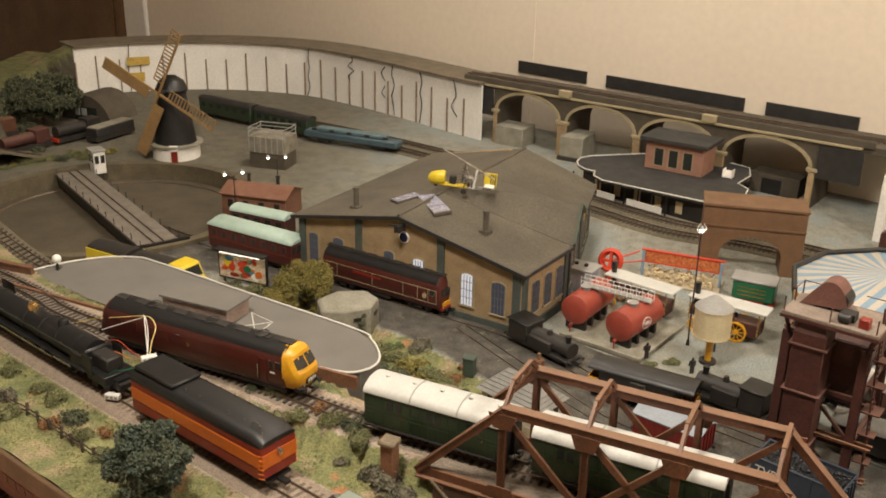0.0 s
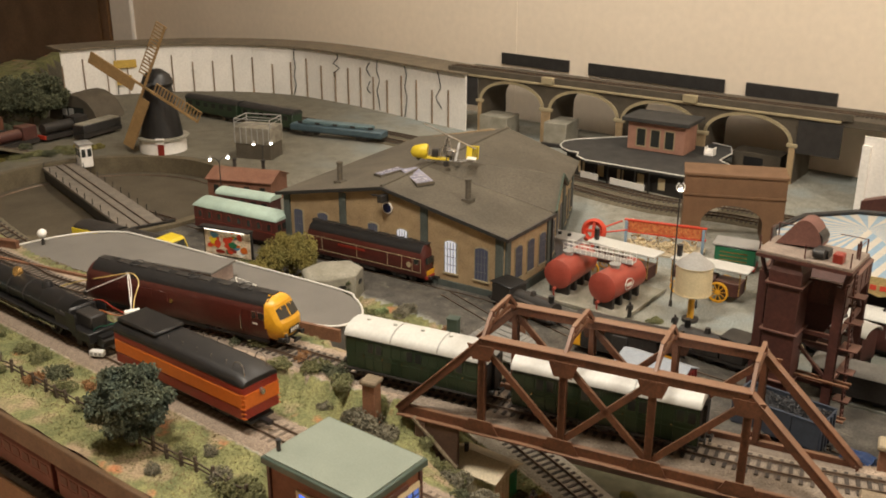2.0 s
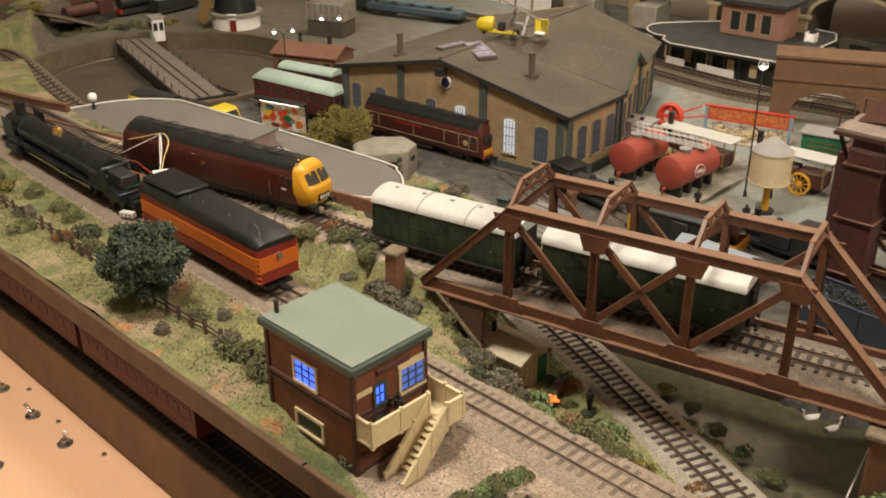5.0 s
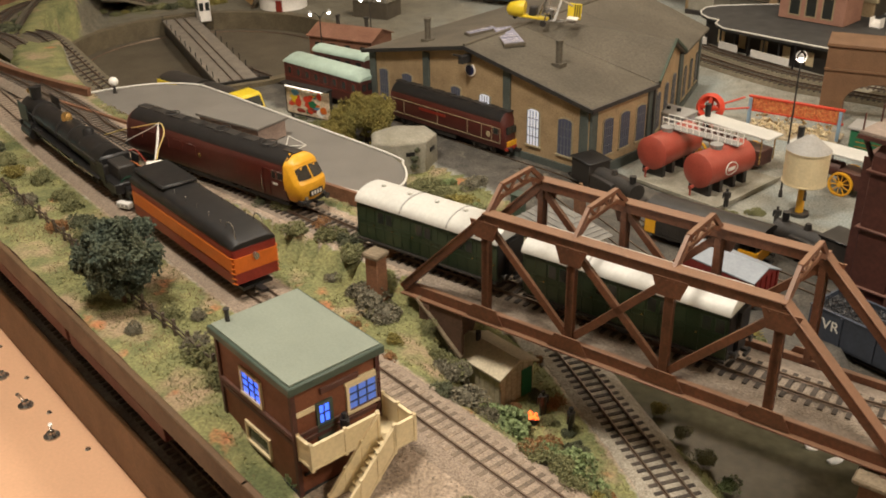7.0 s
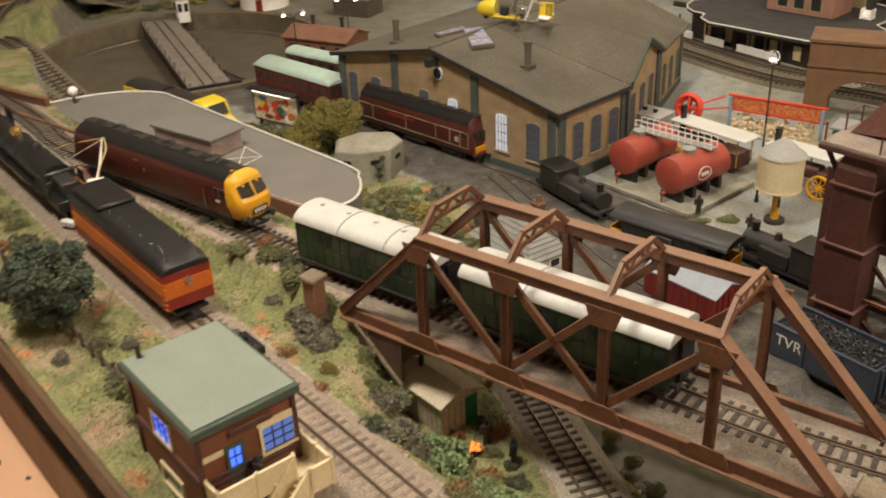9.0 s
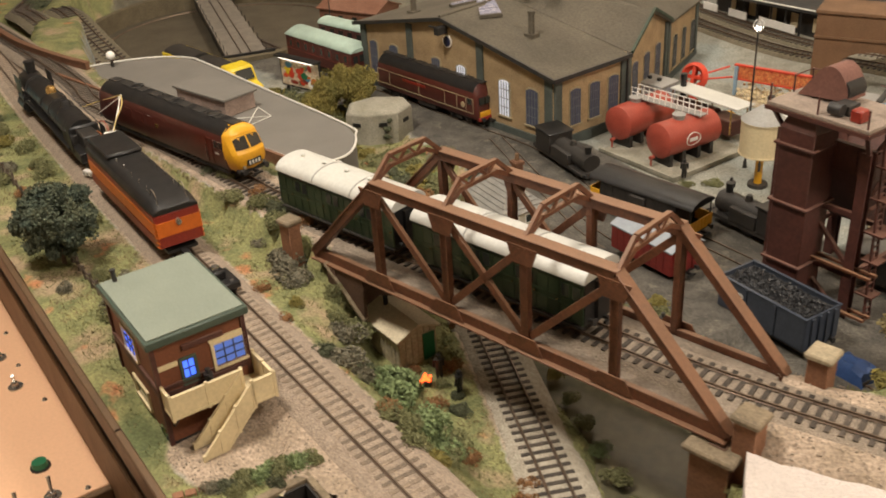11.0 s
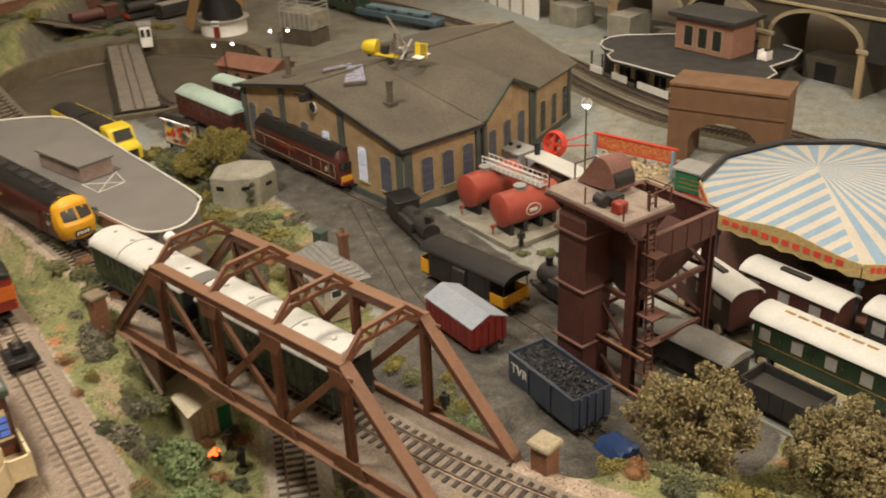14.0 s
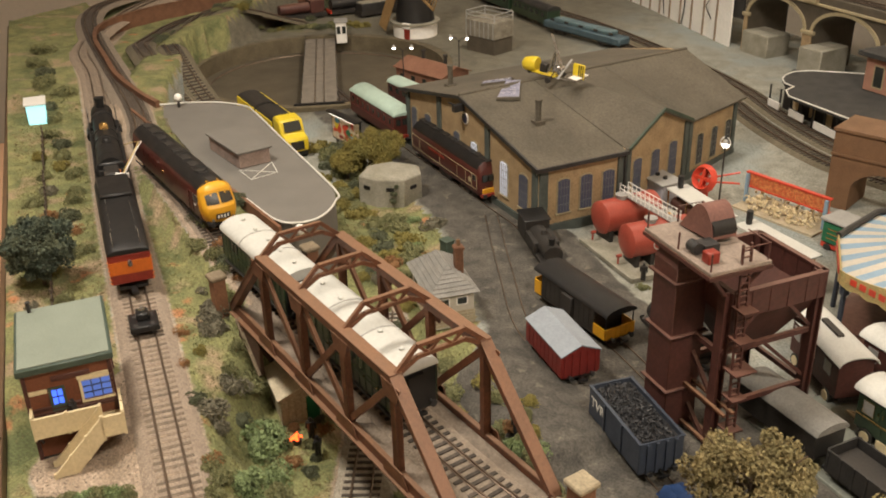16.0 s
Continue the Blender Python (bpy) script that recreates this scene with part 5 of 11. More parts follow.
def build_steam():
    back, front = Vector((-0.292, 0.939, 0)), Vector((-0.546, 1.136, 0))
    s0 = thing("steam_locomotive", along(back, front, near_z(-0.45, 1.05) + 0.0042) @ Matrix.Diagonal((1, 1.08, 1.06, 1)), "black stripped steam locomotive with loose wiring behind the cab", "locomotive")
    L = (back - front).length
    bm = B()
    n = 18
    rings = []
    for x, r in ((0.062, 0.0150), (0.13, 0.0148), (0.14, 0.0142), (L - 0.055, 0.0132), (L - 0.052, 0.0140), (L - 0.012, 0.0140), (L - 0.006, 0.0120), (L - 0.003, 0.007)):
        rings.append([(x, r * math.cos(2 * math.pi * i / n), 0.0295 + r * math.sin(2 * math.pi * i / n)) for i in range(n)])
    boiler = part("boiler", loft(bm, rings, smooth=True), M_black, s0)
    for x in (0.085, 0.12, 0.155, 0.19, L - 0.055):
        bm = B()
        rings = [[(x + e, 0.0151 * math.cos(2 * math.pi * i / n), 0.0295 + 0.0151 * math.sin(2 * math.pi * i / n)) for i in range(n)] for e in (-0.0007, 0.0007)]
        part("boiler_band", loft(bm, rings), M_iron, boiler)
    bm = B()
    rod(bm, (L - 0.032, 0, 0.044), (L - 0.032, 0, 0.056), 0.0055, 0.0062, n=14)
    rod(bm, (L - 0.032, 0, 0.056), (L - 0.032, 0, 0.0575), 0.0070, n=14)
    part("chimney", bm, M_black, s0)
    for x, r in ((0.125, 0.0062), (0.190, 0.0058)):
        bm = B()
        rings = [[(x + q * r * math.cos(2 * math.pi * i / 14), q * r * math.sin(2 * math.pi * i / 14), z) for i in range(14)] for q, z in ((1, 0.040), (0.97, 0.0470), (0.7, 0.0500), (0.2, 0.0510))]
        part("dome", loft(bm, rings, smooth=True), M_brass if x > 0.15 else M_black, s0, "tarnished brass dome" if x > 0.15 else "")
    bm = B()
    rod(bm, (L - 0.012, 0, 0.031), (L - 0.0085, 0, 0.031), 0.0045, n=14)
    part("smokebox_door", bm, M_iron, s0)
    bm = B()
    rod(bm, (L - 0.010, 0, 0.047), (L - 0.006, 0, 0.047), 0.0030, n=14)
    part("headlamp", bm, M_brass, s0)
    cab = part("cab_body", box(B(), 0.020, 0.054, -0.0165, 0.0165, 0.012, 0.0225, bevel=0.0008), M_black, s0)
    part("motor", box(B(), 0.026, 0.058, -0.0085, 0.0085, 0.0226, 0.0370, bevel=0.0014), M_sooty, cab, "dull black motor block")
    part("backhead", box(B(), 0.056, 0.061, -0.0150, 0.0150, 0.0200, 0.0400, bevel=0.0020), M_black, cab)
    for s in (-1, 1):
        part("side_sheet", box(B(), 0.042, 0.060, s * 0.0172 - 0.0004, s * 0.0172 + 0.0004, 0.018, 0.0385, bevel=0.0003), M_black, cab)
    part("circuit_board", box(B(), 0.004, 0.022, -0.0080, 0.0080, 0.0150, 0.0166), M_sooty, cab)
    for s in (-1, 1):
        bm = box(B(), 0.056, L - 0.03, min(s * 0.008, s * 0.0195), max(s * 0.008, s * 0.0195), 0.0185, 0.0200, bevel=0.0003)
        part("running_board", bm, M_black, s0)
        bm = B()
        rod(bm, (0.06, s * 0.0175, 0.036), (L - 0.05, s * 0.0175, 0.036), 0.0006, n=6)
        for k in range(6):
            rod(bm, (0.07 + k * 0.032, s * 0.0155, 0.036), (0.07 + k * 0.032, s * 0.018, 0.036), 0.0005, n=6)
        part("handrail", bm, M_iron, s0)
        bm = B()
        rod(bm, (L - 0.062, s * 0.0165, 0.012), (L - 0.030, s * 0.0165, 0.012), 0.0068, n=14)
        rod(bm, (L - 0.060, s * 0.0165, 0.0205), (L - 0.034, s * 0.0165, 0.0205), 0.0040, n=12)
        part("cylinder", bm, M_black, s0)
        for k in range(3):
            bm = B()
            spoked(bm, (0.098 + k * 0.034, s * 0.0095, 0.0125), 0.0125, s)
            part("driving_wheel", bm, M_sooty, s0)
        bm = B()
        bar(bm, (0.095, s * 0.0125, 0.0095), (0.170, s * 0.0125, 0.0095), 0.0012, 0.0026)
        bar(bm, (0.132, s * 0.0140, 0.0095), (L - 0.06, s * 0.0150, 0.012), 0.0012, 0.0022)
        bar(bm, (0.150, s * 0.0150, 0.018), (L - 0.06, s * 0.0155, 0.0195), 0.0010, 0.0016)
        part("connecting_rod", bm, M_steel, s0, "bright steel connecting rods")
        part("smoke_deflector", box(B(), L - 0.050, L - 0.020, s * 0.0180 - 0.0004, s * 0.0180 + 0.0004, 0.022, 0.043), M_black, s0)
        for x in (0.03, 0.052, L - 0.020, L - 0.043):
            bm = B()
            rod(bm, (x, s * 0.0085, 0.0065), (x, s * 0.0105, 0.0065), 0.0065, n=16)
            part("carrying_wheel", bm, M_iron, s0)
    part("frame", box(B(), 0.01, L - 0.006, -0.0075, 0.0075, 0.008, 0.019), M_black, s0)
    part("firebox", box(B(), 0.055, 0.088, -0.0165, 0.0165, 0.016, 0.034, bevel=0.003), M_sooty, s0)
    part("buffer_beam", box(B(), L - 0.006, L - 0.002, -0.0165, 0.0165, 0.0095, 0.0150), M_black, s0)
    bm = B()
    for k in range(7):
        y = -0.012 + k * 0.004
        bar(bm, (L - 0.003, y, 0.012), (L + 0.008, y * 0.5, 0.003), 0.0012, 0.0012)
    part("pilot", bm, M_black, s0)


build_steam()


def goods_van(at, L, w, label):
    v = thing("goods_van", at, label, "goods wagon")
    part("body", box(B(), -L / 2, L / 2, -w / 2, w / 2, 0.0095, 0.034, bevel=0.0004), M_vanred, v)
    for s in (-1, 1):
        n = 9
        for k in range(n):
            x = -L / 2 + L * (k + 0.5) / n
            part("plank", box(B(), x - L / n * 0.44, x + L / n * 0.44, s * w / 2 - 0.0004, s * w / 2 + 0.0006, 0.0105, 0.0335), M_vanred, v)
        bm = B()
        for x in (-0.011, 0.011):
            box(bm, x - 0.0009, x + 0.0009, s * w / 2, s * w / 2 + 0.0013, 0.010, 0.034)
        part("door_strap", bm, M_vanred, v)
        part("lettering_bar", box(B(), -L / 2 + 0.004, -L / 2 + 0.018, s * w / 2 + 0.0005, s * w / 2 + 0.0009, 0.0235, 0.0260), M_kerb, v, "faded white bars for lettering")
        part("lettering_bar", box(B(), 0.016, 0.028, s * w / 2 + 0.0005, s * w / 2 + 0.0009, 0.0150, 0.0165), M_kerb, v)
    for s in (-1, 1):
        for k in range(5):
            y = -w / 2 + w * (k + 0.5) / 5
            part("end_rib", box(B(), s * L / 2 - 0.0003, s * L / 2 + 0.0012, y - 0.0010, y + 0.0010, 0.010, 0.036), M_vanred, v)
    bm = B()
    ridge = [(-w / 2 - 0.001, 0.0335), (0, 0.0425), (w / 2 + 0.001, 0.0335), (w / 2 + 0.001, 0.0348), (0, 0.0440), (-w / 2 - 0.001, 0.0348)]
    loft(bm, [[(x, y, z) for y, z in ridge] for x in (-L / 2 - 0.0015, L / 2 + 0.0015)])
    part("roof", bm, M_vanroof, v, "pale blue-grey pitched roof")
    for s in (-1, 1):
        bm = B()
        loft(bm, [[(s * L / 2 + e, -w / 2, 0.034), (s * L / 2 + e, w / 2, 0.034), (s * L / 2 + e, 0, 0.0424)] for e in (-0.0005, 0.0005)])
        part("gable", bm, M_vanred, v)
    part("solebar", box(B(), -L / 2, L / 2, -0.014, 0.014, 0.007, 0.0094), M_black, v)
    for x in (-L * 0.3, L * 0.3):
        wheelset(v, x)
        bm = B()
        for s in (-1, 1):
            box(bm, x - 0.004, x + 0.004, s * 0.0118 - 0.001, s * 0.0118 + 0.001, 0.0035, 0.0085)
        part("axle_box", bm, M_black, v)
    for s in (-1, 1):
        buffers(v, s * L / 2, 0.0105, s)
    return v


goods_van(along((0.286, 0.982), (0.366, 0.920), 0.0065), 0.078, 0.041, "red planked goods van with blue-grey pitched roof")


def coal_wagon():
    L, w = 0.090, 0.040
    v = thing("coal_wagon", along((0.397, 0.8925), (0.466, 0.8345), 0.0065), "blue-grey steel coal wagon lettered TVR, full of coal", "goods wagon")
    z0, z1 = 0.0105, 0.0385
    part("floor_panel", box(B(), -L / 2, L / 2, -w / 2, w / 2, z0 - 0.002, z0), M_slateblue, v)
    for s in (-1, 1):
        side = part("side_panel", box(B(), -L / 2, L / 2, s * w / 2 - 0.0008, s * w / 2 + 0.0008, z0, z1, bevel=0.0002), M_slateblue, v)
        for x in (-L * 0.17, L * 0.17):
            part("side_rib", box(B(), x - 0.0012, x + 0.0012, s * w / 2 + s * 0.0014 - 0.0007, s * w / 2 + s * 0.0014 + 0.0007, z0, z1), M_slateblue, side)
        part("top_rail", box(B(), -L / 2 - 0.001, L / 2 + 0.001, s * w / 2 - 0.0014, s * w / 2 + 0.0014, z1, z1 + 0.0014), M_slateblue, side)
    for s in (-1, 1):
        part("end_panel", box(B(), s * L / 2 - 0.0008, s * L / 2 + 0.0008, -w / 2, w / 2, z0, z1 + 0.001), M_slateblue, v)
        for y in (-0.013, -0.0045, 0.0045, 0.013):
            part("end_rib", box(B(), s * (L / 2 + 0.0016) - 0.0009, s * (L / 2 + 0.0016) + 0.0009, y - 0.0013, y + 0.0013, z0 - 0.002, z1), M_slateblue, v)
    cv = bpy.data.curves.new("lettering", "FONT")
    cv.body, cv.size, cv.extrude, cv.align_x = "TVR", 0.0135, 0.0002, "LEFT"
    cv.materials.append(M_kerb)
    for s in (-1, 1):
        ob = new("lettering", cv)
        ob.parent = v
        ob.matrix_basis = pose(-L / 2 + 0.004 if s < 0 else L / 2 - 0.004, s * (w / 2 + 0.0010), 0.0225, 90, 0, 0 if s < 0 else 180)
        tagged(ob, "white letters TVR")
    bm = B()
    rng = random.Random(4)
    box(bm, -L / 2 + 0.001, L / 2 - 0.001, -w / 2 + 0.001, w / 2 - 0.001, z0 + 0.001, z1 - 0.0035)
    for k in range(620):
        x, y = rng.uniform(-L / 2 + 0.003, L / 2 - 0.003), rng.uniform(-w / 2 + 0.003, w / 2 - 0.003)
        r = rng.uniform(0.0008, 0.0019)
        chunk(bm, (x, y, z1 - 0.0035 + rng.uniform(0, 0.0022) + 0.002 * (1 - abs(y) / (w / 2))), r, rng)
    tagged(part("coal_load", bm, M_coal, v, "glossy black coal lumps"), kind="stuff")
    part("solebar", box(B(), -L / 2, L / 2, -0.014, 0.014, 0.007, 0.0084), M_black, v)
    for x in (-L * 0.27, L * 0.27):
        wheelset(v, x)
        bm = B()
        for s in (-1, 1):
            box(bm, x - 0.004, x + 0.004, s * 0.0118 - 0.001, s * 0.0118 + 0.001, 0.0035, 0.0085)
        part("axle_box", bm, M_black, v)
    for s in (-1, 1):
        buffers(v, s * L / 2, 0.0105, s)


def chunk(bm, c, r, rng):
    """A small uneven lump of eight faces."""
    ax = [Vector((rng.uniform(-1, 1), rng.uniform(-1, 1), rng.uniform(-1, 1))).normalized() for _ in range(2)]
    a = ax[0]
    b = a.cross(ax[1]).normalized()
    d = a.cross(b)
    c = Vector(c)
    vs = [bm.verts.new(c + e * (r * rng.uniform(0.7, 1.25))) for e in (a, -a, b, -b, d, -d)]
    for i, j, k in ((0, 2, 4), (2, 1, 4), (1, 3, 4), (3, 0, 4), (2, 0, 5), (1, 2, 5), (3, 1, 5), (0, 3, 5)):
        bm.faces.new((vs[i], vs[j], vs[k]))


coal_wagon()


def brake_van():
    L, w = 0.124, 0.037
    v = thing("brake_van", along((0.268, 1.0725), (0.355, 1.025), 0.0065), "black roofed brake van with yellow veranda ends", "brake van")
    part("body", box(B(), -L / 2 + 0.012, L / 2 - 0.020, -w / 2, w / 2, 0.010, 0.036, bevel=0.0004), M_sooty, v)
    for s in (-1, 1):
        for k in range(10):
            x = -L / 2 + 0.016 + k * 0.0085
            part("plank", box(B(), x - 0.0036, x + 0.0036, s * w / 2 - 0.0003, s * w / 2 + 0.0005, 0.011, 0.0355), M_sooty, v)
        part("duct", box(B(), -0.01, 0.008, min(s * w / 2, s * (w / 2 + 0.004)), max(s * w / 2, s * (w / 2 + 0.004)), 0.014, 0.034, bevel=0.0006), M_sooty, v)
        bm = B()
        for x in (L / 2 - 0.019, L / 2 - 0.001):
            rod(bm, (x, s * (w / 2 - 0.001), 0.010), (x, s * (w / 2 - 0.001), 0.037), 0.0008, n=8)
        part("veranda_post", bm, M_black, v)
        part("veranda_side", box(B(), L / 2 - 0.019, L / 2, s * w / 2 - 0.0012, s * w / 2, 0.010, 0.022), M_yellow, v, "yellow planked veranda side")
        part("end_side", box(B(), -L / 2, -L / 2 + 0.0115, s * w / 2 - 0.0012, s * w / 2, 0.010, 0.026), M_yellow, v, "yellow veranda side")
    for k in range(6):
        y = -w / 2 + w * (k + 0.5) / 6
        part("veranda_plank", box(B(), L / 2, L / 2 + 0.0012, y - w / 13, y + w / 13, 0.010, 0.0225), M_yellow, v, "yellow veranda end plank")
        part("end_plank", box(B(), -L / 2 - 0.0012, -L / 2, y - w / 13, y + w / 13, 0.010, 0.027), M_yellow, v, "yellow veranda end plank")
    bm = B()
    n = 10
    ring = [(-(w / 2 + 0.0015) * math.cos(math.pi * i / n), 0.0365 + 0.0075 * math.sin(math.pi * i / n)) for i in range(n + 1)]
    loft(bm, [[(x, y, z) for y, z in ring] for x in (-L / 2 - 0.002, L / 2 + 0.002)], smooth=False)
    part("roof", bm, M_black, v, "matt black curved roof")
    part("underframe", box(B(), -L / 2, L / 2, -w / 2, w / 2, 0.0075, 0.0098), M_sooty, v)
    for x in (-L * 0.3, L * 0.3):
        wheelset(v, x)
    for s in (-1, 1):
        buffers(v, s * (L / 2 + 0.001), 0.0105, s)


brake_van()


def shelf_train():
    for k, x in enumerate((0.077, 0.282, 0.487, 0.692)):
        c = thing("storage_coach", shelf @ pose(x, 0.008, -0.0298), "dull red bogie coach standing on the low shelf", "railway coach", "shelf train")
        Lc, w = 0.196, 0.033
        body = part("body", box(B(), -Lc / 2, Lc / 2, -w / 2, w / 2, 0.009, 0.0375, bevel=0.0008), M_shelfred, c)
        n = 8
        bm = B()
        loft(bm, [[(xx, -(w / 2 + 0.0006) * math.cos(math.pi * i / n), 0.0372 + 0.0085 * math.sin(math.pi * i / n)) for i in range(n + 1)] for xx in (-Lc / 2 - 0.001, Lc / 2 + 0.001)])
        part("roof", bm, M_shelfred, c)
        for s in (-1, 1):
            for q in range(11):
                window(body, -Lc / 2 + 0.012 + q * (Lc - 0.024) / 10, s * (w / 2 + 0.0002), 0.0295, 0.011, 0.0085, s, M_shelfred, M_maroondk)
            bm = box(B(), -Lc / 2, Lc / 2, s * (w / 2) - 0.0002, s * (w / 2) + 0.0005, 0.0215, 0.0228)
            part("waist_rail", bm, M_shelfred, body)
        for s in (-1, 1):
            bogie(c, s * 0.068, 0.024)


shelf_train()


# ---- signal box ----
def signal_box():
    at = pose(-0.0144, 0.6466, 0.0385, 0, 0, -36.5)
    b = thing("signal_box", at, "brown brick signal box with flat grey-green roof and blue lit windows", "signal box")
    hx, hy, h = 0.046, 0.0325, 0.0865
    split = 0.048
    walls = part("wall", box(B(), -hx, hx, -hy, hy, -0.006, h), M_sbbrick, b, bevel=0.0005)
    part("base_course", box(B(), -hx - 0.0012, hx + 0.0012, -hy - 0.0012, hy + 0.0012, 0, 0.006, bevel=0.0005), M_black, b, "dark plinth course")
    for k, z in enumerate((split - 0.004, split + 0.001)):
        part("string_course", box(B(), -hx - 0.0014 - k * 0.0005, hx + 0.0014, -hy - 0.0014 - k * 0.0005, hy + 0.0014, z, z + 0.0035, bevel=0.0004), M_maroondk, b, "dark brown string course")
    for sx in (-1, 1):
        for sy in (-1, 1):
            part("corner_board", box(B(), sx * hx - 0.0016, sx * hx + 0.0016, sy * hy - 0.0016, sy * hy + 0.0016, 0.004, h), M_maroondk, b)
    ox, oy = 0.0510, 0.0368
    z0 = h - 0.001
    bm = B()
    loft(bm, [[(-ox, -oy, z0), (ox, -oy, z0), (ox, oy, z0 + 0.001), (-ox, oy, z0 + 0.001)], [(-ox, -oy, z0 + 0.0062), (ox, -oy, z0 + 0.0062), (ox, oy, z0 + 0.0072), (-ox, oy, z0 + 0.0072)]])
    part("fascia", bm, M_sbtrim, b, "dark green roof fascia", bevel=0.0008)
    bm = B()
    o2, p2 = ox - 0.0025, oy - 0.0025
    loft(bm, [[(-o2, -p2, z0 + 0.0067), (o2, -p2, z0 + 0.0067), (o2, p2, z0 + 0.0072), (-o2, p2, z0 + 0.0072)], [(-o2, -p2, z0 + 0.0074), (o2, -p2, z0 + 0.0074), (o2, p2, z0 + 0.0082), (-o2, p2, z0 + 0.0082)]])
    part("roof", bm, M_sbroof, b, "pale grey-green felt roof")
    bm = B()
    rod(bm, (-0.044, -0.024, z0 + 0.007), (-0.044, -0.024, z0 + 0.016), 0.0017, n=10)
    rod(bm, (-0.044, -0.024, z0 + 0.016), (-0.044, -0.024, z0 + 0.0172), 0.0022, n=10)
    part("stove_pipe", bm, M_iron, b)

    def framed(x, z, w, hh, cols, rows, face, lit, parent, frame_m=M_cream):
        """A cream framed window on the long wall (face -y) or the end wall (face +x)."""
        def tr(a, d, c):
            return (a, -hy - d, c) if face == "y" else (hx + d, a, c)

        def bx(bm, a0, a1, c0, c1, d0, d1):
            p, q = tr(a0, d0, c0), tr(a1, d1, c1)
            box(bm, min(p[0], q[0]), max(p[0], q[0]), min(p[1], q[1]), max(p[1], q[1]), c0, c1)
        t = 0.0022
        bm = B()
        bx(bm, x - w / 2 - t, x + w / 2 + t, z + hh / 2, z + hh / 2 + t, -0.0005, 0.0016)
        bx(bm, x - w / 2 - t, x + w / 2 + t, z - hh / 2 - t, z - hh / 2, -0.0005, 0.0020)
        bx(bm, x - w / 2 - t, x - w / 2, z - hh / 2, z + hh / 2, -0.0005, 0.0016)
        bx(bm, x + w / 2, x + w / 2 + t, z - hh / 2, z + hh / 2, -0.0005, 0.0016)
        f = part("window", bm, frame_m, parent, "cream window frame" if frame_m == M_cream else "dark green door light")
        bm = B()
        for i in range(1, cols):
            xx = x - w / 2 + w * i / cols
            bx(bm, xx - 0.0004, xx + 0.0004, z - hh / 2, z + hh / 2, 0.0004, 0.0011)
        for j in range(1, rows):
            zz = z - hh / 2 + hh * j / rows
            bx(bm, x - w / 2, x + w / 2, zz - 0.0004, zz + 0.0004, 0.0004, 0.0010)
        if cols > 1:
            part("glazing_grid", bm, M_slateblue, f)
        else:
            bm.free()
        for i in range(cols):
            for j in range(rows):
                bm = B()
                bx(bm, x - w / 2 + w * i / cols, x - w / 2 + w * (i + 1) / cols, z - hh / 2 + hh * j / rows, z - hh / 2 + hh * (j + 1) / rows, -0.0003, 0.0003)
                part("pane", bm, lit or M_glassdk, f)

    framed(-0.0035, 0.064, 0.0225, 0.0170, 3, 3, "y", M_glowpane, walls)
    framed(-0.0025, 0.0215, 0.0275, 0.0130, 1, 1, "y", None, walls)
    framed(0.0200, 0.0610, 0.0215, 0.0180, 3, 3, "x", M_glowdim, walls)
    part("end_board", box(B(), hx + 0.0001, hx + 0.0014, 0.0062, 0.0324, 0.0722, 0.0750), M_cream, walls, "cream head board")
    framed(-0.0100, 0.0602, 0.0080, 0.0140, 2, 2, "x", M_glowpane, walls, M_sbtrim)
    part("door", box(B(), hx + 0.0002, hx + 0.0012, -0.0162, -0.0038, 0.0360, 0.0510, bevel=0.0003), M_sbtrim, walls, "dark green door")
    part("name_board", box(B(), hx + 0.0004, hx + 0.0024, -0.0125, 0.0170, 0.0755, 0.0798, bevel=0.0004), M_maroondk, walls, "dark name board with no readable name")
    part("sill_band", box(B(), hx + 0.0001, hx + 0.0013, -hy, -0.0170, 0.0655, 0.0690), M_cream, walls, "cream band above the windows")
    # balcony and stair
    fx, ox2, y0, y1, zf = hx + 0.0165, hx + 0.0345, 0.0195, 0.0355, 0.0360
    st = part("balcony_floor", box(B(), hx + 0.001, fx, -hy + 0.0008, y1, zf - 0.0016, zf), M_cream, b, "cream balcony floor")
    part("landing", box(B(), fx + 0.0002, ox2, y0, y1, zf - 0.0016, zf), M_cream, b, "cream stair landing")

    def boarded(name, a, c, hh, k):
        """A boarded railing between two feet, upright even where it slopes."""
        a, c = Vector(a), Vector(c)
        d = (c - a)
        flat = Vector((d.x, d.y, 0)).normalized()
        n = Vector((-flat.y, flat.x, 0))
        bm = B()
        loft(bm, [[a + n * q, c + n * q, c + n * q + Vector((0, 0, hh)), a + n * q + Vector((0, 0, hh))] for q in (-0.0005, 0.0005)])
        board = part(name, bm, M_cream, b, "cream boarded railing")
        for z, w in ((hh, 0.0022), (0.001, 0.0019)):
            bm = B()
            bar(bm, a + Vector((0, 0, z)), c + Vector((0, 0, z)), w, 0.0017)
            part("rail", bm, M_cream, board)
        for i in range(k):
            p = a.lerp(c, i / (k - 1))
            bm = B()
            bar(bm, p - Vector((0, 0, 0.001)), p + Vector((0, 0, hh + 0.0022)), 0.0021, 0.0021, up=(1, 0, 0))
            part("post", bm, M_cream, board)
    boarded("railing", (fx, -hy + 0.0008, zf - 0.0010), (fx, y0, zf - 0.0010), 0.0180, 3)
    boarded("railing", (hx + 0.001, -hy + 0.0008, zf - 0.0010), (fx - 0.001, -hy + 0.0008, zf - 0.0010), 0.0180, 2)
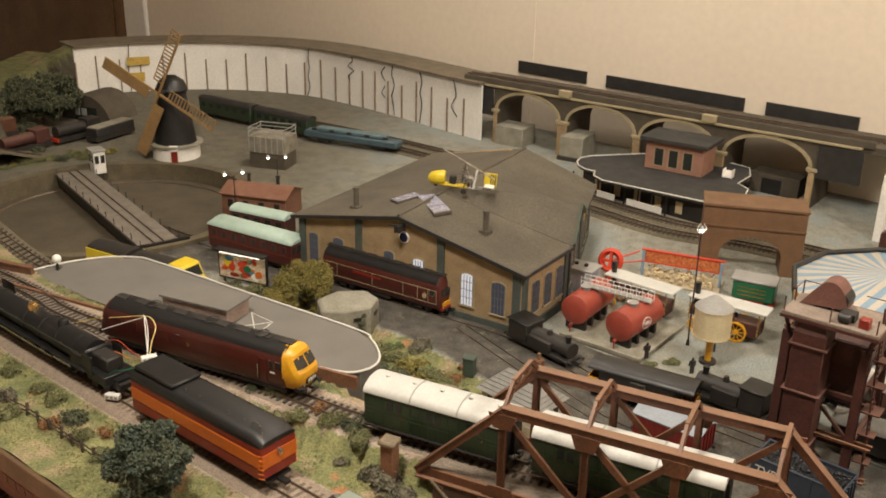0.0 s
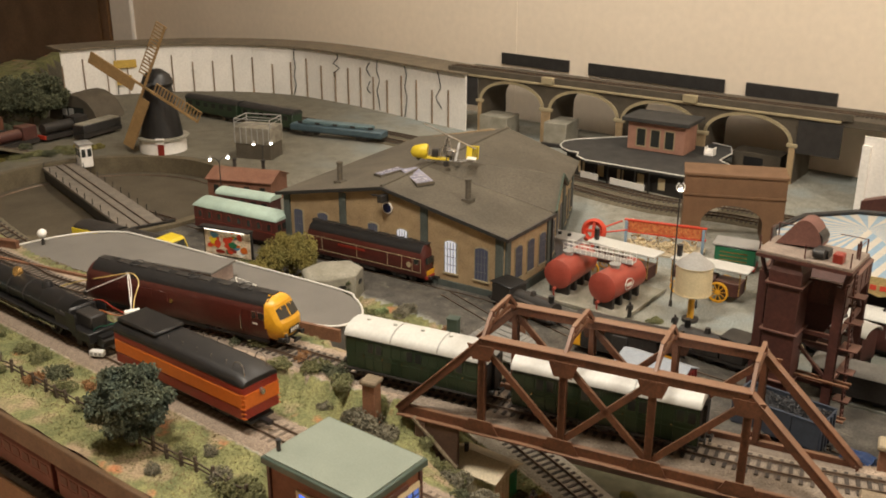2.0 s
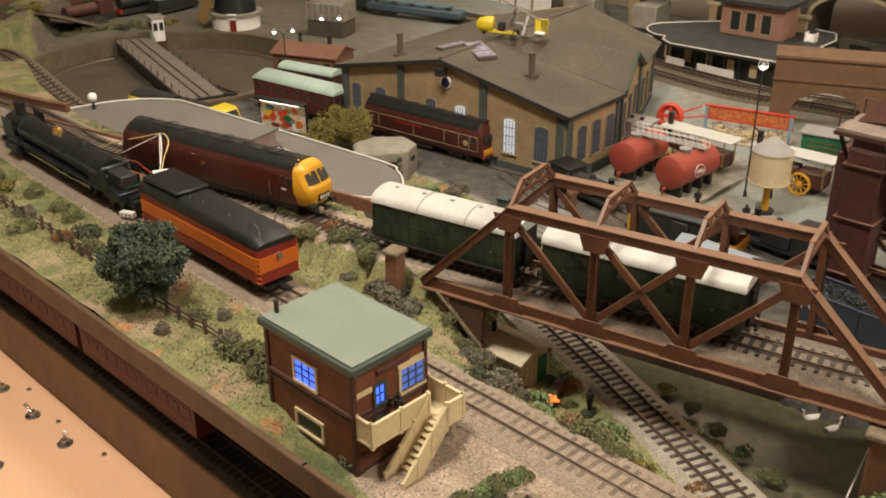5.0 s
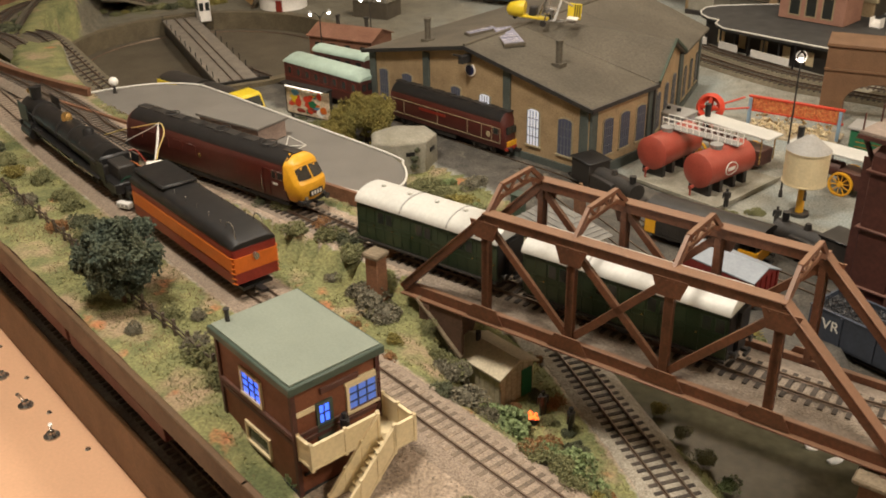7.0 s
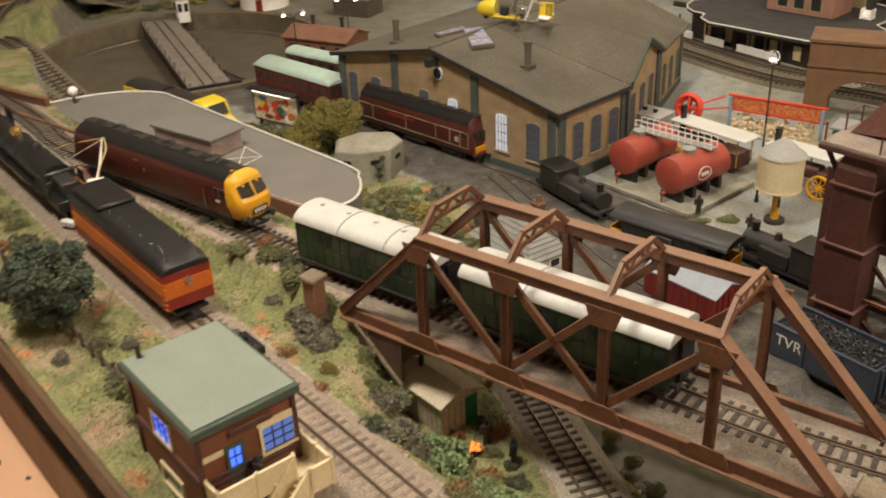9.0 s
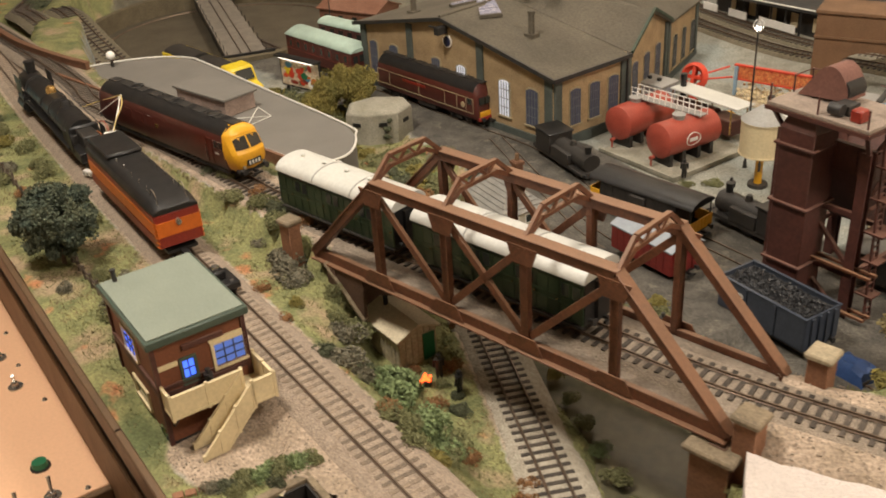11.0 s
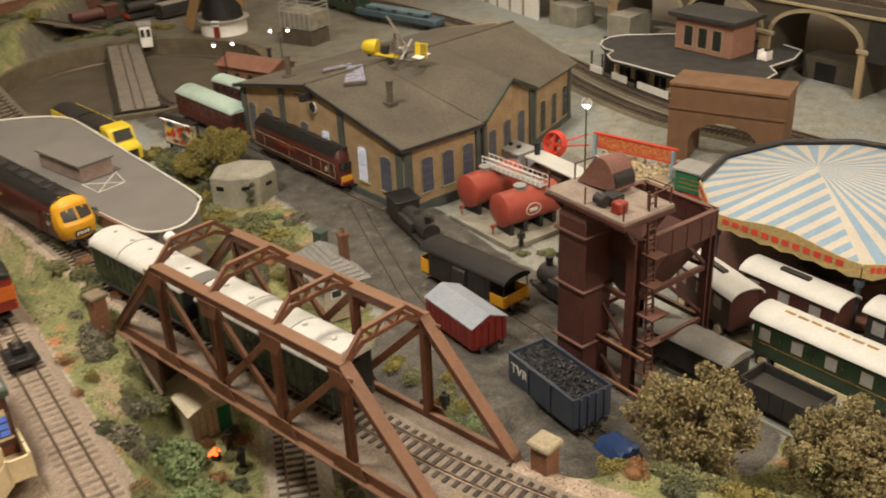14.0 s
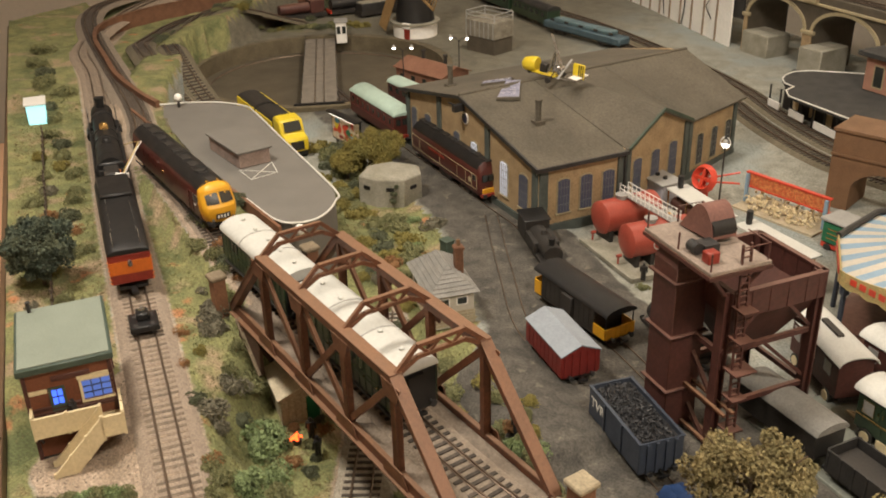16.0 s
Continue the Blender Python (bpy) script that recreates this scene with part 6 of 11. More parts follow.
    boarded("railing", (ox2, y0, zf - 0.0010), (ox2, y1, zf - 0.0010), 0.0180, 2)
    boarded("railing", (ox2 - 0.001, y1, zf - 0.0010), (hx + 0.001, y1, zf - 0.0010), 0.0180, 3)
    yb, zb = -0.0225, -0.0070
    for x in (fx + 0.0012, ox2):
        boarded("stair_string", (x, y0 - 0.0005, zf - 0.0030), (x, yb, zb - 0.0030), 0.0195, 4)
    for i in range(12):
        q = (i + 0.5) / 12
        y, z = y0 + (yb - y0) * q, zf + (zb - zf) * q
        part("stair_tread", box(B(), fx + 0.0018, ox2 - 0.0006, y - 0.0021, y + 0.0021, z - 0.0010, z), M_cream, b)
    for y in (-hy + 0.004, 0.004):
        bm = B()
        bar(bm, (hx + 0.001, y, 0.020), (hx + 0.015, y, 0.0342), 0.0016, 0.0016)
        part("bracket", bm, M_black, b)
    fig = figure(at @ pose(hx + 0.0085, -0.0005, 0.0360), 0.0235, M_sooty, "dark clothed model railwayman on the balcony")
    return b


def figure(at, h, m, label):
    """A plain small standing model figure in one mesh."""
    bm = B()
    for s in (-1, 1):
        rod(bm, (s * h * 0.07, 0, 0), (s * h * 0.06, 0, h * 0.48), h * 0.06, h * 0.075, n=7)
        rod(bm, (s * h * 0.16, 0.0, h * 0.80), (s * h * 0.18, h * 0.05, h * 0.47), h * 0.05, h * 0.04, n=6)
    rod(bm, (0, 0, h * 0.45), (0, 0, h * 0.83), h * 0.125, h * 0.14, n=9)
    rod(bm, (0, 0, h * 0.83), (0, 0, h * 0.88), h * 0.06, h * 0.05, n=7)
    bmesh.ops.create_icosphere(bm, subdivisions=1, radius=h * 0.075, matrix=Matrix.Translation((0, 0, h * 0.93)))
    rod(bm, (0, 0, h * 0.96), (0, 0, h * 1.0), h * 0.085, h * 0.07, n=8)
    ob = part("model_figure", bm, m, None, "", at=at)
    return tagged(ob, label, "figurine", "model figures")


signal_box()


# ---- engine shed ----
SHED = along((-0.205, 1.447), (0.130, 1.243))
M_slatedark = mat("dull_window_bars", (0.17, 0.175, 0.175), 0.55)


M_glowwhitewin = glow("white_lit_shed_glass", (0.75, 0.78, 0.9), 0.28)


def arched_window(parent, m, w, h, lit=True):
    """An arched barred window in the local x-z plane, facing -y."""
    n = 7
    def arch(ww, hh, y):
        pts = [(-ww / 2, y, 0), (ww / 2, y, 0), (ww / 2, y, hh - ww * 0.22)]
        for i in range(1, n):
            a = math.pi * i / n
            pts.append((ww / 2 * math.cos(a), y, hh - ww * 0.22 + ww * 0.22 * math.sin(a)))
        return pts + [(-ww / 2, y, hh - ww * 0.22)]
    bm = B()
    loft(bm, [[m @ Vector(p) for p in arch(w + 0.004, h + 0.002, y)] for y in (0.0005, -0.0008)])
    f = part("window", bm, M_sandstone, parent, "arched window with pale stone surround")
    bm = B()
    loft(bm, [[m @ Vector(p) for p in arch(w, h, y)] for y in (-0.0006, -0.0013)])
    part("pane", bm, M_glowwhitewin if lit == "white" else M_glowshed if lit else M_glassdk, f, "faintly lit glass")
    bm = B()
    for i in range(5):
        x = -w / 2 + w * i / 4
        bar(bm, m @ Vector((x, -0.0016, 0)), m @ Vector((x, -0.0016, h - w * 0.1)), 0.0007, 0.0007, up=m.to_3x3() @ Vector((0, 1, 0)))
    for k in range(1, 4):
        bar(bm, m @ Vector((-w / 2, -0.0016, h * k / 4)), m @ Vector((w / 2, -0.0016, h * k / 4)), 0.0005, 0.0006)
    part("window_grille", bm, M_slatedark, f)
    bm = B()
    bar(bm, m @ Vector((-w / 2 - 0.003, -0.0012, -0.0012)), m @ Vector((w / 2 + 0.003, -0.0012, -0.0012)), 0.003, 0.002)
    part("sill", bm, M_sandstone, f)


M_glowshed = glow("shed_window_glass", (0.055, 0.058, 0.085), 0.25)


def engine_shed():
    s = thing("engine_shed", SHED, "ochre stone engine shed with slate-green pilasters and sooty pitched roof", "engine shed")
    W, ev, rz, D = 0.392, 0.097, 0.137, 0.43
    inv = SHED.inverted()
    P2 = inv @ Vector((0.200, 1.352, 0))
    P3 = inv @ Vector((0.262, 1.640, 0))
    P1 = Vector((W, 0, 0))
    P0 = Vector((0, 0, 0))
    P4 = Vector((-0.02, P3.y, 0))

    def wall(a, b, top, name="wall"):
        """top: list of (fraction, height) along the wall."""
        a, b = Vector(a), Vector(b)
        d = (b - a).normalized()
        n = Vector((-d.y, d.x, 0)) * 0.005
        bm = B()
        pts = [a + Vector((0, 0, 0.0))] + [b] + [a.lerp(b, f) + Vector((0, 0, z)) for f, z in reversed(top)]
        loft(bm, [pts, [p + n for p in pts]])
        return part(name, bm, M_stonewall, s, bevel=0.0004)
    front = wall(P0, P1, [(0, ev), (0.495, rz - 0.003), (1, ev)])
    side1 = wall(P1, P2, [(0, ev), (1, ev)])
    g = (P3 - P2).length
    side2 = wall(P2, P3, [(0, ev), (0.27, 0.126), (0.53, ev), (1, ev)])
    wall(P3, P4, [(0, ev), (0.5, rz - 0.003), (1, ev)])
    wall(P4, P0, [(0, ev), (1, ev)])

    def onwall(a, b, dist, z):
        a, b = Vector(a), Vector(b)
        d = (b - a).normalized()
        p = a + d * dist
        return pose(p.x, p.y, z, 0, 0, math.degrees(math.atan2(d.y, d.x)))
    for x, w, z0, h in ((0.030, 0.016, 0.026, 0.047), (0.078, 0.018, 0.030, 0.045), (0.172, 0.016, 0.030, 0.046), (0.224, 0.018, 0.030, 0.046), (0.306, 0.019, 0.027, 0.047), (0.356, 0.020, 0.026, 0.047)):
        arched_window(front, onwall(P0, P1, x, z0), w, h, "white" if x in (0.224, 0.306) else True)
    for k in range(3):
        arched_window(side1, onwall(P1, P2, 0.036 + k * 0.034, 0.027), 0.017, 0.046)
    for k in range(3):
        arched_window(side2, onwall(P2, P3, 0.028 + k * 0.044, 0.025), 0.018, 0.050)
    for k in range(3):
        arched_window(side2, onwall(P2, P3, 0.190 + k * 0.040, 0.020), 0.014, 0.046, False)

    def pil(a, b, dist, top, w=0.012):
        m = onwall(a, b, dist, 0)
        bm = box(B(), -w / 2, w / 2, -0.0028, 0.001, 0.0, top, m=m)
        part("pilaster", bm, M_pilaster, s, "slate-green painted pilaster", bevel=0.0005)
    for x, t in ((0.008, ev), (0.117, ev + 0.018), (0.262, ev + 0.022), (W - 0.008, ev)):
        pil(P0, P1, x, t - 0.002)
    L1 = (P2 - P1).length
    for x in (0.006, L1 - 0.006):
        pil(P1, P2, x, ev - 0.001)
    for x in (0.006, 0.148, 0.160, g - 0.008):
        pil(P2, P3, x, ev - 0.001, 0.009)
    for a, b in ((P0, P1), (P1, P2), (P2, P3)):
        d = (b - a).normalized()
        n = Vector((d.y, -d.x, 0))
        bm = B()
        bar(bm, a + n * 0.0012 + Vector((0, 0, 0.007)), b + n * 0.0012 + Vector((0, 0, 0.007)), 0.003, 0.014)
        part("plinth", bm, M_pilaster, s, "slate-green plinth band")
    # roof: two pitches, following the bent side wall, with a cross gable
    o = 0.008
    rf, rb = Vector((W * 0.495, -o, rz)), Vector((W * 0.42, P3.y + o, rz))
    e = 0.004
    def slab(name, pts, t=0.0035):
        bm = B()
        pts = [Vector(p) for p in pts]
        loft(bm, [[p - Vector((0, 0, t)) for p in pts], pts])
        return part(name, bm, M_shedroof, s, "sooty brown felted roof slope", bevel=0.0006)
    slab("roof_slope", [(-o, -o, ev - 0.001), rf, rb, (P4.x - o, P3.y + o, ev - 0.001)])
    m0 = rf.lerp(rb, 0.30)
    slab("roof_slope", [rf, (W + o, -o, ev - 0.001), (P2.x + o, P2.y - 0.002, ev - 0.001), m0])
    gm = P2.lerp(P3, 0.27)
    ge = P2.lerp(P3, 0.53)
    slab("roof_slope", [m0, (P2.x + o, P2.y, ev - 0.001), (gm.x + o, gm.y, 0.131), rf.lerp(rb, 0.42)])
    slab("roof_slope", [rf.lerp(rb, 0.42), (gm.x + o, gm.y, 0.131), (ge.x + o, ge.y, ev - 0.001), rf.lerp(rb, 0.60)])
    slab("roof_slope", [rf.lerp(rb, 0.60), (ge.x + o, ge.y, ev - 0.001), (P3.x + o, P3.y + o, ev - 0.001), rb])
    bm = B()
    wire(bm, [rf + Vector((0, 0, 0.0005)), rb + Vector((0, 0, 0.0005))], 0.0022, n=8)
    part("ridge", bm, M_shedroof, s)
    bm = B()
    bar(bm, (P2.x + o, P2.y, ev + 0.001), (gm.x + o, gm.y, 0.1325), 0.003, 0.004)
    bar(bm, (gm.x + o, gm.y, 0.1325), (ge.x + o, ge.y, ev + 0.001), 0.003, 0.004)
    part("barge_board", bm, mat("moss_green_board", (0.06, 0.085, 0.06), 0.7), s, "mossy green barge boards")
    bm = B()
    for a, b in (((-o, -o, ev - 0.003), rf - Vector((0, 0, 0.003))), (rf - Vector((0, 0, 0.003)), (W + o, -o, ev - 0.003)), ((W + o, -o, ev - 0.003), (P2.x + o, P2.y, ev - 0.003))):
        bar(bm, a, b, 0.003, 0.005)
    part("eaves_board", bm, M_iron, s, "dark eaves board")
    bm = B()
    wire(bm, [(P2.x + 0.004, P2.y - 0.003, 0.0), (P2.x + 0.004, P2.y - 0.003, ev)], 0.0015)
    part("downpipe", bm, M_iron, s)

    def on_roof(x, y):
        t = x / (W * 0.495) if x < W * 0.495 else (W + o - x) / (W + o - W * 0.495)
        return ev + (rz - ev) * max(0.0, min(1.0, t))
    for x, y in ((0.085, 0.035), (0.300, 0.055)):
        z = on_roof(x, y)
        bm = B()
        rod(bm, (x, y, z - 0.006), (x, y, z + 0.030), 0.0042, n=12)
        box(bm, x - 0.007, x + 0.007, y - 0.007, y + 0.007, z - 0.004, z + 0.004)
        rod(bm, (x, y, z + 0.030), (x, y, z + 0.033), 0.0052, n=12)
        part("smoke_vent", bm, M_shedroof, s, "sooty smoke vent pipe")
    M_sky = mat("pale_lavender_rooflight", (0.34, 0.34, 0.44), 0.25, var=0.25, scale=120)
    for k, corner in enumerate((((-0.062, 1.441), (-0.029, 1.469), (-0.019, 1.440), (-0.050, 1.416)), ((-0.023, 1.440), (0.002, 1.436), (0.029, 1.380), (0.006, 1.360)))):
        q = [inv @ Vector((x, y, 0)) for x, y in corner]
        q = [Vector((a.x, a.y, on_roof(a.x, a.y) + 0.0045)) for a in q]
        bm = B()
        mid = sum(q, Vector()) / 4
        loft(bm, [[mid + (a - mid) * 1.08 - Vector((0, 0, 0.004)) for a in q], [mid + (a - mid) * 1.08 for a in q]])
        sk = part("rooflight", bm, M_shedroof, s)
        for i in range(3):
            f0, f1 = i / 3 + 0.012, (i + 1) / 3 - 0.012
            quad = [q[0].lerp(q[3], f0), q[1].lerp(q[2], f0), q[1].lerp(q[2], f1), q[0].lerp(q[3], f1)]
            bm = B()
            loft(bm, [quad, [a + Vector((0, 0, 0.0008)) for a in quad]])
            part("pane", bm, M_sky, sk, "pale lavender rooflight pane")
    bm = B()
    m = onwall(P0, P1, 0.199, 0.104)
    rod(bm, m @ Vector((0, 0.001, 0)), m @ Vector((0, -0.0022, 0)), 0.0085, n=20)
    ck = part("clock", bm, M_white, s, "round clock with dark face")
    bm = B()
    rod(bm, m @ Vector((0, -0.002, 0)), m @ Vector((0, -0.0028, 0)), 0.0070, n=20)
    part("dial", bm, mat("dark_blue_dial", (0.02, 0.025, 0.09), 0.3), ck)
    bm = B()
    for pts in ([(0, 0, 0.018), (0, -0.018, 0.022)], [(0, -0.018, 0.022), (-0.014, -0.02, 0.022)]):
        bar(bm, m @ Vector(pts[0]), m @ Vector(pts[1]), 0.0018, 0.0018)
    box(bm, -0.004, 0.004, -0.020, -0.004, 0.012, 0.022, m=m)
    part("hoist", bm, M_iron, s, "dark iron lamp bracket below the gable")
    return s


engine_shed()


# ---- helicopter-like autogyro on the roof ----
def autogyro():
    at = SHED @ pose(0.205, 0.135, 0.1415, 0, 4, 24) @ Matrix.Diagonal((1.05, 1.05, 1.05, 1))
    g = thing("autogyro", at, "yellow and silver model autogyro standing on the shed roof", "aircraft")
    bm = B()
    rings = []
    for x, r, z in ((-0.047, 0.003, 0.012), (-0.043, 0.0085, 0.0125), (-0.034, 0.0105, 0.0135), (-0.026, 0.0110, 0.0145), (-0.0225, 0.0100, 0.0150)):
        rings.append([(x, r * 0.85 * math.cos(2 * math.pi * i / 12), z + r * math.sin(2 * math.pi * i / 12)) for i in range(12)])
    part("cockpit", loft(bm, rings, smooth=True), M_lemon, g, "yellow nose fairing")
    part("floor_pan", box(B(), -0.030, 0.010, -0.0055, 0.0055, 0.0040, 0.0075, bevel=0.0010), M_lemon, g, "yellow floor pan")
    part("seat", box(B(), -0.016, -0.006, -0.0050, 0.0050, 0.0076, 0.0200, bevel=0.0012), M_sooty, g)
    bm = B()
    for yy in (-0.004, 0.004):
        rod(bm, (-0.028, yy, 0.0035), (0.046, yy, 0.0060), 0.0009, n=6)
        rod(bm, (-0.004, yy, 0.0060), (0.004, yy * 0.4, 0.0380), 0.0009, n=6)
        rod(bm, (0.016, yy, 0.0060), (0.006, yy * 0.4, 0.0380), 0.0008, n=6)
        rod(bm, (-0.020, yy, 0.0060), (0.002, yy * 0.6, 0.0260), 0.0006, n=6)
    part("frame", bm, M_steel, g, "silver tube frame")
    bm = B()
    bar(bm, (0.0210, -0.016, 0.008), (0.0210, 0.016, 0.028), 0.0006, 0.0030, up=(1, 0, 0))
    part("propeller", bm, M_tin, g)
    part("tail_fin", box(B(), 0.034, 0.052, -0.001, 0.001, 0.010, 0.030, bevel=0.0006), M_lemon, g, "yellow tail fin")
    for k in range(3):
        part("fin_stripe", box(B(), 0.043 + 0.003 * k, 0.0445 + 0.003 * k, -0.0013, 0.0013, 0.012, 0.029), M_black, g)
    part("tail_plane", box(B(), 0.036, 0.050, -0.015, 0.015, 0.012, 0.0135, bevel=0.0004), M_white, g)
    bm = B()
    rod(bm, (0.002, 0, 0.012), (0.006, 0, 0.040), 0.0012, n=8)
    rod(bm, (0.012, 0, 0.012), (0.006, 0, 0.040), 0.0010, n=8)
    part("mast", bm, M_steel, g)
    bm = B()
    a = radians(-52)
    bar(bm, (0.006 - 0.075 * math.cos(a), -0.075 * math.sin(a), 0.041), (0.006 + 0.075 * math.cos(a), 0.075 * math.sin(a), 0.041), 0.0035, 0.0008)
    part("rotor_blade", bm, M_steel, g, "thin pale rotor blade")
    bm = B()
    box(bm, 0.005, 0.019, -0.0055, 0.0055, 0.0120, 0.0210, bevel=0.0012)
    for yy in (-0.0075, 0.0075):
        rod(bm, (0.012, yy * 0.6, 0.0170), (0.012, yy, 0.0170), 0.0034, n=10)
    rod(bm, (0.005, 0, 0.018), (0.021, 0, 0.018), 0.0016, n=8)
    part("engine", bm, M_steel, g)
    for s in (-1, 1):
        bm = B()
        rod(bm, (0.006, 0, 0.012), (0.008, s * 0.018, 0.003), 0.0008, n=6)
        rod(bm, (0.008, s * 0.018, 0.004), (0.008, s * 0.021, 0.004), 0.004, n=14)
        part("wheel", bm, M_sooty, g)
    bm = B()
    rod(bm, (-0.035, -0.0012, 0.003), (-0.035, 0.0012, 0.003), 0.003, n=12)
    rod(bm, (-0.035, 0, 0.003), (-0.032, 0, 0.008), 0.0008, n=6)
    part("nose_wheel", bm, M_sooty, g)


autogyro()


# ---- pillbox and lodge ----
def pillbox():
    p = thing("pillbox", pose(-0.108, 1.256, 0.0, 0, 0, 20), "weathered concrete pillbox with small gun slits", "pillbox")
    h = 0.040
    ring = [(-0.040, -0.022), (-0.012, -0.034), (0.028, -0.030), (0.046, -0.002), (0.036, 0.028), (-0.006, 0.036), (-0.038, 0.016)]
    bm = B()
    loft(bm, [[(x, y, -0.004) for x, y in ring], [(x * 0.985, y * 0.985, h) for x, y in ring], [(x * 0.85, y * 0.85, h + 0.0035) for x, y in ring]])
    part("body", bm, M_concrete, p, bevel=0.0012)
    for a, b in zip(ring, ring[1:] + ring[:1]):
        mx, my = (a[0] + b[0]) / 2, (a[1] + b[1]) / 2
        if my > 0.01:
            continue
        ang = math.degrees(math.atan2(b[1] - a[1], b[0] - a[0]))
        part("gun_slit", box(B(), -0.0055, 0.0055, -0.0007, 0.003, -0.0025, 0.0025, m=pose(mx, my, 0.0265, 0, 0, ang)), M_black, p, "dark gun slit")


pillbox()


def lodge():
    at = along((0.070, 1.034), (0.140, 0.972))
    b = thing("crossing_lodge", at @ pose(0.046, 0.026, 0.0), "small lodge with hipped grey slate roof and brick chimney", "lodge")
    L2, W2, h = 0.040, 0.0235, 0.042
    w = part("wall", box(B(), -L2, L2, -W2, W2, 0, h, bevel=0.0004), M_tentcream, b)
    for k in range(5):
        bm = box(B(), -L2 - 0.0008, L2 + 0.0008, -W2 - 0.0008, W2 + 0.0008, 0.003 + k * 0.0035, 0.0055 + k * 0.0035)
        part("lap_board", bm, M_asbestos, w, "cream lapped board")
    for k in (-1, 0, 1):
        window(w, k * 0.024, -W2 - 0.0003, 0.0320, 0.014, 0.010, -1, M_white)
    for y in (-0.010, 0.010):
        bm = box(B(), L2 + 0.0001, L2 + 0.0007, y - 0.0065, y + 0.0065, 0.0270, 0.0370)
        part("window", bm, M_white, w)
        part("pane", box(B(), L2 + 0.0004, L2 + 0.0010, y - 0.0052, y + 0.0052, 0.0282, 0.0358), M_glassdk, w)
    o = 0.0055
    e = [(-L2 - o, -W2 - o, h), (L2 + o, -W2 - o, h), (L2 + o, W2 + o, h), (-L2 - o, W2 + o, h)]
    r0, r1 = (-L2 + 0.020, 0, h + 0.024), (L2 - 0.020, 0, h + 0.024)
    bm = B()
    v = [bm.verts.new(q) for q in e] + [bm.verts.new(r0), bm.verts.new(r1)]
    for f in ((0, 1, 5, 4), (1, 2, 5), (2, 3, 4, 5), (3, 0, 4), (3, 2, 1, 0)):
        bm.faces.new([v[i] for i in f])
    roof = part("roof", bm, M_slate, b, "hipped grey slate roof")
    for k in range(1, 7):
        bm = B()
        t = k / 7
        q = [Vector(a).lerp(Vector(c), t) for a, c in zip(e, (r0, r1, r1, r0))]
        for a, c in zip(q, q[1:] + q[:1]):
            bar(bm, a + Vector((0, 0, 0.0002)), c + Vector((0, 0, 0.0002)), 0.0010, 0.0008)
        part("slate_course", bm, M_slate, roof)
    part("chimney", box(B(), 0.004, 0.013, 0.012, 0.021, h, h + 0.040, bevel=0.0005), M_brick, b, "brick chimney stack")
    part("chimney_cap", box(B(), 0.003, 0.014, 0.011, 0.022, h + 0.036, h + 0.039), M_brick, b)
    bm = B()
    rod(bm, (0.0085, 0.0165, h + 0.040), (0.0085, 0.0165, h + 0.047), 0.0026, 0.002, n=10)
    part("chimney_pot", bm, M_brownarch, b)


lodge()


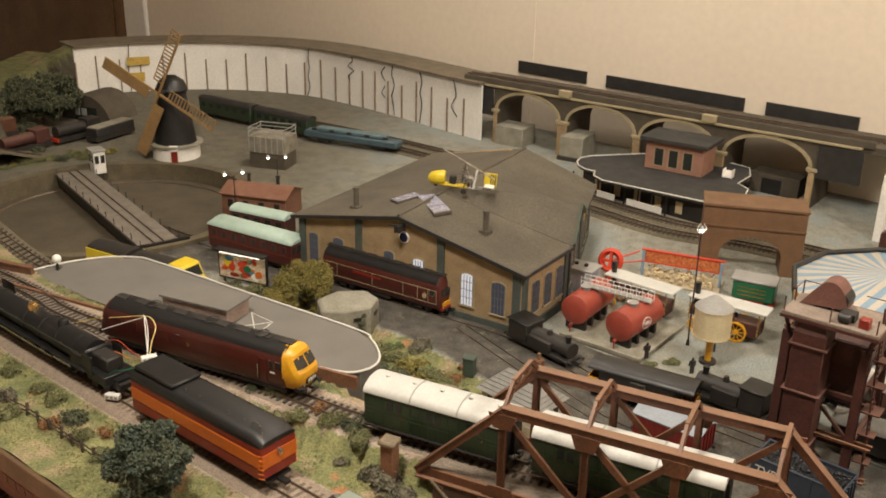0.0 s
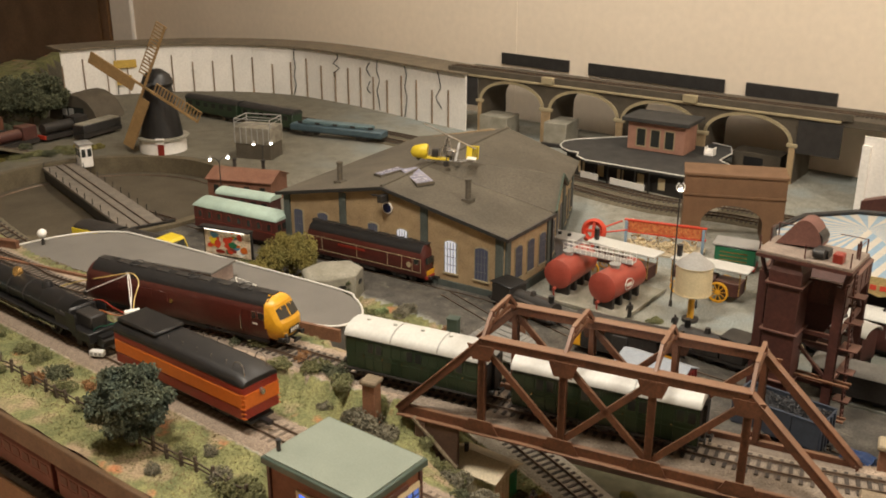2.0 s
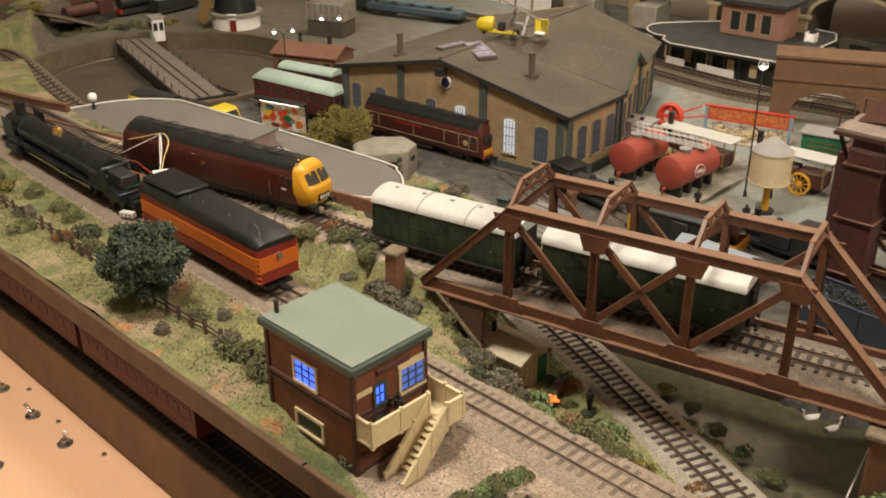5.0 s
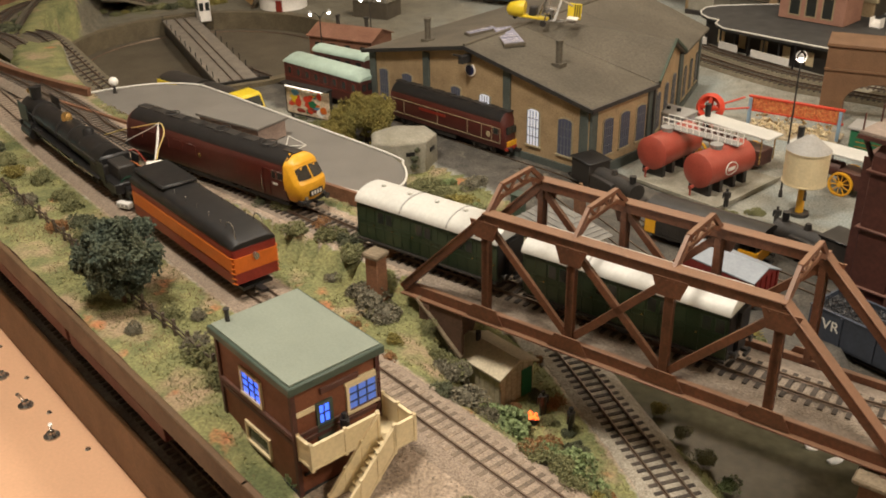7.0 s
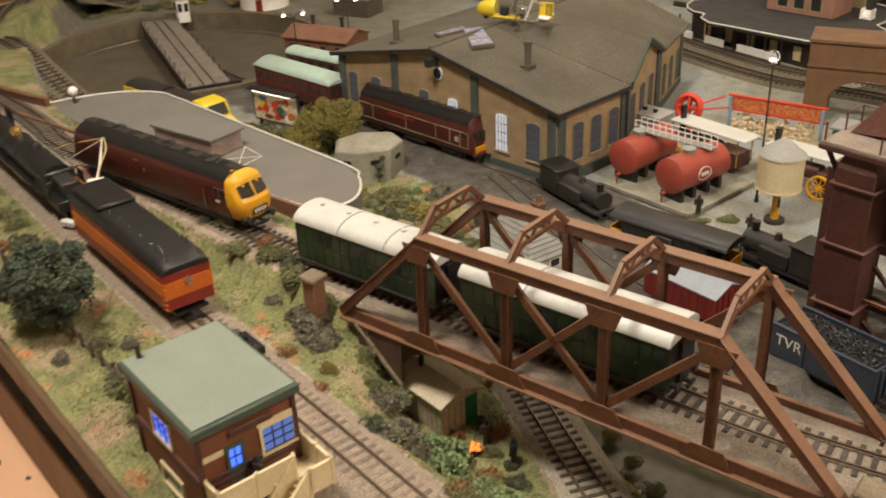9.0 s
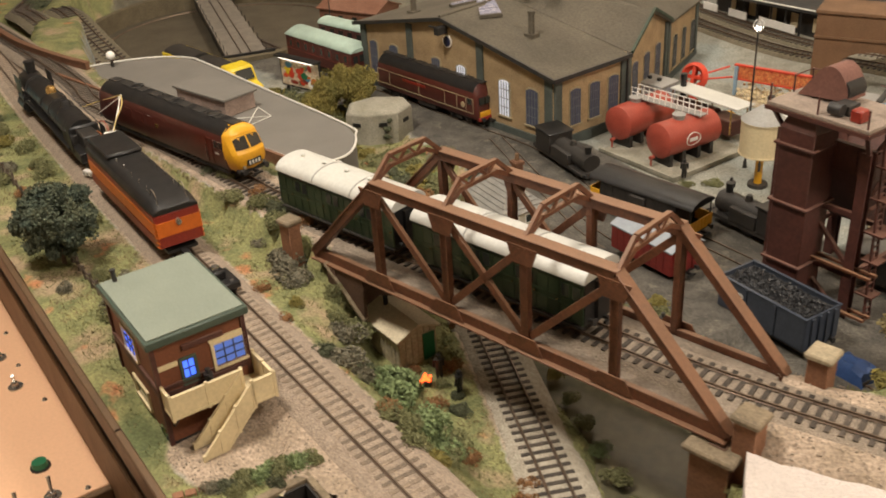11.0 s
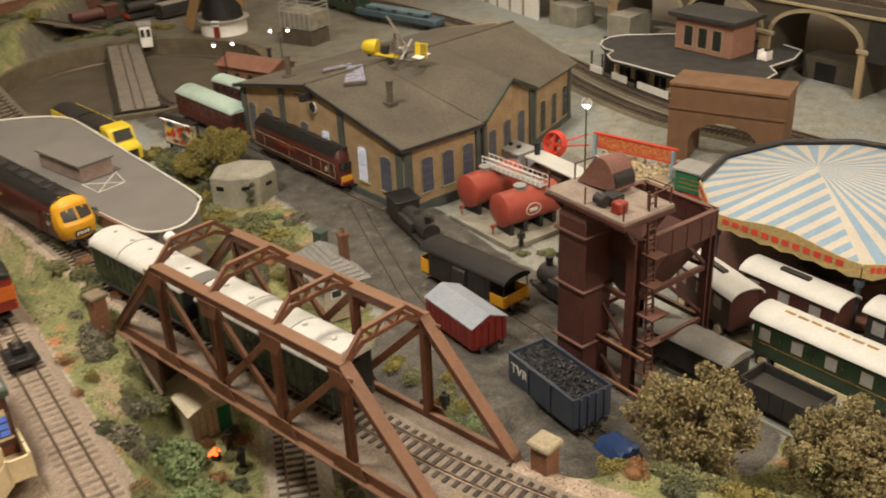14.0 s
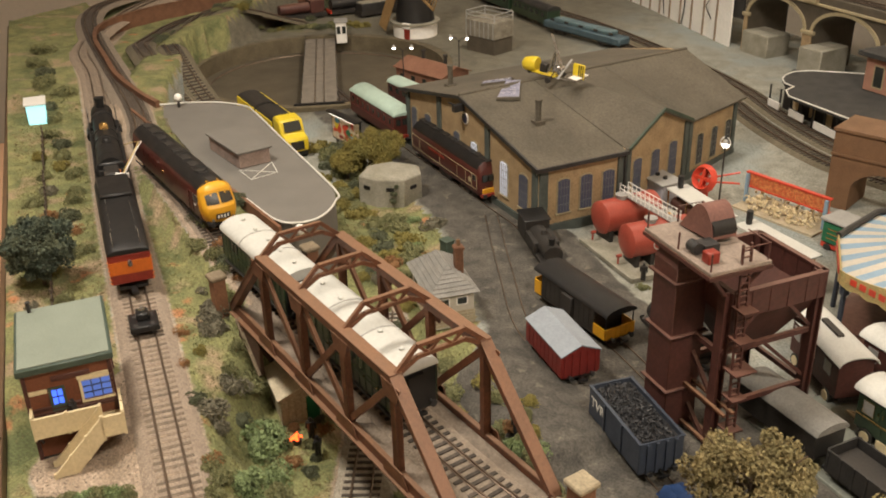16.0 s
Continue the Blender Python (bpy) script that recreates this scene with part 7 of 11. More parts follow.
# ---- coaling tower ----
def coaling_tower():
    at = pose(0.389, 0.974, 0.0, 0, 0, -35.4)
    t = thing("coaling_tower", at, "dark maroon coaling tower with elevator column, hopper and ladder", "coaling tower")
    X, Y, zt = 0.078, 0.097, 0.142
    for x, y in ((0, 0), (X, 0), (X, Y), (0, Y)):
        bm = B()
        for s in (-1, 1):
            box(bm, x - 0.0045, x + 0.0045, y + s * 0.0036 - 0.0007, y + s * 0.0036 + 0.0007, 0, zt + 0.015)
        box(bm, x - 0.0007, x + 0.0007, y - 0.0030, y + 0.0030, 0, zt + 0.015)
        part("leg", bm, M_maroondk, t)
    for z in (0.045, 0.100):
        for a, b in (((X, 0), (X, Y)), ((X, Y), (0, Y)), ((0, Y), (0, 0)), ((0, 0), (X, 0))):
            bm = B()
            bar(bm, (*a, z), (*b, z), 0.004, 0.0045)
            part("cross_beam", bm, M_maroondk, t)
    for a, b in (((X, 0, 0.0), (X * 0.35, 0, 0.042)), ((X, 0, 0.05), (X * 0.35, 0, 0.098)), ((X, 0, 0.10), (X, Y * 0.5, 0.145)), ((X, Y, 0.05), (X, Y * 0.45, 0.10)), ((X, Y, 0.10), (X, Y * 0.55, 0.145)), ((0, Y, 0.05), (0, Y * 0.3, 0.10))):
        bm = B()
        bar(bm, a, b, 0.0035, 0.0030)
        part("diagonal_brace", bm, M_maroondk, t)
    # elevator column
    cx, cy, cw = 0.028, -0.008, 0.0165
    col = part("elevator_column", box(B(), cx - cw, cx + cw, cy - cw, cy + cw, 0.006, 0.168, bevel=0.0008), M_maroondk, t)
    for z in (0.046, 0.101, 0.153):
        part("column_flange", box(B(), cx - cw - 0.003, cx + cw + 0.003, cy - cw - 0.003, cy + cw + 0.003, z, z + 0.0022, bevel=0.0004), M_maroondk, col)
    bm = B()
    loft(bm, [[(cx + a * cw * k, cy + b * cw * k, z) for a, b in ((-1, -1), (1, -1), (1, 1), (-1, 1))] for k, z in ((1.0, 0.168), (0.7, 0.180), (0.7, 0.183))])
    part("column_neck", bm, M_maroondk, col)
    part("foot_block", box(B(), cx - cw * 0.8, cx + cw * 0.8, cy - cw * 0.8, cy + cw * 0.8, 0, 0.006), M_sooty, col)
    # hopper
    hx0, hx1, hy0, hy1 = -0.004, X + 0.003, 0.006, Y + 0.003
    mx, my = (hx0 + hx1) / 2, (hy0 + hy1) / 2
    bm = B()
    ringA = [(hx0, hy0, 0.132), (hx1, hy0, 0.132), (hx1, hy1, 0.132), (hx0, hy1, 0.132)]
    ringB = [(mx + a * 0.012, my + b * 0.012, 0.072) for a, b in ((-1, -1), (1, -1), (1, 1), (-1, 1))]
    loft(bm, [ringA, ringB], caps=False)
    loft(bm, [[(x * 0.97 + mx * 0.03, y * 0.97 + my * 0.03, z + 0.001) for x, y, z in ringA], [(x, y, z + 0.004) for x, y, z in ringB]], caps=False)
    hop = part("hopper", bm, M_maroondk, t)
    for a, b in (((hx0, hy0), (hx1, hy0)), ((hx1, hy0), (hx1, hy1)), ((hx1, hy1), (hx0, hy1)), ((hx0, hy1), (hx0, hy0))):
        bm = B()
        bar(bm, (*a, 0.1435), (*b, 0.1435), 0.002, 0.024)
        bar(bm, (*a, 0.1560), (*b, 0.1560), 0.005, 0.002)
        part("hopper_side", bm, M_maroondk, hop)
        for k in range(1, 5):
            p = Vector((*a, 0)).lerp(Vector((*b, 0)), k / 5)
            bm = box(B(), p.x - 0.0016, p.x + 0.0016, p.y - 0.0016, p.y + 0.0016, 0.132, 0.1555)
            part("side_rib", bm, M_maroondk, hop)
    # top deck
    dm = pose(0, 0, 0, 0, 0, -1.3)
    deck = part("deck", box(B(), -0.002, 0.092, -0.027, 0.031, 0.1835, 0.187, bevel=0.0006, m=dm), M_deck, t, "pale dusty plank deck")
    part("deck_edge", box(B(), -0.0028, 0.0928, -0.0278, 0.0318, 0.1800, 0.1834, m=dm), M_maroondk, t)
    for x, y in ((0.002, -0.022), (0.088, -0.022), (0.088, 0.026), (0.002, 0.026)):
        bm = B()
        bar(bm, dm @ Vector((x, y, 0.180)), (min(max(x, 0), X), max(0, y * 0.3), 0.152), 0.003, 0.003)
        part("deck_strut", bm, M_maroondk, t)
    n = 12
    bm = B()
    pts = [(0.034 + 0.018 * math.cos(math.pi * (0.05 + 0.62 * i / n)), 0.187 + 0.030 * math.sin(math.pi * (0.05 + 0.62 * i / n))) for i in range(n + 1)] + [(-0.004 + 0.010, 0.1875)]
    loft(bm, [[dm @ Vector((x, y, z)) for x, z in pts] for y in (0.002, 0.026)])
    part("elevator_head", bm, mat("dull_red_brown_hood", (0.20, 0.09, 0.07), 0.6), t, "curved dull red elevator head casing")
    bm = B()
    rod(bm, dm @ Vector((0.043, 0.003, 0.1985)), dm @ Vector((0.043, 0.025, 0.1985)), 0.0095, n=18)
    part("sprocket_drum", bm, M_black, t)
    bm = B()
    box(bm, 0.050, 0.064, -0.013, 0.001, 0.187, 0.195, m=dm)
    rod(bm, dm @ Vector((0.051, -0.018, 0.193)), dm @ Vector((0.062, -0.018, 0.193)), 0.005, n=12)
    part("winch", bm, M_iron, t)
    part("motor", box(B(), 0.070, 0.080, -0.021, -0.010, 0.187, 0.197, bevel=0.001, m=dm), M_redtrim, t, "small red motor")
    posts = [(0.0, -0.025), (0.045, -0.025), (0.089, -0.025), (0.089, 0.004), (0.089, 0.029), (0.0, 0.005), (0.0, 0.029)]
    for x, y in posts:
        bm = B()
        rod(bm, dm @ Vector((x, y, 0.187)), dm @ Vector((x, y, 0.202)), 0.0008, n=6)
        part("rail_post", bm, M_maroondk, t)
    bm = B()
    wire(bm, [dm @ Vector((x, y, 0.2015)) for x, y in ((0.0, 0.005), (0.0, 0.029), (0.040, 0.029))], 0.0006)
    wire(bm, [dm @ Vector((x, y, 0.2015)) for x, y in ((0.062, 0.029), (0.089, 0.029), (0.089, 0.004))], 0.0006)
    part("hand_rail", bm, M_maroondk, t)
    # ladder with landings
    lx, ly0 = X + 0.014, 0.004
    part("ladder_landing", box(B(), lx - 0.009, lx + 0.009, ly0 - 0.004, ly0 + 0.018, 0.088, 0.0895), M_maroondk, t)
    for k, z in enumerate((0.030, 0.062, 0.118, 0.146)):
        part("ladder_landing", box(B(), lx - 0.008, lx + 0.008, ly0 - 0.003, ly0 + 0.012, z, z + 0.0015), M_maroondk, t)
    bm = B()
    for s in (-1, 1):
        bar(bm, (lx + 0.003, ly0 + 0.004 + s * 0.0042, 0.0), (lx - 0.006, ly0 + 0.004 + s * 0.0042, 0.203), 0.0016, 0.0018)
    lad = part("ladder", bm, M_maroondk, t, "steel access ladder with many rungs")
    for k in range(34):
        z = 0.006 + k * 0.0058
        x = lx + 0.003 - 0.009 * z / 0.205
        bm = B()
        rod(bm, (x, ly0, z), (x, ly0 + 0.0084, z), 0.0009, n=5)
        part("rung", bm, M_maroondk, lad)
    for z, xo in ((0.052, 0.0), (0.012, 0.0)):
        bm = B()
        for d in (0.0, 0.009):
            bar(bm, (X * 0.35, -0.006 + d, z), (X + 0.022, -0.006 + d, z), 0.0030, 0.0022)
        part("walkway_beam", bm, M_rust, t)


coaling_tower()


# ---- fuel depot ----
def oil_tank(at, L, logo):
    t = thing("oil_tank", at, "red horizontal oil storage tank on concrete saddles", "oil tank", "oil tanks")
    r = 0.021
    n = 22
    bm = B()
    rings = []
    for x, q in ((-L / 2 - 0.004, 0.35), (-L / 2 - 0.0025, 0.8), (-L / 2, 1), (L / 2, 1), (L / 2 + 0.0025, 0.8), (L / 2 + 0.004, 0.35)):
        rings.append([(x, r * q * math.cos(2 * math.pi * i / n), 0.030 + r * q * math.sin(2 * math.pi * i / n)) for i in range(n)])
    body = part("tank_shell", loft(bm, rings, smooth=True), M_redtank, t)
    for k in (-0.4, -0.15, 0.15, 0.4):
        part("saddle", box(B(), k * L - 0.003, k * L + 0.003, -0.015, 0.015, 0, 0.016, bevel=0.0005), M_sooty, t)
    bm = B()
    rod(bm, (-L * 0.12, 0, 0.050), (-L * 0.12, 0, 0.0545), 0.0065, n=16)
    rod(bm, (-L * 0.12, 0, 0.0545), (-L * 0.12, 0, 0.0560), 0.0080, n=16)
    part("manhole", bm, M_tin, t, "pale manhole cover")
    if logo:
        n = 20
        bm = B()
        for rr in (0.0085,):
            wire(bm, [(-L * 0.06 + 1.25 * rr * math.cos(2 * math.pi * i / n), -r * math.cos(rr * math.sin(2 * math.pi * i / n) / r) - 0.0004, 0.030 + rr * 0.9 * math.sin(2 * math.pi * i / n)) for i in range(n + 1)], 0.0006)
        part("oval_mark", bm, M_kerb, t, "plain white oval mark")
        part("mark_bar", box(B(), -L * 0.06 - 0.006, -L * 0.06 + 0.006, -r - 0.0006, -r + 0.001, 0.028, 0.032), M_kerb, t)
    bm = B()
    rod(bm, (-L / 2 - 0.006, 0, 0.012), (-L / 2 - 0.012, 0, 0.012), 0.0022, n=8)
    rod(bm, (-L / 2 - 0.010, 0, 0.012), (-L / 2 - 0.010, 0, 0.002), 0.0012, n=8)
    part("valve", bm, M_redtank, t)
    return t


tdir = math.degrees(math.atan2(0.058, 0.050))
oil_tank(pose(0.226, 1.300, 0.004, 0, 0, 57), 0.080, False)
oil_tank(pose(0.284, 1.250, 0.004, 0, 0, 50), 0.080, True)
bund = thing("tank_bund", pose(0.268, 1.268, 0.0, 0, 0, 54), "low pale concrete slab under the oil tanks", "slab")
part("slab", box(B(), -0.062, 0.068, -0.062, 0.058, -0.004, 0.004, bevel=0.0008), M_concrete, bund)
bm = B()
for a, b in (((-0.062, -0.062), (0.068, -0.062)), ((-0.062, 0.058), (-0.062, -0.062))):
    bar(bm, (*a, 0.005), (*b, 0.005), 0.003, 0.004)
part("kerb", bm, M_concrete, bund)
gan = thing("tank_gantry", pose(0.256, 1.283, 0.056, 0, 0, -32), "white railed gangway over the oil tanks", "gangway")
part("walkway", box(B(), -0.045, 0.058, -0.0065, 0.0065, 0.0, 0.0012), M_tin, gan)
for s in (-1, 1):
    for z in (0.007, 0.013):
        bm = B()
        rod(bm, (-0.045, s * 0.0062, z), (0.058, s * 0.0062, z), 0.0005, n=6)
        part("hand_rail", bm, M_white_plain, gan)
    for k in range(13):
        bm = B()
        x = -0.045 + 0.103 * k / 12
        rod(bm, (x, s * 0.0062, 0.0), (x, s * 0.0062, 0.0135), 0.0005, n=5)
        part("rail_post", bm, M_white_plain, gan)
for x in (-0.03, 0.03):
    bm = B()
    rod(bm, (x, 0, -0.010), (x, 0, 0), 0.0009, n=6)
    part("support", bm, M_white_plain, gan)


def water_tank():
    w = thing("water_tank", pose(0.372, 1.192, 0.0), "cream cylindrical water tank with grey cone roof on a post", "water tank")
    bm = B()
    rod(bm, (0, 0, 0), (0, 0, 0.042), 0.0045, 0.004, n=12)
    part("column", bm, M_yellow, w)
    bm = B()
    rod(bm, (0, 0, 0.0), (0, 0, 0.004), 0.011, n=14)
    part("footing", bm, M_sooty, w)
    bm = B()
    rod(bm, (0, 0, 0.040), (0, 0, 0.0785), 0.0235, n=28)
    part("tank", bm, M_cream, w, "cream painted tank drum")
    for z in (0.0405, 0.0775):
        bm = B()
        rod(bm, (0, 0, z), (0, 0, z + 0.0016), 0.0243, n=28)
        part("hoop", bm, M_cream, w)
    bm = B()
    rod(bm, (0, 0, 0.0791), (0, 0, 0.0940), 0.0245, 0.0055, n=28)
    rod(bm, (0, 0, 0.0940), (0, 0, 0.0955), 0.0055, 0.001, n=14)
    part("roof", bm, M_tin, w, "grey cone roof")
    bm = B()
    wire(bm, smooth_line([(0.0, -0.012, 0.042), (0.0, -0.022, 0.040), (0.0, -0.024, 0.028)], 0.004), 0.0016)
    part("spout", bm, M_iron, w)


water_tank()


# ---- viaduct and wall-side deck ----
M_upperdeck = mat("dusty_upper_deck", (0.20, 0.16, 0.11), 0.9, var=0.35, scale=30, fine=300, bump=0.3, tint=(0.12, 0.10, 0.07))
VIA = along((0.052, 2.266), (0.052 + math.cos(radians(-35.6)), 2.266 + math.sin(radians(-35.6))), 0.0) @ Matrix.Diagonal((0.965, 1, 0.93, 1))
viaduct = thing("viaduct", VIA, "brown-grey arched viaduct with pale stone arch rings", "viaduct")
spans = [(0.080, 0.244), (0.270, 0.433), (0.452, 0.615), (0.640, 0.808)]


def arch_wall(x0, x1, arcs, z0, z1, spring, rise, y0, y1):
    """A wall with segmental arch openings."""
    bm = B()
    edge = [(x0, z0)]
    for a, b in arcs:
        edge.append((a, z0))
        for i in range(15):
            t = math.pi * (1 - i / 14)
            edge.append(((a + b) / 2 + (b - a) / 2 * math.cos(t), spring + rise * math.sin(t)))
        edge.append((b, z0))
    edge.append((x1, z0))
    n = len(edge)
    lo = {y: [bm.verts.new((x, y, z)) for x, z in edge] for y in (y0, y1)}
    hi = {y: [bm.verts.new((x, y, z1)) for x, z in edge] for y in (y0, y1)}
    for y in (y0, y1):
        for i in range(n - 1):
            if abs(edge[i][0] - edge[i + 1][0]) > 1e-6:
                bm.faces.new((lo[y][i], lo[y][i + 1], hi[y][i + 1], hi[y][i]))
    for i in range(n - 1):
        bm.faces.new((lo[y0][i], lo[y0][i + 1], lo[y1][i + 1], lo[y1][i]))
        if abs(edge[i][0] - edge[i + 1][0]) > 1e-6:
            bm.faces.new((hi[y0][i], hi[y0][i + 1], hi[y1][i + 1], hi[y1][i]))
    bm.faces.new((lo[y0][0], hi[y0][0], hi[y1][0], lo[y1][0]))
    bm.faces.new((lo[y0][-1], hi[y0][-1], hi[y1][-1], lo[y1][-1]))
    bmesh.ops.remove_doubles(bm, verts=bm.verts, dist=1e-6)
    return bm


part("arcade", arch_wall(0.068, 0.822, spans, 0.0, 0.148, 0.095, 0.046, 0.0, 0.10), M_viaduct, viaduct)
for a, b in spans:
    bm = B()
    rings = []
    for i in range(19):
        t = math.pi * (1 - i / 18)
        c, s = math.cos(t), math.sin(t)
        mx, hw = (a + b) / 2, (b - a) / 2
        rings.append([(mx + (hw + e) * c, y, 0.095 + (0.046 + e) * s) for e, y in ((0, -0.003), (0.007, -0.003), (0.007, 0.001), (0, 0.001))])
    part("arch_ring", loft(bm, rings), M_sandstone, viaduct, "pale sandstone arch ring")
for a, b in ((0.068, 0.080), (0.244, 0.270), (0.433, 0.452), (0.615, 0.640), (0.808, 0.822)):
    part("impost", box(B(), a - 0.004, b + 0.004, -0.005, 0.003, 0.088, 0.096, bevel=0.001), M_sandstone, viaduct, "weathered stone impost")
    part("pier_face", box(B(), a + 0.001, b - 0.001, -0.0035, 0.001, 0.0, 0.088, bevel=0.0008), M_stonewall, viaduct, "stained stone pier")
part("cornice", box(B(), 0.0, 0.90, -0.006, 0.004, 0.149, 0.154, bevel=0.0008), M_sandstone, viaduct, "pale cornice strip")
part("parapet", box(B(), -0.02, 0.92, -0.002, 0.004, 0.154, 0.168, bevel=0.0008), M_viaduct, viaduct)
for x in (0.262, 0.600):
    part("refuge", box(B(), x - 0.015, x + 0.015, -0.010, 0.004, 0.153, 0.169, bevel=0.001), M_sandstone, viaduct, "pale stone refuge block")
for x0, x1 in ((-0.004, 0.068), (0.822, 0.905)):
    part("side_panel", box(B(), x0, x1, -0.004, 0.0, 0.078, 0.146, bevel=0.0006), M_iron, viaduct, "dark grey card panel")
part("deck", box(B(), -0.02, 1.6, 0.004, 0.115, 0.142, 0.156), M_viaduct, viaduct)
for x0, x1 in ((0.035, 0.229), (0.282, 0.612), (0.659, 0.844)):
    plain("wall_strip", box(B(), x0, x1, -0.005, -0.0005, 0.142, 0.169), M_iron, "dark strip of card against the wall", "trim", at=back)
build_track("viaduct_track", [VIA @ Vector((x, 0.06, 0.1565)) for x in (-0.05, 0.4, 0.9, 1.5)], "track along the top of the viaduct", ballast=False)
rm = thing("stone_ramp", VIA @ pose(0.135, 0.02, 0.0, 0, 0, 4), "grey stone block wall under the viaduct", "wall")
part("block", box(B(), -0.055, 0.02, -0.03, 0.03, 0, 0.060, bevel=0.002), M_concrete, rm)
rm = thing("stone_ramp", VIA @ pose(0.29, 0.0, 0.0, 0, 0, 8), "grey stone block wall under the viaduct", "wall")
part("block", box(B(), -0.025, 0.03, -0.025, 0.05, 0, 0.070, bevel=0.002), M_concrete, rm)
part("foot", box(B(), -0.028, 0.035, -0.030, 0.0, 0, 0.022, bevel=0.001), M_sooty, rm)
shed2 = thing("dark_store", VIA @ pose(0.735, 0.055, 0.0), "dark store building inside the arch", "shed")
part("body", box(B(), -0.05, 0.05, -0.02, 0.03, 0, 0.055, bevel=0.001), M_viaduct, shed2)
part("doorway", box(B(), -0.025, 0.015, -0.0208, -0.02, 0.004, 0.046), M_black, shed2)

# white backing boards, standing behind the scenery in a bow
fence = [(-0.992, 2.558), (-0.90, 2.632), (-0.737, 2.690), (-0.57, 2.700), (-0.399, 2.655), (-0.265, 2.560), (-0.155, 2.462), (-0.04, 2.345), (0.078, 2.232)]
fl = smooth_line([(x, y, 0) for x, y in fence], 0.045)
wb = thing("backing_board", pose(0, 0, 0), "white painted backing boards with dark upright panel lines and loose wires", "board", kind="structure")
M_panelline = mat("dark_panel_line", (0.30, 0.22, 0.15), 0.7, var=0.3)
for i in range(len(fl) - 1):
    a, b = fl[i], fl[i + 1]
    d = (b - a).normalized()
    n = Vector((d.y, -d.x, 0))
    bm = B()
    bar(bm, a + Vector((0, 0, 0.070)), b + Vector((0, 0, 0.070)), 0.004, 0.140)
    part("panel", bm, M_white, wb)
    # raised dark strip that draws the groove line between two panels
    bm = B()
    p = a + n * 0.003
    bar(bm, p + Vector((0, 0, 0.004)), p + Vector((0, 0, 0.104 + 0.012 * math.sin(i * 1.7))), 0.0035, 0.004, up=n)
    part("batten", bm, M_panelline, wb, "thin dark strip drawn for the groove between panels")
bm = B()
rings = []
for i, p in enumerate(fl):
    d = (fl[min(i + 1, len(fl) - 1)] - fl[max(i - 1, 0)]).normalized()
    n = Vector((-d.y, d.x, 0))
    rings.append([p + n * w + Vector((0, 0, z)) for w, z in ((-0.010, 0.1405), (0.10, 0.1405), (0.10, 0.146), (-0.010, 0.146))])
loft(bm, rings)
part("upper_deck", bm, M_upperdeck, wb, "dusty brown upper track deck")
for x, y, sag, wob in ((-0.88, 2.645, 0.125, 0.004), (-0.395, 2.652, 0.125, 0.006), (-0.262, 2.557, 0.060, 0.014), (-0.175, 2.482, 0.125, 0.016), (-0.150, 2.457, 0.125, 0.012), (-0.075, 2.380, 0.125, 0.004), (0.010, 2.297, 0.100, 0.012)):
    rng = random.Random(int(1000 * sag + 977 * abs(x)))
    bm = B()
    wire(bm, smooth_line([(x + 0.006 + rng.uniform(-wob, wob), y - 0.012, 0.140 - sag * k / 5) for k in range(6)], 0.01), 0.0013)
    part("loose_wire", bm, M_black, wb, "thin black hanging wire")
card = thing("yellow_card", pose(-0.852, 2.643, 0.095, 90, 0, 28), "pale yellow paper card stuck on the backing board", "card")
part("sheet", box(B(), -0.030, 0.030, -0.010, 0.012, 0, 0.0008), mat("yellow_paper", (0.62, 0.42, 0.09), 0.8), card)
part("sheet", box(B(), -0.026, 0.014, -0.055, -0.030, 0, 0.0008), mat("yellow_paper", (0.62, 0.42, 0.09), 0.8), card)
wr = along((0.76, 1.655), (1.04, 1.44))
we = thing("backing_board", wr, "white painted backing boards at the viaduct's end", "board", kind="structure")
for k in range(5):
    part("panel", box(B(), k * 0.075, k * 0.075 + 0.073, 0, 0.004, 0.0, 0.140), M_white, we)
    part("batten", box(B(), k * 0.075, k * 0.075 + 0.014, -0.008, 0.0, 0.0, 0.125), M_white, we)
rc = thing("brown_card_building", pose(0.79, 1.56, 0.0, 0, 0, -40), "dark brown card gable building with pointed roof", "building")
bm = B()
ring = [(-0.055, 0), (0.055, 0), (0.055, 0.10), (0.048, 0.115), (0.03, 0.075), (-0.055, 0.045)]
loft(bm, [[(x, y, z) for x, z in ring] for y in (-0.012, 0.012)])
part("gable", bm, M_maroondk, rc)
bm = B()
rod(bm, (0.032, -0.0128, 0.07), (0.032, -0.011, 0.07), 0.010, n=16)
part("round_window", bm, M_redtrim, rc)


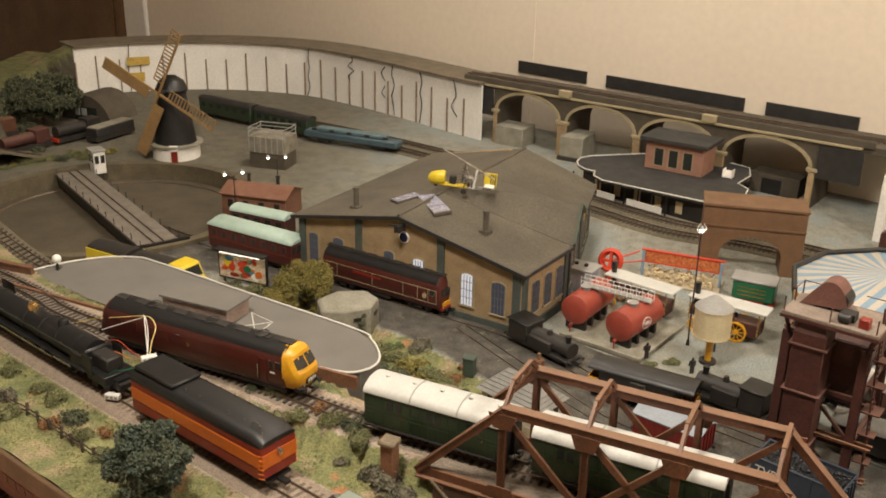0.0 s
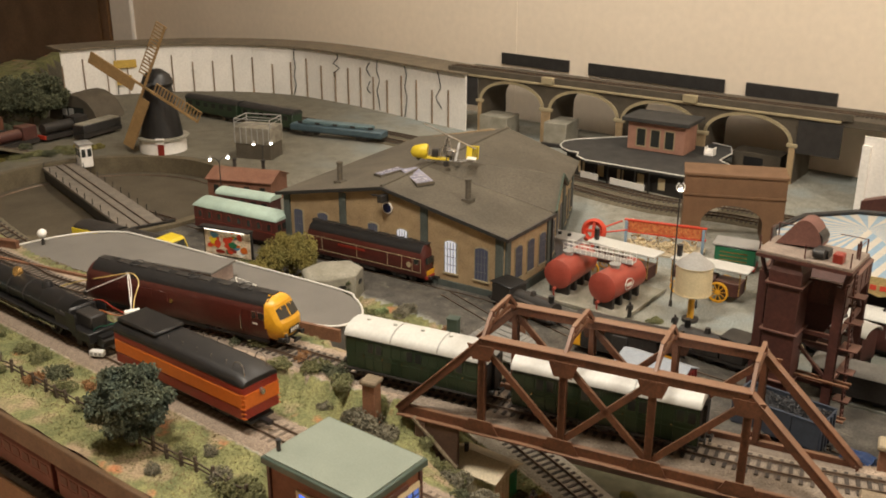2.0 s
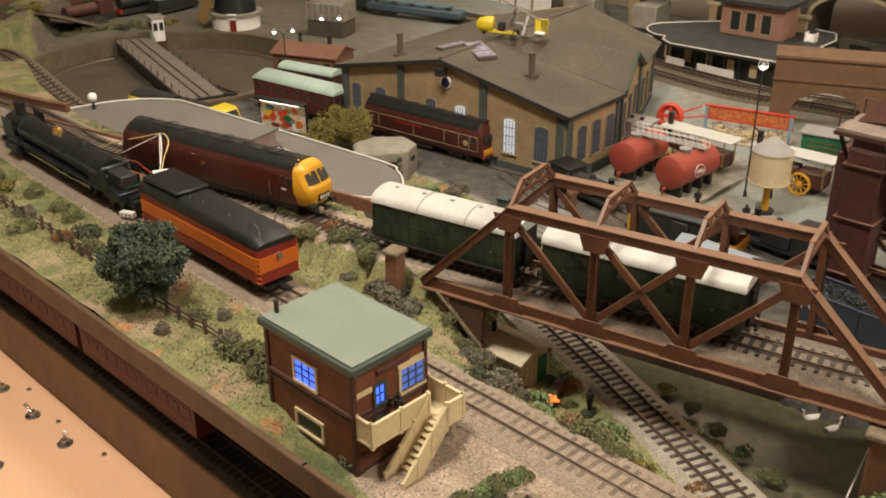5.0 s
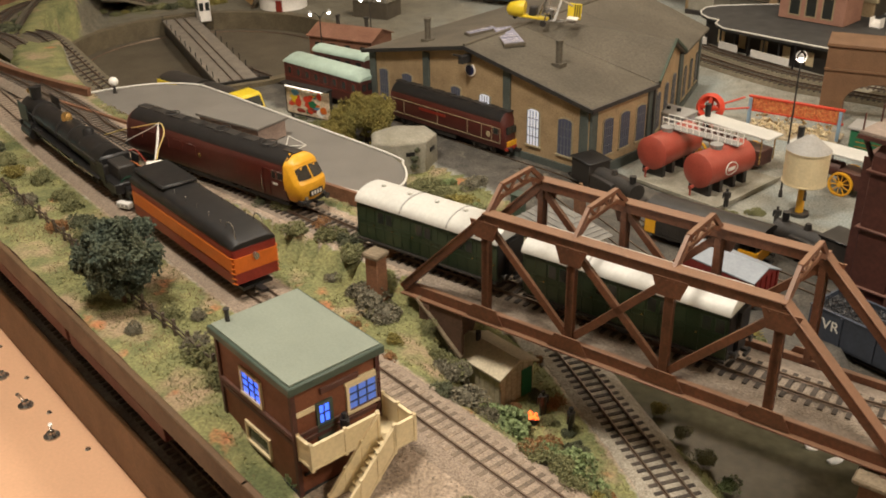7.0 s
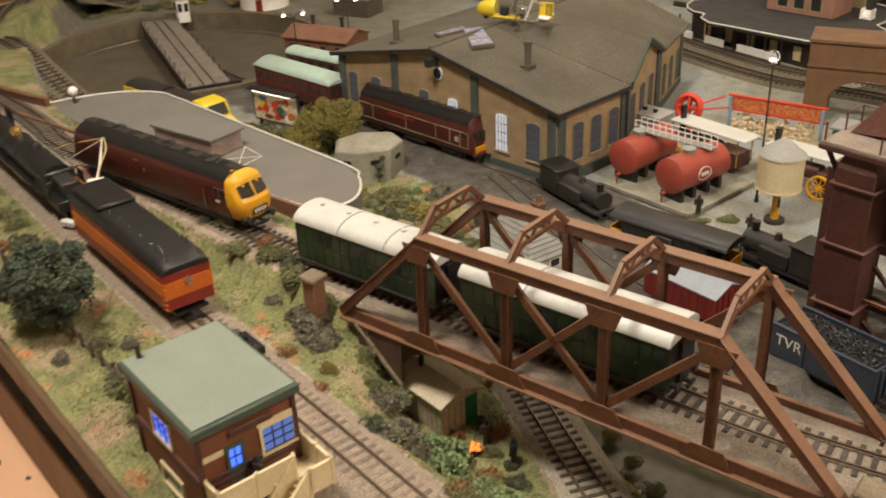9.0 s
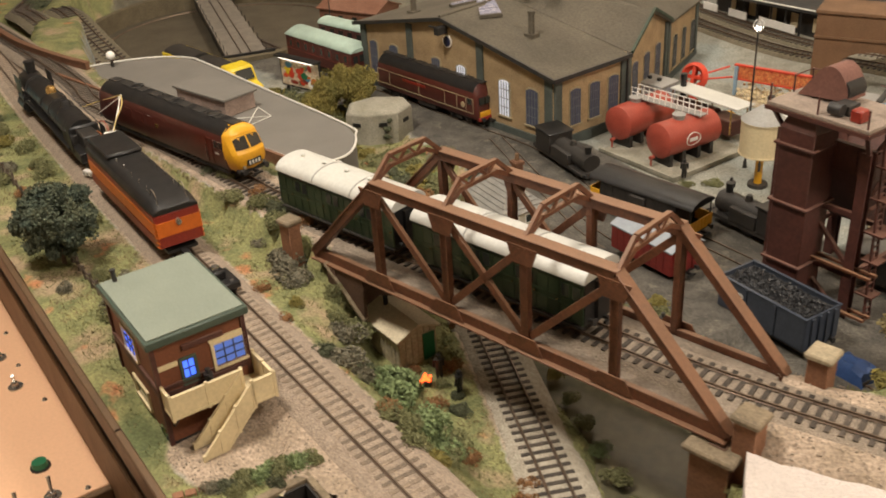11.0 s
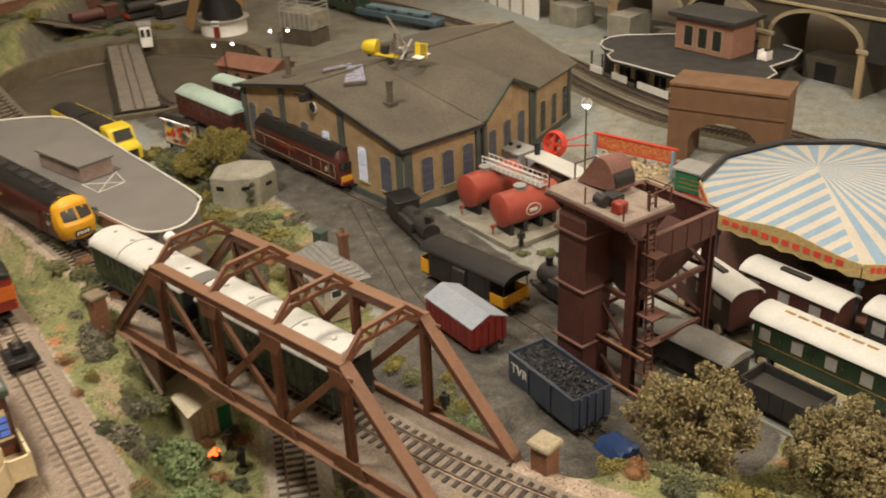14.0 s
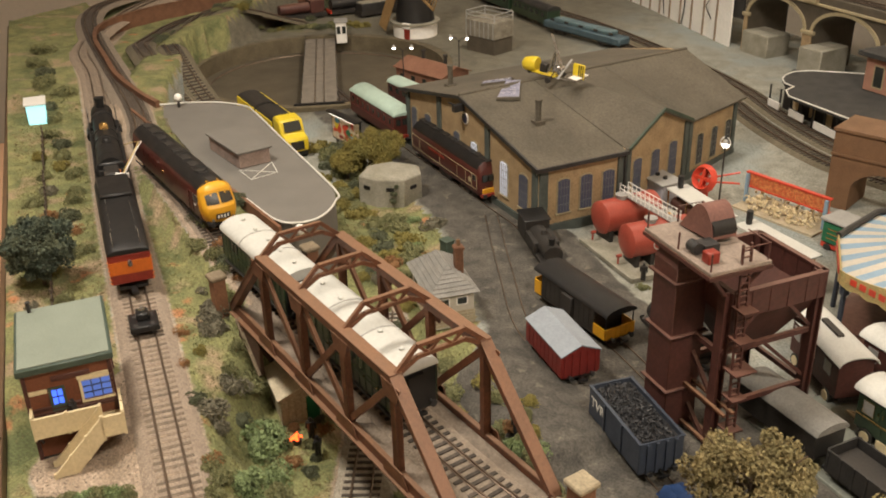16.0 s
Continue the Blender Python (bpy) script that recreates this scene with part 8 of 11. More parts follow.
# ---- station building and signal cabin ----
def station():
    at = along((0.270, 1.900), (0.470, 1.715))
    s = thing("station_building", at @ pose(0.0, 0.0, 0.005), "low station building with black flat roof edged white", "station")
    front = [(0.300, 1.960), (0.276, 1.942), (0.267, 1.915), (0.268, 1.890), (0.278, 1.866), (0.296, 1.852), (0.290, 1.826), (0.302, 1.796), (0.383, 1.741), (0.470, 1.683), (0.515, 1.694), (0.548, 1.722), (0.566, 1.765), (0.556, 1.800), (0.592, 1.850), (0.605, 1.905), (0.56, 1.955), (0.42, 1.990)]
    home = at.inverted()
    ring = [tuple((home @ Vector((x, y, 0)))[:2]) for x, y in front]
    zr = 0.048
    bm = B()
    loft(bm, [[(x, y, zr) for x, y in ring], [(x, y, zr + 0.005) for x, y in ring]])
    part("canopy_roof", bm, mat("black_roof_felt", (0.045, 0.043, 0.04), 0.8), s, "black flat canopy roof")
    bm = B()
    wire(bm, [Vector((x, y, zr + 0.0052)) for x, y in ring + ring[:1]], 0.0014)
    part("roof_edge", bm, M_kerb, s, "thin white roof edging")
    part("wall", box(B(), 0.02, 0.30, -0.012, 0.06, 0, zr, bevel=0.0005), M_sooty, s)
    part("platform", box(B(), -0.03, 0.36, -0.045, 0.07, -0.008, 0.006), M_concrete, s)
    for x0, x1 in ((0.012, 0.045), (0.072, 0.112), (0.140, 0.215)):
        part("white_board", box(B(), x0, x1, -0.036, -0.034, 0.012, 0.024), M_white, s, "white notice panel")
    for k in range(8):
        x = 0.012 + k * 0.03
        bm = B()
        rod(bm, (x, -0.033, 0), (x, -0.033, zr), 0.0016, n=6)
        part("post", bm, M_black, s)
    for k in range(5):
        part("lit_window", box(B(), 0.05 + k * 0.045, 0.064 + k * 0.045, -0.0128, -0.012, 0.014, 0.036), M_cream, s)
    c = thing("signal_cabin", pose(0.462, 1.885, 0.0588, 0, 0, -33), "small pink brick cabin with dark flat roof on the station", "cabin")
    hx, hy, h = 0.058, 0.032, 0.056
    w = part("wall", box(B(), -hx, hx, -hy, hy, 0, h, bevel=0.0005), M_pink, c)
    for k in range(3):
        x = -0.030 + k * 0.029
        bm = B()
        for a, b2, c0, c1 in ((-0.0105, 0.0105, 0.042, 0.044), (-0.0105, 0.0105, 0.007, 0.009), (-0.0105, -0.0085, 0.009, 0.042), (0.0085, 0.0105, 0.009, 0.042)):
            box(bm, x + a, x + b2, -hy - 0.0010, -hy + 0.0002, c0, c1)
        f = part("window", bm, M_sandstone, w)
        part("pane", box(B(), x - 0.0085, x + 0.0085, -hy - 0.0005, -hy, 0.009, 0.042), M_glassdk, f)
    part("roof", box(B(), -hx - 0.010, hx + 0.010, -hy - 0.012, hy + 0.012, h, h + 0.008, bevel=0.001), mat("black_roof_felt", (0.045, 0.043, 0.04), 0.8), c, "dark flat roof")
    bm = B()
    for k in range(3):
        box(bm, -0.008, 0.008, -0.004 + 0.004 * k, 0.000 + 0.004 * k, 0, 0.004 + 0.004 * k)
    box(bm, -0.009, -0.008, -0.006, 0.010, 0, 0.016)
    box(bm, 0.008, 0.009, -0.006, 0.010, 0, 0.016)
    ob = thing("roof_bench", pose(0.545, 1.835, 0.0588, 0, 0, -35), "small white bench on the station roof", "bench")
    part("seat", bm, M_white, ob)


station()

# brown arch
ar = along((0.427, 1.508), (0.590, 1.474)) @ Matrix.Diagonal((0.93, 1, 1, 1))
arch = thing("brick_archway", ar, "plain brown brick road archway", "archway")
part("arch_wall", arch_wall(-0.002, 0.165, [(0.030, 0.132)], 0.0, 0.110, 0.034, 0.030, 0.0, 0.060), M_brownarch, arch)
part("parapet", box(B(), -0.004, 0.167, -0.0028, 0.063, 0.1105, 0.115, bevel=0.0006), M_brownarch, arch)
part("string_course", box(B(), -0.003, 0.166, -0.0022, 0.0, 0.078, 0.081), M_brownarch, arch)


# ---- carousel ----
def carousel():
    c = thing("fairground_carousel", pose(0.652, 1.235, 0.0), "fairground roundabout with blue and cream striped tilt", "carousel")
    R, zr, za = 0.164, 0.082, 0.112
    A = Vector((-0.045, 0.006, za))
    P = [Vector((R * math.cos(radians(a)), R * math.sin(radians(a)), zr)) for a in [-92 + 30 * k for k in range(11)]]
    n = len(P)

    def cut(poly, nrm, lim, keep):
        out = []
        for a, b in zip(poly, poly[1:] + poly[:1]):
            da, db = (a.dot(nrm) - lim) * keep, (b.dot(nrm) - lim) * keep
            if da >= 0:
                out.append(a)
            if da * db < 0:
                out.append(a.lerp(b, da / (da - db)))
        return out
    for i in range(n):
        p, q = P[i], P[(i + 1) % n]
        if (q - p).length > R * 0.8:
            hip = (A - p).normalized()
            nrm = Vector((-hip.y, hip.x, 0)).normalized()
            lo, hi, m = p.dot(nrm), q.dot(nrm), 17
            strips = []
            for k in range(m):
                a, b = sorted((lo + (hi - lo) * k / m, lo + (hi - lo) * (k + 1) / m))
                strips.append(cut(cut([p, q, A], nrm, a, 1), nrm, b, -1))
        else:
            m = 6
            strips = [[p.lerp(q, k / m), p.lerp(q, (k + 1) / m), A] for k in range(m)]
        for k, pts in enumerate(strips):
            if len(pts) > 2:
                bm = B()
                loft(bm, [[v - Vector((0, 0, 0.0012)) for v in pts], pts])
                part("tilt_stripe", bm, M_skyblue if k % 2 else M_tentcream, c)
        bm = B()
        rim = (q - p).normalized()
        out = Vector((rim.y, -rim.x, 0))
        m9 = 14 if (q - p).length > R * 0.8 else 8
        ring = [p.lerp(q, k / m9) + Vector((0, 0, (0.001 if (p + q).y > 0.02 * R else 0.004) + 0.008 * max(0, math.sin(math.pi * k / m9)) ** 3 * ((q - p).length > R * 0.8))) for k in range(m9 + 1)] + [p.lerp(q, k / m9) + Vector((0, 0, -0.010 - 0.003 * (k % 2))) for k in range(m9, -1, -1)]
        loft(bm, [[v + out * 0.001 for v in ring], [v + out * 0.0025 for v in ring]])
        far_side = (p + q).y > 0.02 * R
        rb = part("rounding_board", bm, M_iron if far_side else mat("gilt_rounding_board", (0.52, 0.35, 0.15), 0.5, var=0.35, scale=220, fine=600, tint=(0.30, 0.30, 0.12)), c, "dark rim board" if far_side else "gilt and red ornamental rounding board")
        for k in range(0 if far_side else 12):
            f = 0.08 + k * 0.07
            bm = B()
            bar(bm, p.lerp(q, f) + out * 0.0031 + Vector((0, 0, -0.0015)), p.lerp(q, f + 0.045) + out * 0.0031 + Vector((0, 0, -0.0015)), 0.0008, 0.0062)
            part("lettering_bar", bm, M_brightred, rb)
        bm = B()
        rod(bm, (p.x * 0.97, p.y * 0.97, 0.0), (p.x * 0.97, p.y * 0.97, zr), 0.0028, n=8)
        rod(bm, (p.x * 0.97, p.y * 0.97, 0.06), (p.x * 0.97, p.y * 0.97, 0.068), 0.005, n=8)
        part("pillar", bm, M_slateblue, c)
    bm = B()
    wire(bm, [Vector((v.x * 1.01, v.y * 1.01, zr + 0.004)) for v in P[3:10]], 0.0035)
    part("dark_rim", bm, M_iron, c, "dark rim strip")
    bm = B()
    rod(bm, (0, 0, 0.004), (0, 0, zr), 0.055, n=16)
    part("centre_drum", bm, M_sooty, c)
    bm = B()
    rod(bm, (0, 0, 0.0), (0, 0, 0.006), R * 0.92, n=24)
    part("platform", bm, M_maroondk, c)


carousel()


# ---- fairground vehicles ----
def living_van(at, L, W, body_m, label, roof_m, wheels_m=M_cream, h=0.050, skylight=False, trim=False):
    v = thing("showman_van", at, label, "living van", "fairground vans")
    body = part("body", box(B(), -L / 2, L / 2, -W / 2, W / 2, 0.012, h, bevel=0.0006), body_m, v)
    n = 8
    bm = B()
    up = [(-(W / 2 + 0.003) * math.cos(math.pi * i / n), h - 0.001 + 0.0085 * math.sin(math.pi * i / n)) for i in range(n + 1)]
    dn = [(y * 0.96, z - 0.0012) for y, z in up]
    loft(bm, [[(x, y, z) for y, z in up + dn[::-1]] for x in (-L / 2 - 0.004, L / 2 + 0.004)])
    roof = part("roof", bm, roof_m, v, "white curved roof")
    for s in (-1, 1):
        bm = B()
        loft(bm, [[(s * L / 2 + q, y * 0.93, z - 0.0008) for y, z in up] for q in (-0.0006, 0.0006)])
        part("gable", bm, body_m, v)
    if skylight:
        for k in range(7):
            x = -L / 2 + 0.020 + k * (L - 0.04) / 7
            part("clerestory", box(B(), x, x + (L - 0.04) / 7 - 0.003, -0.0014, 0.0014, h + 0.0068, h + 0.0082), M_sail if k % 2 else M_brass, roof)
    else:
        part("roof_box", box(B(), -0.020, 0.012, -0.003, 0.003, h + 0.0068, h + 0.010), M_sooty, roof, "dark box on the roof")
    for s in (-1, 1):
        y = s * (W / 2 + 0.0003)
        k = max(3, int(L / 0.028))
        for i in range(k):
            x = -L / 2 + L * (i + 0.5) / k
            window(body, x - 0.004, y, h * 0.72, 0.011, 0.012, s, M_brass if trim else M_tin, M_tin)
            if trim:
                for q in (0.0065, 0.0115):
                    part("panel", box(B(), x + q - 0.0018, x + q + 0.0018, y - 0.0002, y + 0.0006, h * 0.58, h * 0.88), M_green, body)
                    part("panel_line", box(B(), x + q - 0.0008, x + q + 0.0008, y - 0.0002, y + 0.0008, h * 0.68, h * 0.76), M_brass, body)
                part("lower_panel", box(B(), x - 0.010, x + 0.012, y - 0.0002, y + 0.0005, 0.016, h * 0.48), M_green, body)
        if trim:
            part("waist_line", box(B(), -L / 2, L / 2, y - 0.0002, y + 0.0007, h * 0.51, h * 0.535), M_brass, body)
            part("step_board", box(B(), -L / 2 + 0.026, L / 2 - 0.026, y - 0.0005, y + 0.003, 0.004, 0.0115), M_cream, v, "cream belly box")
    for x in (-L / 2 + 0.014, L / 2 - 0.014):
        for s in (-1, 1):
            bm = B()
            rod(bm, (x, s * (W / 2 - 0.003), 0.0075), (x, s * (W / 2 + 0.0012), 0.0075), 0.0075, n=18)
            wh = part("wheel", bm, M_sooty, v)
            bm = B()
            rod(bm, (x, s * (W / 2 + 0.0010), 0.0075), (x, s * (W / 2 + 0.0018), 0.0075), 0.0052, n=16)
            part("hub", bm, wheels_m, wh, "cream wheel disc")
    part("chassis", box(B(), -L / 2, L / 2, -W / 2 + 0.005, W / 2 - 0.005, 0.007, 0.0118), M_sooty, v)
    bm = B()
    bar(bm, (-L / 2, 0.006, 0.010), (-L / 2 - 0.022, 0, 0.006), 0.002, 0.002)
    bar(bm, (-L / 2, -0.006, 0.010), (-L / 2 - 0.022, 0, 0.006), 0.002, 0.002)
    part("drawbar", bm, M_cream if trim else M_brightred, v)
    return v


M_fairmat = mat("grey_green_card", (0.27, 0.285, 0.245), 0.9, var=0.2, scale=25, fine=300, bump=0.15, tint=(0.20, 0.205, 0.175))
plain("fairground_base", box(B(), -0.02, 0.36, -0.085, 0.14, -0.004, 0.0032, bevel=0.0006), M_fairmat, "grey-green card base under the fairground vans", "ground sheet", at=along((0.535, 1.045), (0.66, 0.960)))
living_van(along((0.565, 1.027), (0.672, 0.958)) @ pose(0.066, 0.0, 0.0), 0.132, 0.034, M_green, "dark green lined showman's living van with white roof", M_roofw, skylight=True, trim=True)
living_van(along((0.552, 1.118), (0.650, 1.048)) @ pose(0.052, 0.0, 0.0), 0.104, 0.032, M_maroondk, "maroon showman's van with white roof", M_roofw)
living_van(along((0.492, 1.112), (0.548, 1.045)) @ pose(0.036, 0.004, 0.0), 0.088, 0.034, M_maroondk, "dark red showman's trailer with off-white roof", M_roofw)
living_van(along((0.660, 1.055), (0.740, 1.000)) @ pose(0.050, 0.006, 0.0), 0.10, 0.032, M_sooty, "dark showman's van with white roof", M_roofw)


def spoke_wheel(parent, c, r, width, axis):
    axis = Vector(axis).normalized()
    s = axis.orthogonal().normalized()
    u = axis.cross(s)
    n = 20
    rings = []
    for i in range(n + 1):
        a = 2 * math.pi * i / n
        d = s * math.cos(a) + u * math.sin(a)
        rings.append([Vector(c) + d * q + axis * w for q, w in ((r * 0.85, -width / 2), (r, -width / 2), (r, width / 2), (r * 0.85, width / 2))])
    wheel = part("wheel", loft(B(), rings, caps=False), M_yellow, parent, "yellow spoked wheel")
    for i in range(10):
        a = 2 * math.pi * i / 10
        d = s * math.cos(a) + u * math.sin(a)
        part("spoke", rod(B(), Vector(c), Vector(c) + d * r * 0.88, r * 0.05, n=5), M_yellow, wheel)
    part("hub", rod(B(), Vector(c) - axis * width * 0.7, Vector(c) + axis * width * 0.7, r * 0.2, n=8), M_yellow, wheel)


def traction_engine(at, label):
    e = thing("traction_engine", at, label, "traction engine")
    L = 0.10
    part("canopy", box(B(), -L / 2, L / 2 + 0.01, -0.016, 0.016, 0.047, 0.0495, bevel=0.0008), M_roofw, e, "long white canopy")
    for x in (-L / 2 + 0.004, -0.005, L / 2):
        for s in (-1, 1):
            bm = B()
            rod(bm, (x, s * 0.0145, 0.014), (x, s * 0.0145, 0.047), 0.0010, n=6)
            part("canopy_post", bm, M_brass, e)
    bm = B()
    rod(bm, (-L / 2 + 0.002, 0, 0.026), (0.015, 0, 0.026), 0.0095, n=16)
    part("boiler", bm, M_maroondk, e)
    bm = B()
    rod(bm, (-L / 2 + 0.008, 0, 0.033), (-L / 2 + 0.008, 0, 0.066), 0.0034, 0.0042, n=12)
    part("chimney", bm, M_black, e)
    part("tender_box", box(B(), 0.015, L / 2, -0.013, 0.013, 0.010, 0.030, bevel=0.001), M_maroondk, e)
    for x, r in ((-L / 2 + 0.014, 0.0095), (0.022, 0.0145)):
        for s in (-1, 1):
            spoke_wheel(e, (x, s * 0.0165, r), r, 0.004, (0, 1, 0))
    return e


traction_engine(along((0.268, 1.372), (0.360, 1.300)) @ pose(0.045, 0.0, 0.0), "showman's traction engine with white canopy and yellow wheels")
traction_engine(along((0.375, 1.305), (0.475, 1.240)) @ pose(0.045, 0.0, 0.0), "showman's traction engine with white canopy and yellow wheels")


def fair_ride():
    at = along((0.330, 1.475), (0.445, 1.430))
    f = thing("fairground_stall", at, "glittering red fairground ride front with blue posts", "fairground ride")
    L = 0.123
    part("fascia", box(B(), 0, L, -0.002, 0.002, 0.028, 0.046, bevel=0.0006), mat("glitter_red", (0.48, 0.06, 0.025), 0.4, var=0.6, scale=260, fine=500, tint=(0.75, 0.35, 0.12)), f, "glittering red and gold fascia")
    for z in (0.0275, 0.0465):
        part("fascia_rail", box(B(), -0.002, L + 0.002, -0.003, 0.003, z - 0.001, z + 0.001), M_brightred, f)
    for x in (0.002, L - 0.002):
        bm = B()
        bar(bm, (x, -0.004, 0.0), (x, -0.004, 0.045), 0.004, 0.004, up=(1, 0, 0))
        part("post", bm, M_skyblue, f, "pale blue post")
    part("floor", box(B(), 0, L, -0.03, 0.03, 0.0, 0.005), M_asbestos, f)
    rng = random.Random(8)
    bm = B()
    for k in range(200):
        chunk(bm, (rng.uniform(0.01, L - 0.01), rng.uniform(-0.026, 0.02), rng.uniform(0.006, 0.020)), rng.uniform(0.0015, 0.0035), rng)
    tagged(part("ornament_jumble", bm, M_cream, f, "jumble of cream and gilt ornaments"), kind="stuff")
    k = thing("grey_kiosk", pose(0.228, 1.418, 0.0, 0, 0, -32), "small pale grey kiosk with flat dark roof", "kiosk")
    part("wall", box(B(), -0.024, 0.024, -0.016, 0.016, 0, 0.036, bevel=0.0005), mat("pale_lilac_render", (0.42, 0.42, 0.47), 0.7), k)
    part("roof", box(B(), -0.027, 0.027, -0.019, 0.019, 0.036, 0.0395, bevel=0.0006), M_tin, k)
    for x in (-0.008, 0.008):
        bm = B()
        rod(bm, (x, 0, 0.0395), (x, 0, 0.043), 0.003, n=8)
        part("roof_vent", bm, M_black, k)
    d = thing("red_dodgem_drum", pose(0.277, 1.452, 0.0), "bright red round fairground drum", "fairground drum")
    bm = B()
    rod(bm, (0, 0, 0), (0, 0, 0.022), 0.007, n=12)
    part("stand", bm, M_brightred, d)
    bm = B()
    m = pose(0, 0, 0.034, 70, 0, -20)
    rings = []
    for i in range(21):
        a = 2 * math.pi * i / 20
        rings.append([m @ Vector(((0.015 + 0.005 * math.cos(b)) * math.cos(a), (0.015 + 0.005 * math.cos(b)) * math.sin(a), 0.008 * math.sin(b))) for b in (0, 1.57, 3.14, 4.71)])
    part("ring", loft(bm, rings, caps=False), M_brightred, d)
    bm = B()
    for s in (-1, 1):
        bar(bm, m @ Vector((-0.015, 0, s * 0.004)), m @ Vector((0.015, 0, s * 0.004)), 0.004, 0.004)
        bar(bm, m @ Vector((0, -0.015, s * 0.004)), m @ Vector((0, 0.015, s * 0.004)), 0.004, 0.004)
    part("spokes", bm, M_brightred, d)
    bm = B()
    rod(bm, (0, 0, 0.034), (0.045, 0.01, 0.048), 0.0014, n=6)
    rod(bm, (0, 0, 0.030), (0.05, -0.01, 0.040), 0.0014, n=6)
    part("arm", bm, M_brightred, d)
    g = thing("green_organ_truck", pose(0.482, 1.385, 0.0, 0, 0, -25), "green covered fairground lorry with red base", "lorry")
    part("body", box(B(), -0.030, 0.030, -0.018, 0.018, 0.010, 0.038, bevel=0.002), M_fairgreen, g)
    part("cover", box(B(), -0.034, 0.032, -0.020, 0.020, 0.038, 0.042, bevel=0.0015), M_tin, g, "grey canvas cover")
    part("base", box(B(), -0.030, 0.030, -0.016, 0.016, 0.004, 0.0098), M_brightred, g)
    for k2 in range(3):
        part("gilt_line", box(B(), -0.022, 0.018, -0.0185, -0.018, 0.017 + 0.006 * k2, 0.0185 + 0.006 * k2), M_brass, g)
    for x in (-0.02, 0.02):
        bm = B()
        rod(bm, (x, -0.017, 0.005), (x, 0.017, 0.005), 0.005, n=12)
        part("wheelset", bm, M_sooty, g)


fair_ride()


def black_wagon(at, L, label, dome=True):
    """A small black tank engine or tank wagon."""
    e = thing("tank_engine", at, label, "locomotive")
    bm = B()
    rod(bm, (-L / 2 + 0.004, 0, 0.023), (L * 0.15, 0, 0.023), 0.0115, n=16)
    part("boiler", bm, M_sooty, e)
    part("frame", box(B(), -L / 2, L / 2, -0.015, 0.015, 0.008, 0.0125, bevel=0.0004), M_sooty, e)
    part("cab", box(B(), L * 0.15, L / 2 - 0.004, -0.016, 0.016, 0.0125, 0.040, bevel=0.001), M_sooty, e)
    part("cab_roof", box(B(), L * 0.13, L / 2 - 0.001, -0.0175, 0.0175, 0.040, 0.042, bevel=0.0008), M_black, e)
    for s in (-1, 1):
        part("side_tank", box(B(), -L * 0.22, L * 0.14, min(s * 0.008, s * 0.016), max(s * 0.008, s * 0.016), 0.0126, 0.028, bevel=0.0008), M_sooty, e)
    bm = B()
    rod(bm, (-L / 2 + 0.012, 0, 0.032), (-L / 2 + 0.012, 0, 0.044), 0.0035, 0.0042, n=12)
    part("chimney", bm, M_black, e)
    bm = B()
    rod(bm, (-L * 0.10, 0, 0.033), (-L * 0.10, 0, 0.040), 0.0045, 0.003, n=12)
    part("dome", bm, M_sooty, e)
    for x in (-L * 0.3, 0.0, L * 0.3):
        wheelset(e, x, 0.008)
    for s in (-1, 1):
        buffers(e, s * L / 2, 0.0105, s)


black_wagon(along((0.118, 1.237), (0.200, 1.150), 0.0065) @ pose(0.058, 0, 0, 0, 0, 180) @ Matrix.Diagonal((1, 1, 0.86, 1)), 0.108, "sooty black tank engine standing outside the shed")
black_wagon(along((0.336, 1.100), (0.420, 1.030), 0.0) @ pose(0.045, 0.004, 0.0005), 0.096, "black tank engine behind the coaling tower")


def open_wagon(at, L, label):
    """A low dark loaded wagon."""
    v = thing("open_wagon", at, label, "railway wagon")
    w, z1 = 0.034, 0.034
    part("underframe", box(B(), -L / 2, L / 2, -0.013, 0.013, 0.009, 0.0118), M_sooty, v)
    part("floor", box(B(), -L / 2, L / 2, -w / 2, w / 2, 0.0118, 0.0138), M_sooty, v)
    for s in (-1, 1):
        side = part("side_panel", box(B(), -L / 2, L / 2, s * w / 2 - 0.0008, s * w / 2 + 0.0008, 0.0138, z1, bevel=0.0003), M_iron, v)
        for k in range(6):
            x = -L / 2 + 0.002 + k * (L - 0.004) / 5
            part("side_rib", box(B(), x - 0.0008, x + 0.0008, s * (w / 2 + 0.0013) - 0.0005, s * (w / 2 + 0.0013) + 0.0005, 0.0138, z1), M_iron, side)
        part("end_panel", box(B(), s * L / 2 - 0.0008, s * L / 2 + 0.0008, -w / 2 + 0.0008, w / 2 - 0.0008, 0.0138, z1), M_iron, v)
        buffers(v, s * L / 2, 0.0105, s)
    part("load", box(B(), -L / 2 + 0.001, L / 2 - 0.001, -w / 2 + 0.001, w / 2 - 0.001, 0.0139, 0.026, bevel=0.002), M_sooty, v, "dark load")
    for x in (-L * 0.28, L * 0.28):
        wheelset(v, x, 0.0068)


open_wagon(along((0.556, 0.949), (0.634, 0.899), 0.0) @ pose(0.036, 0.0, 0.0005), 0.070, "dark open wagon beside the coaling tower")


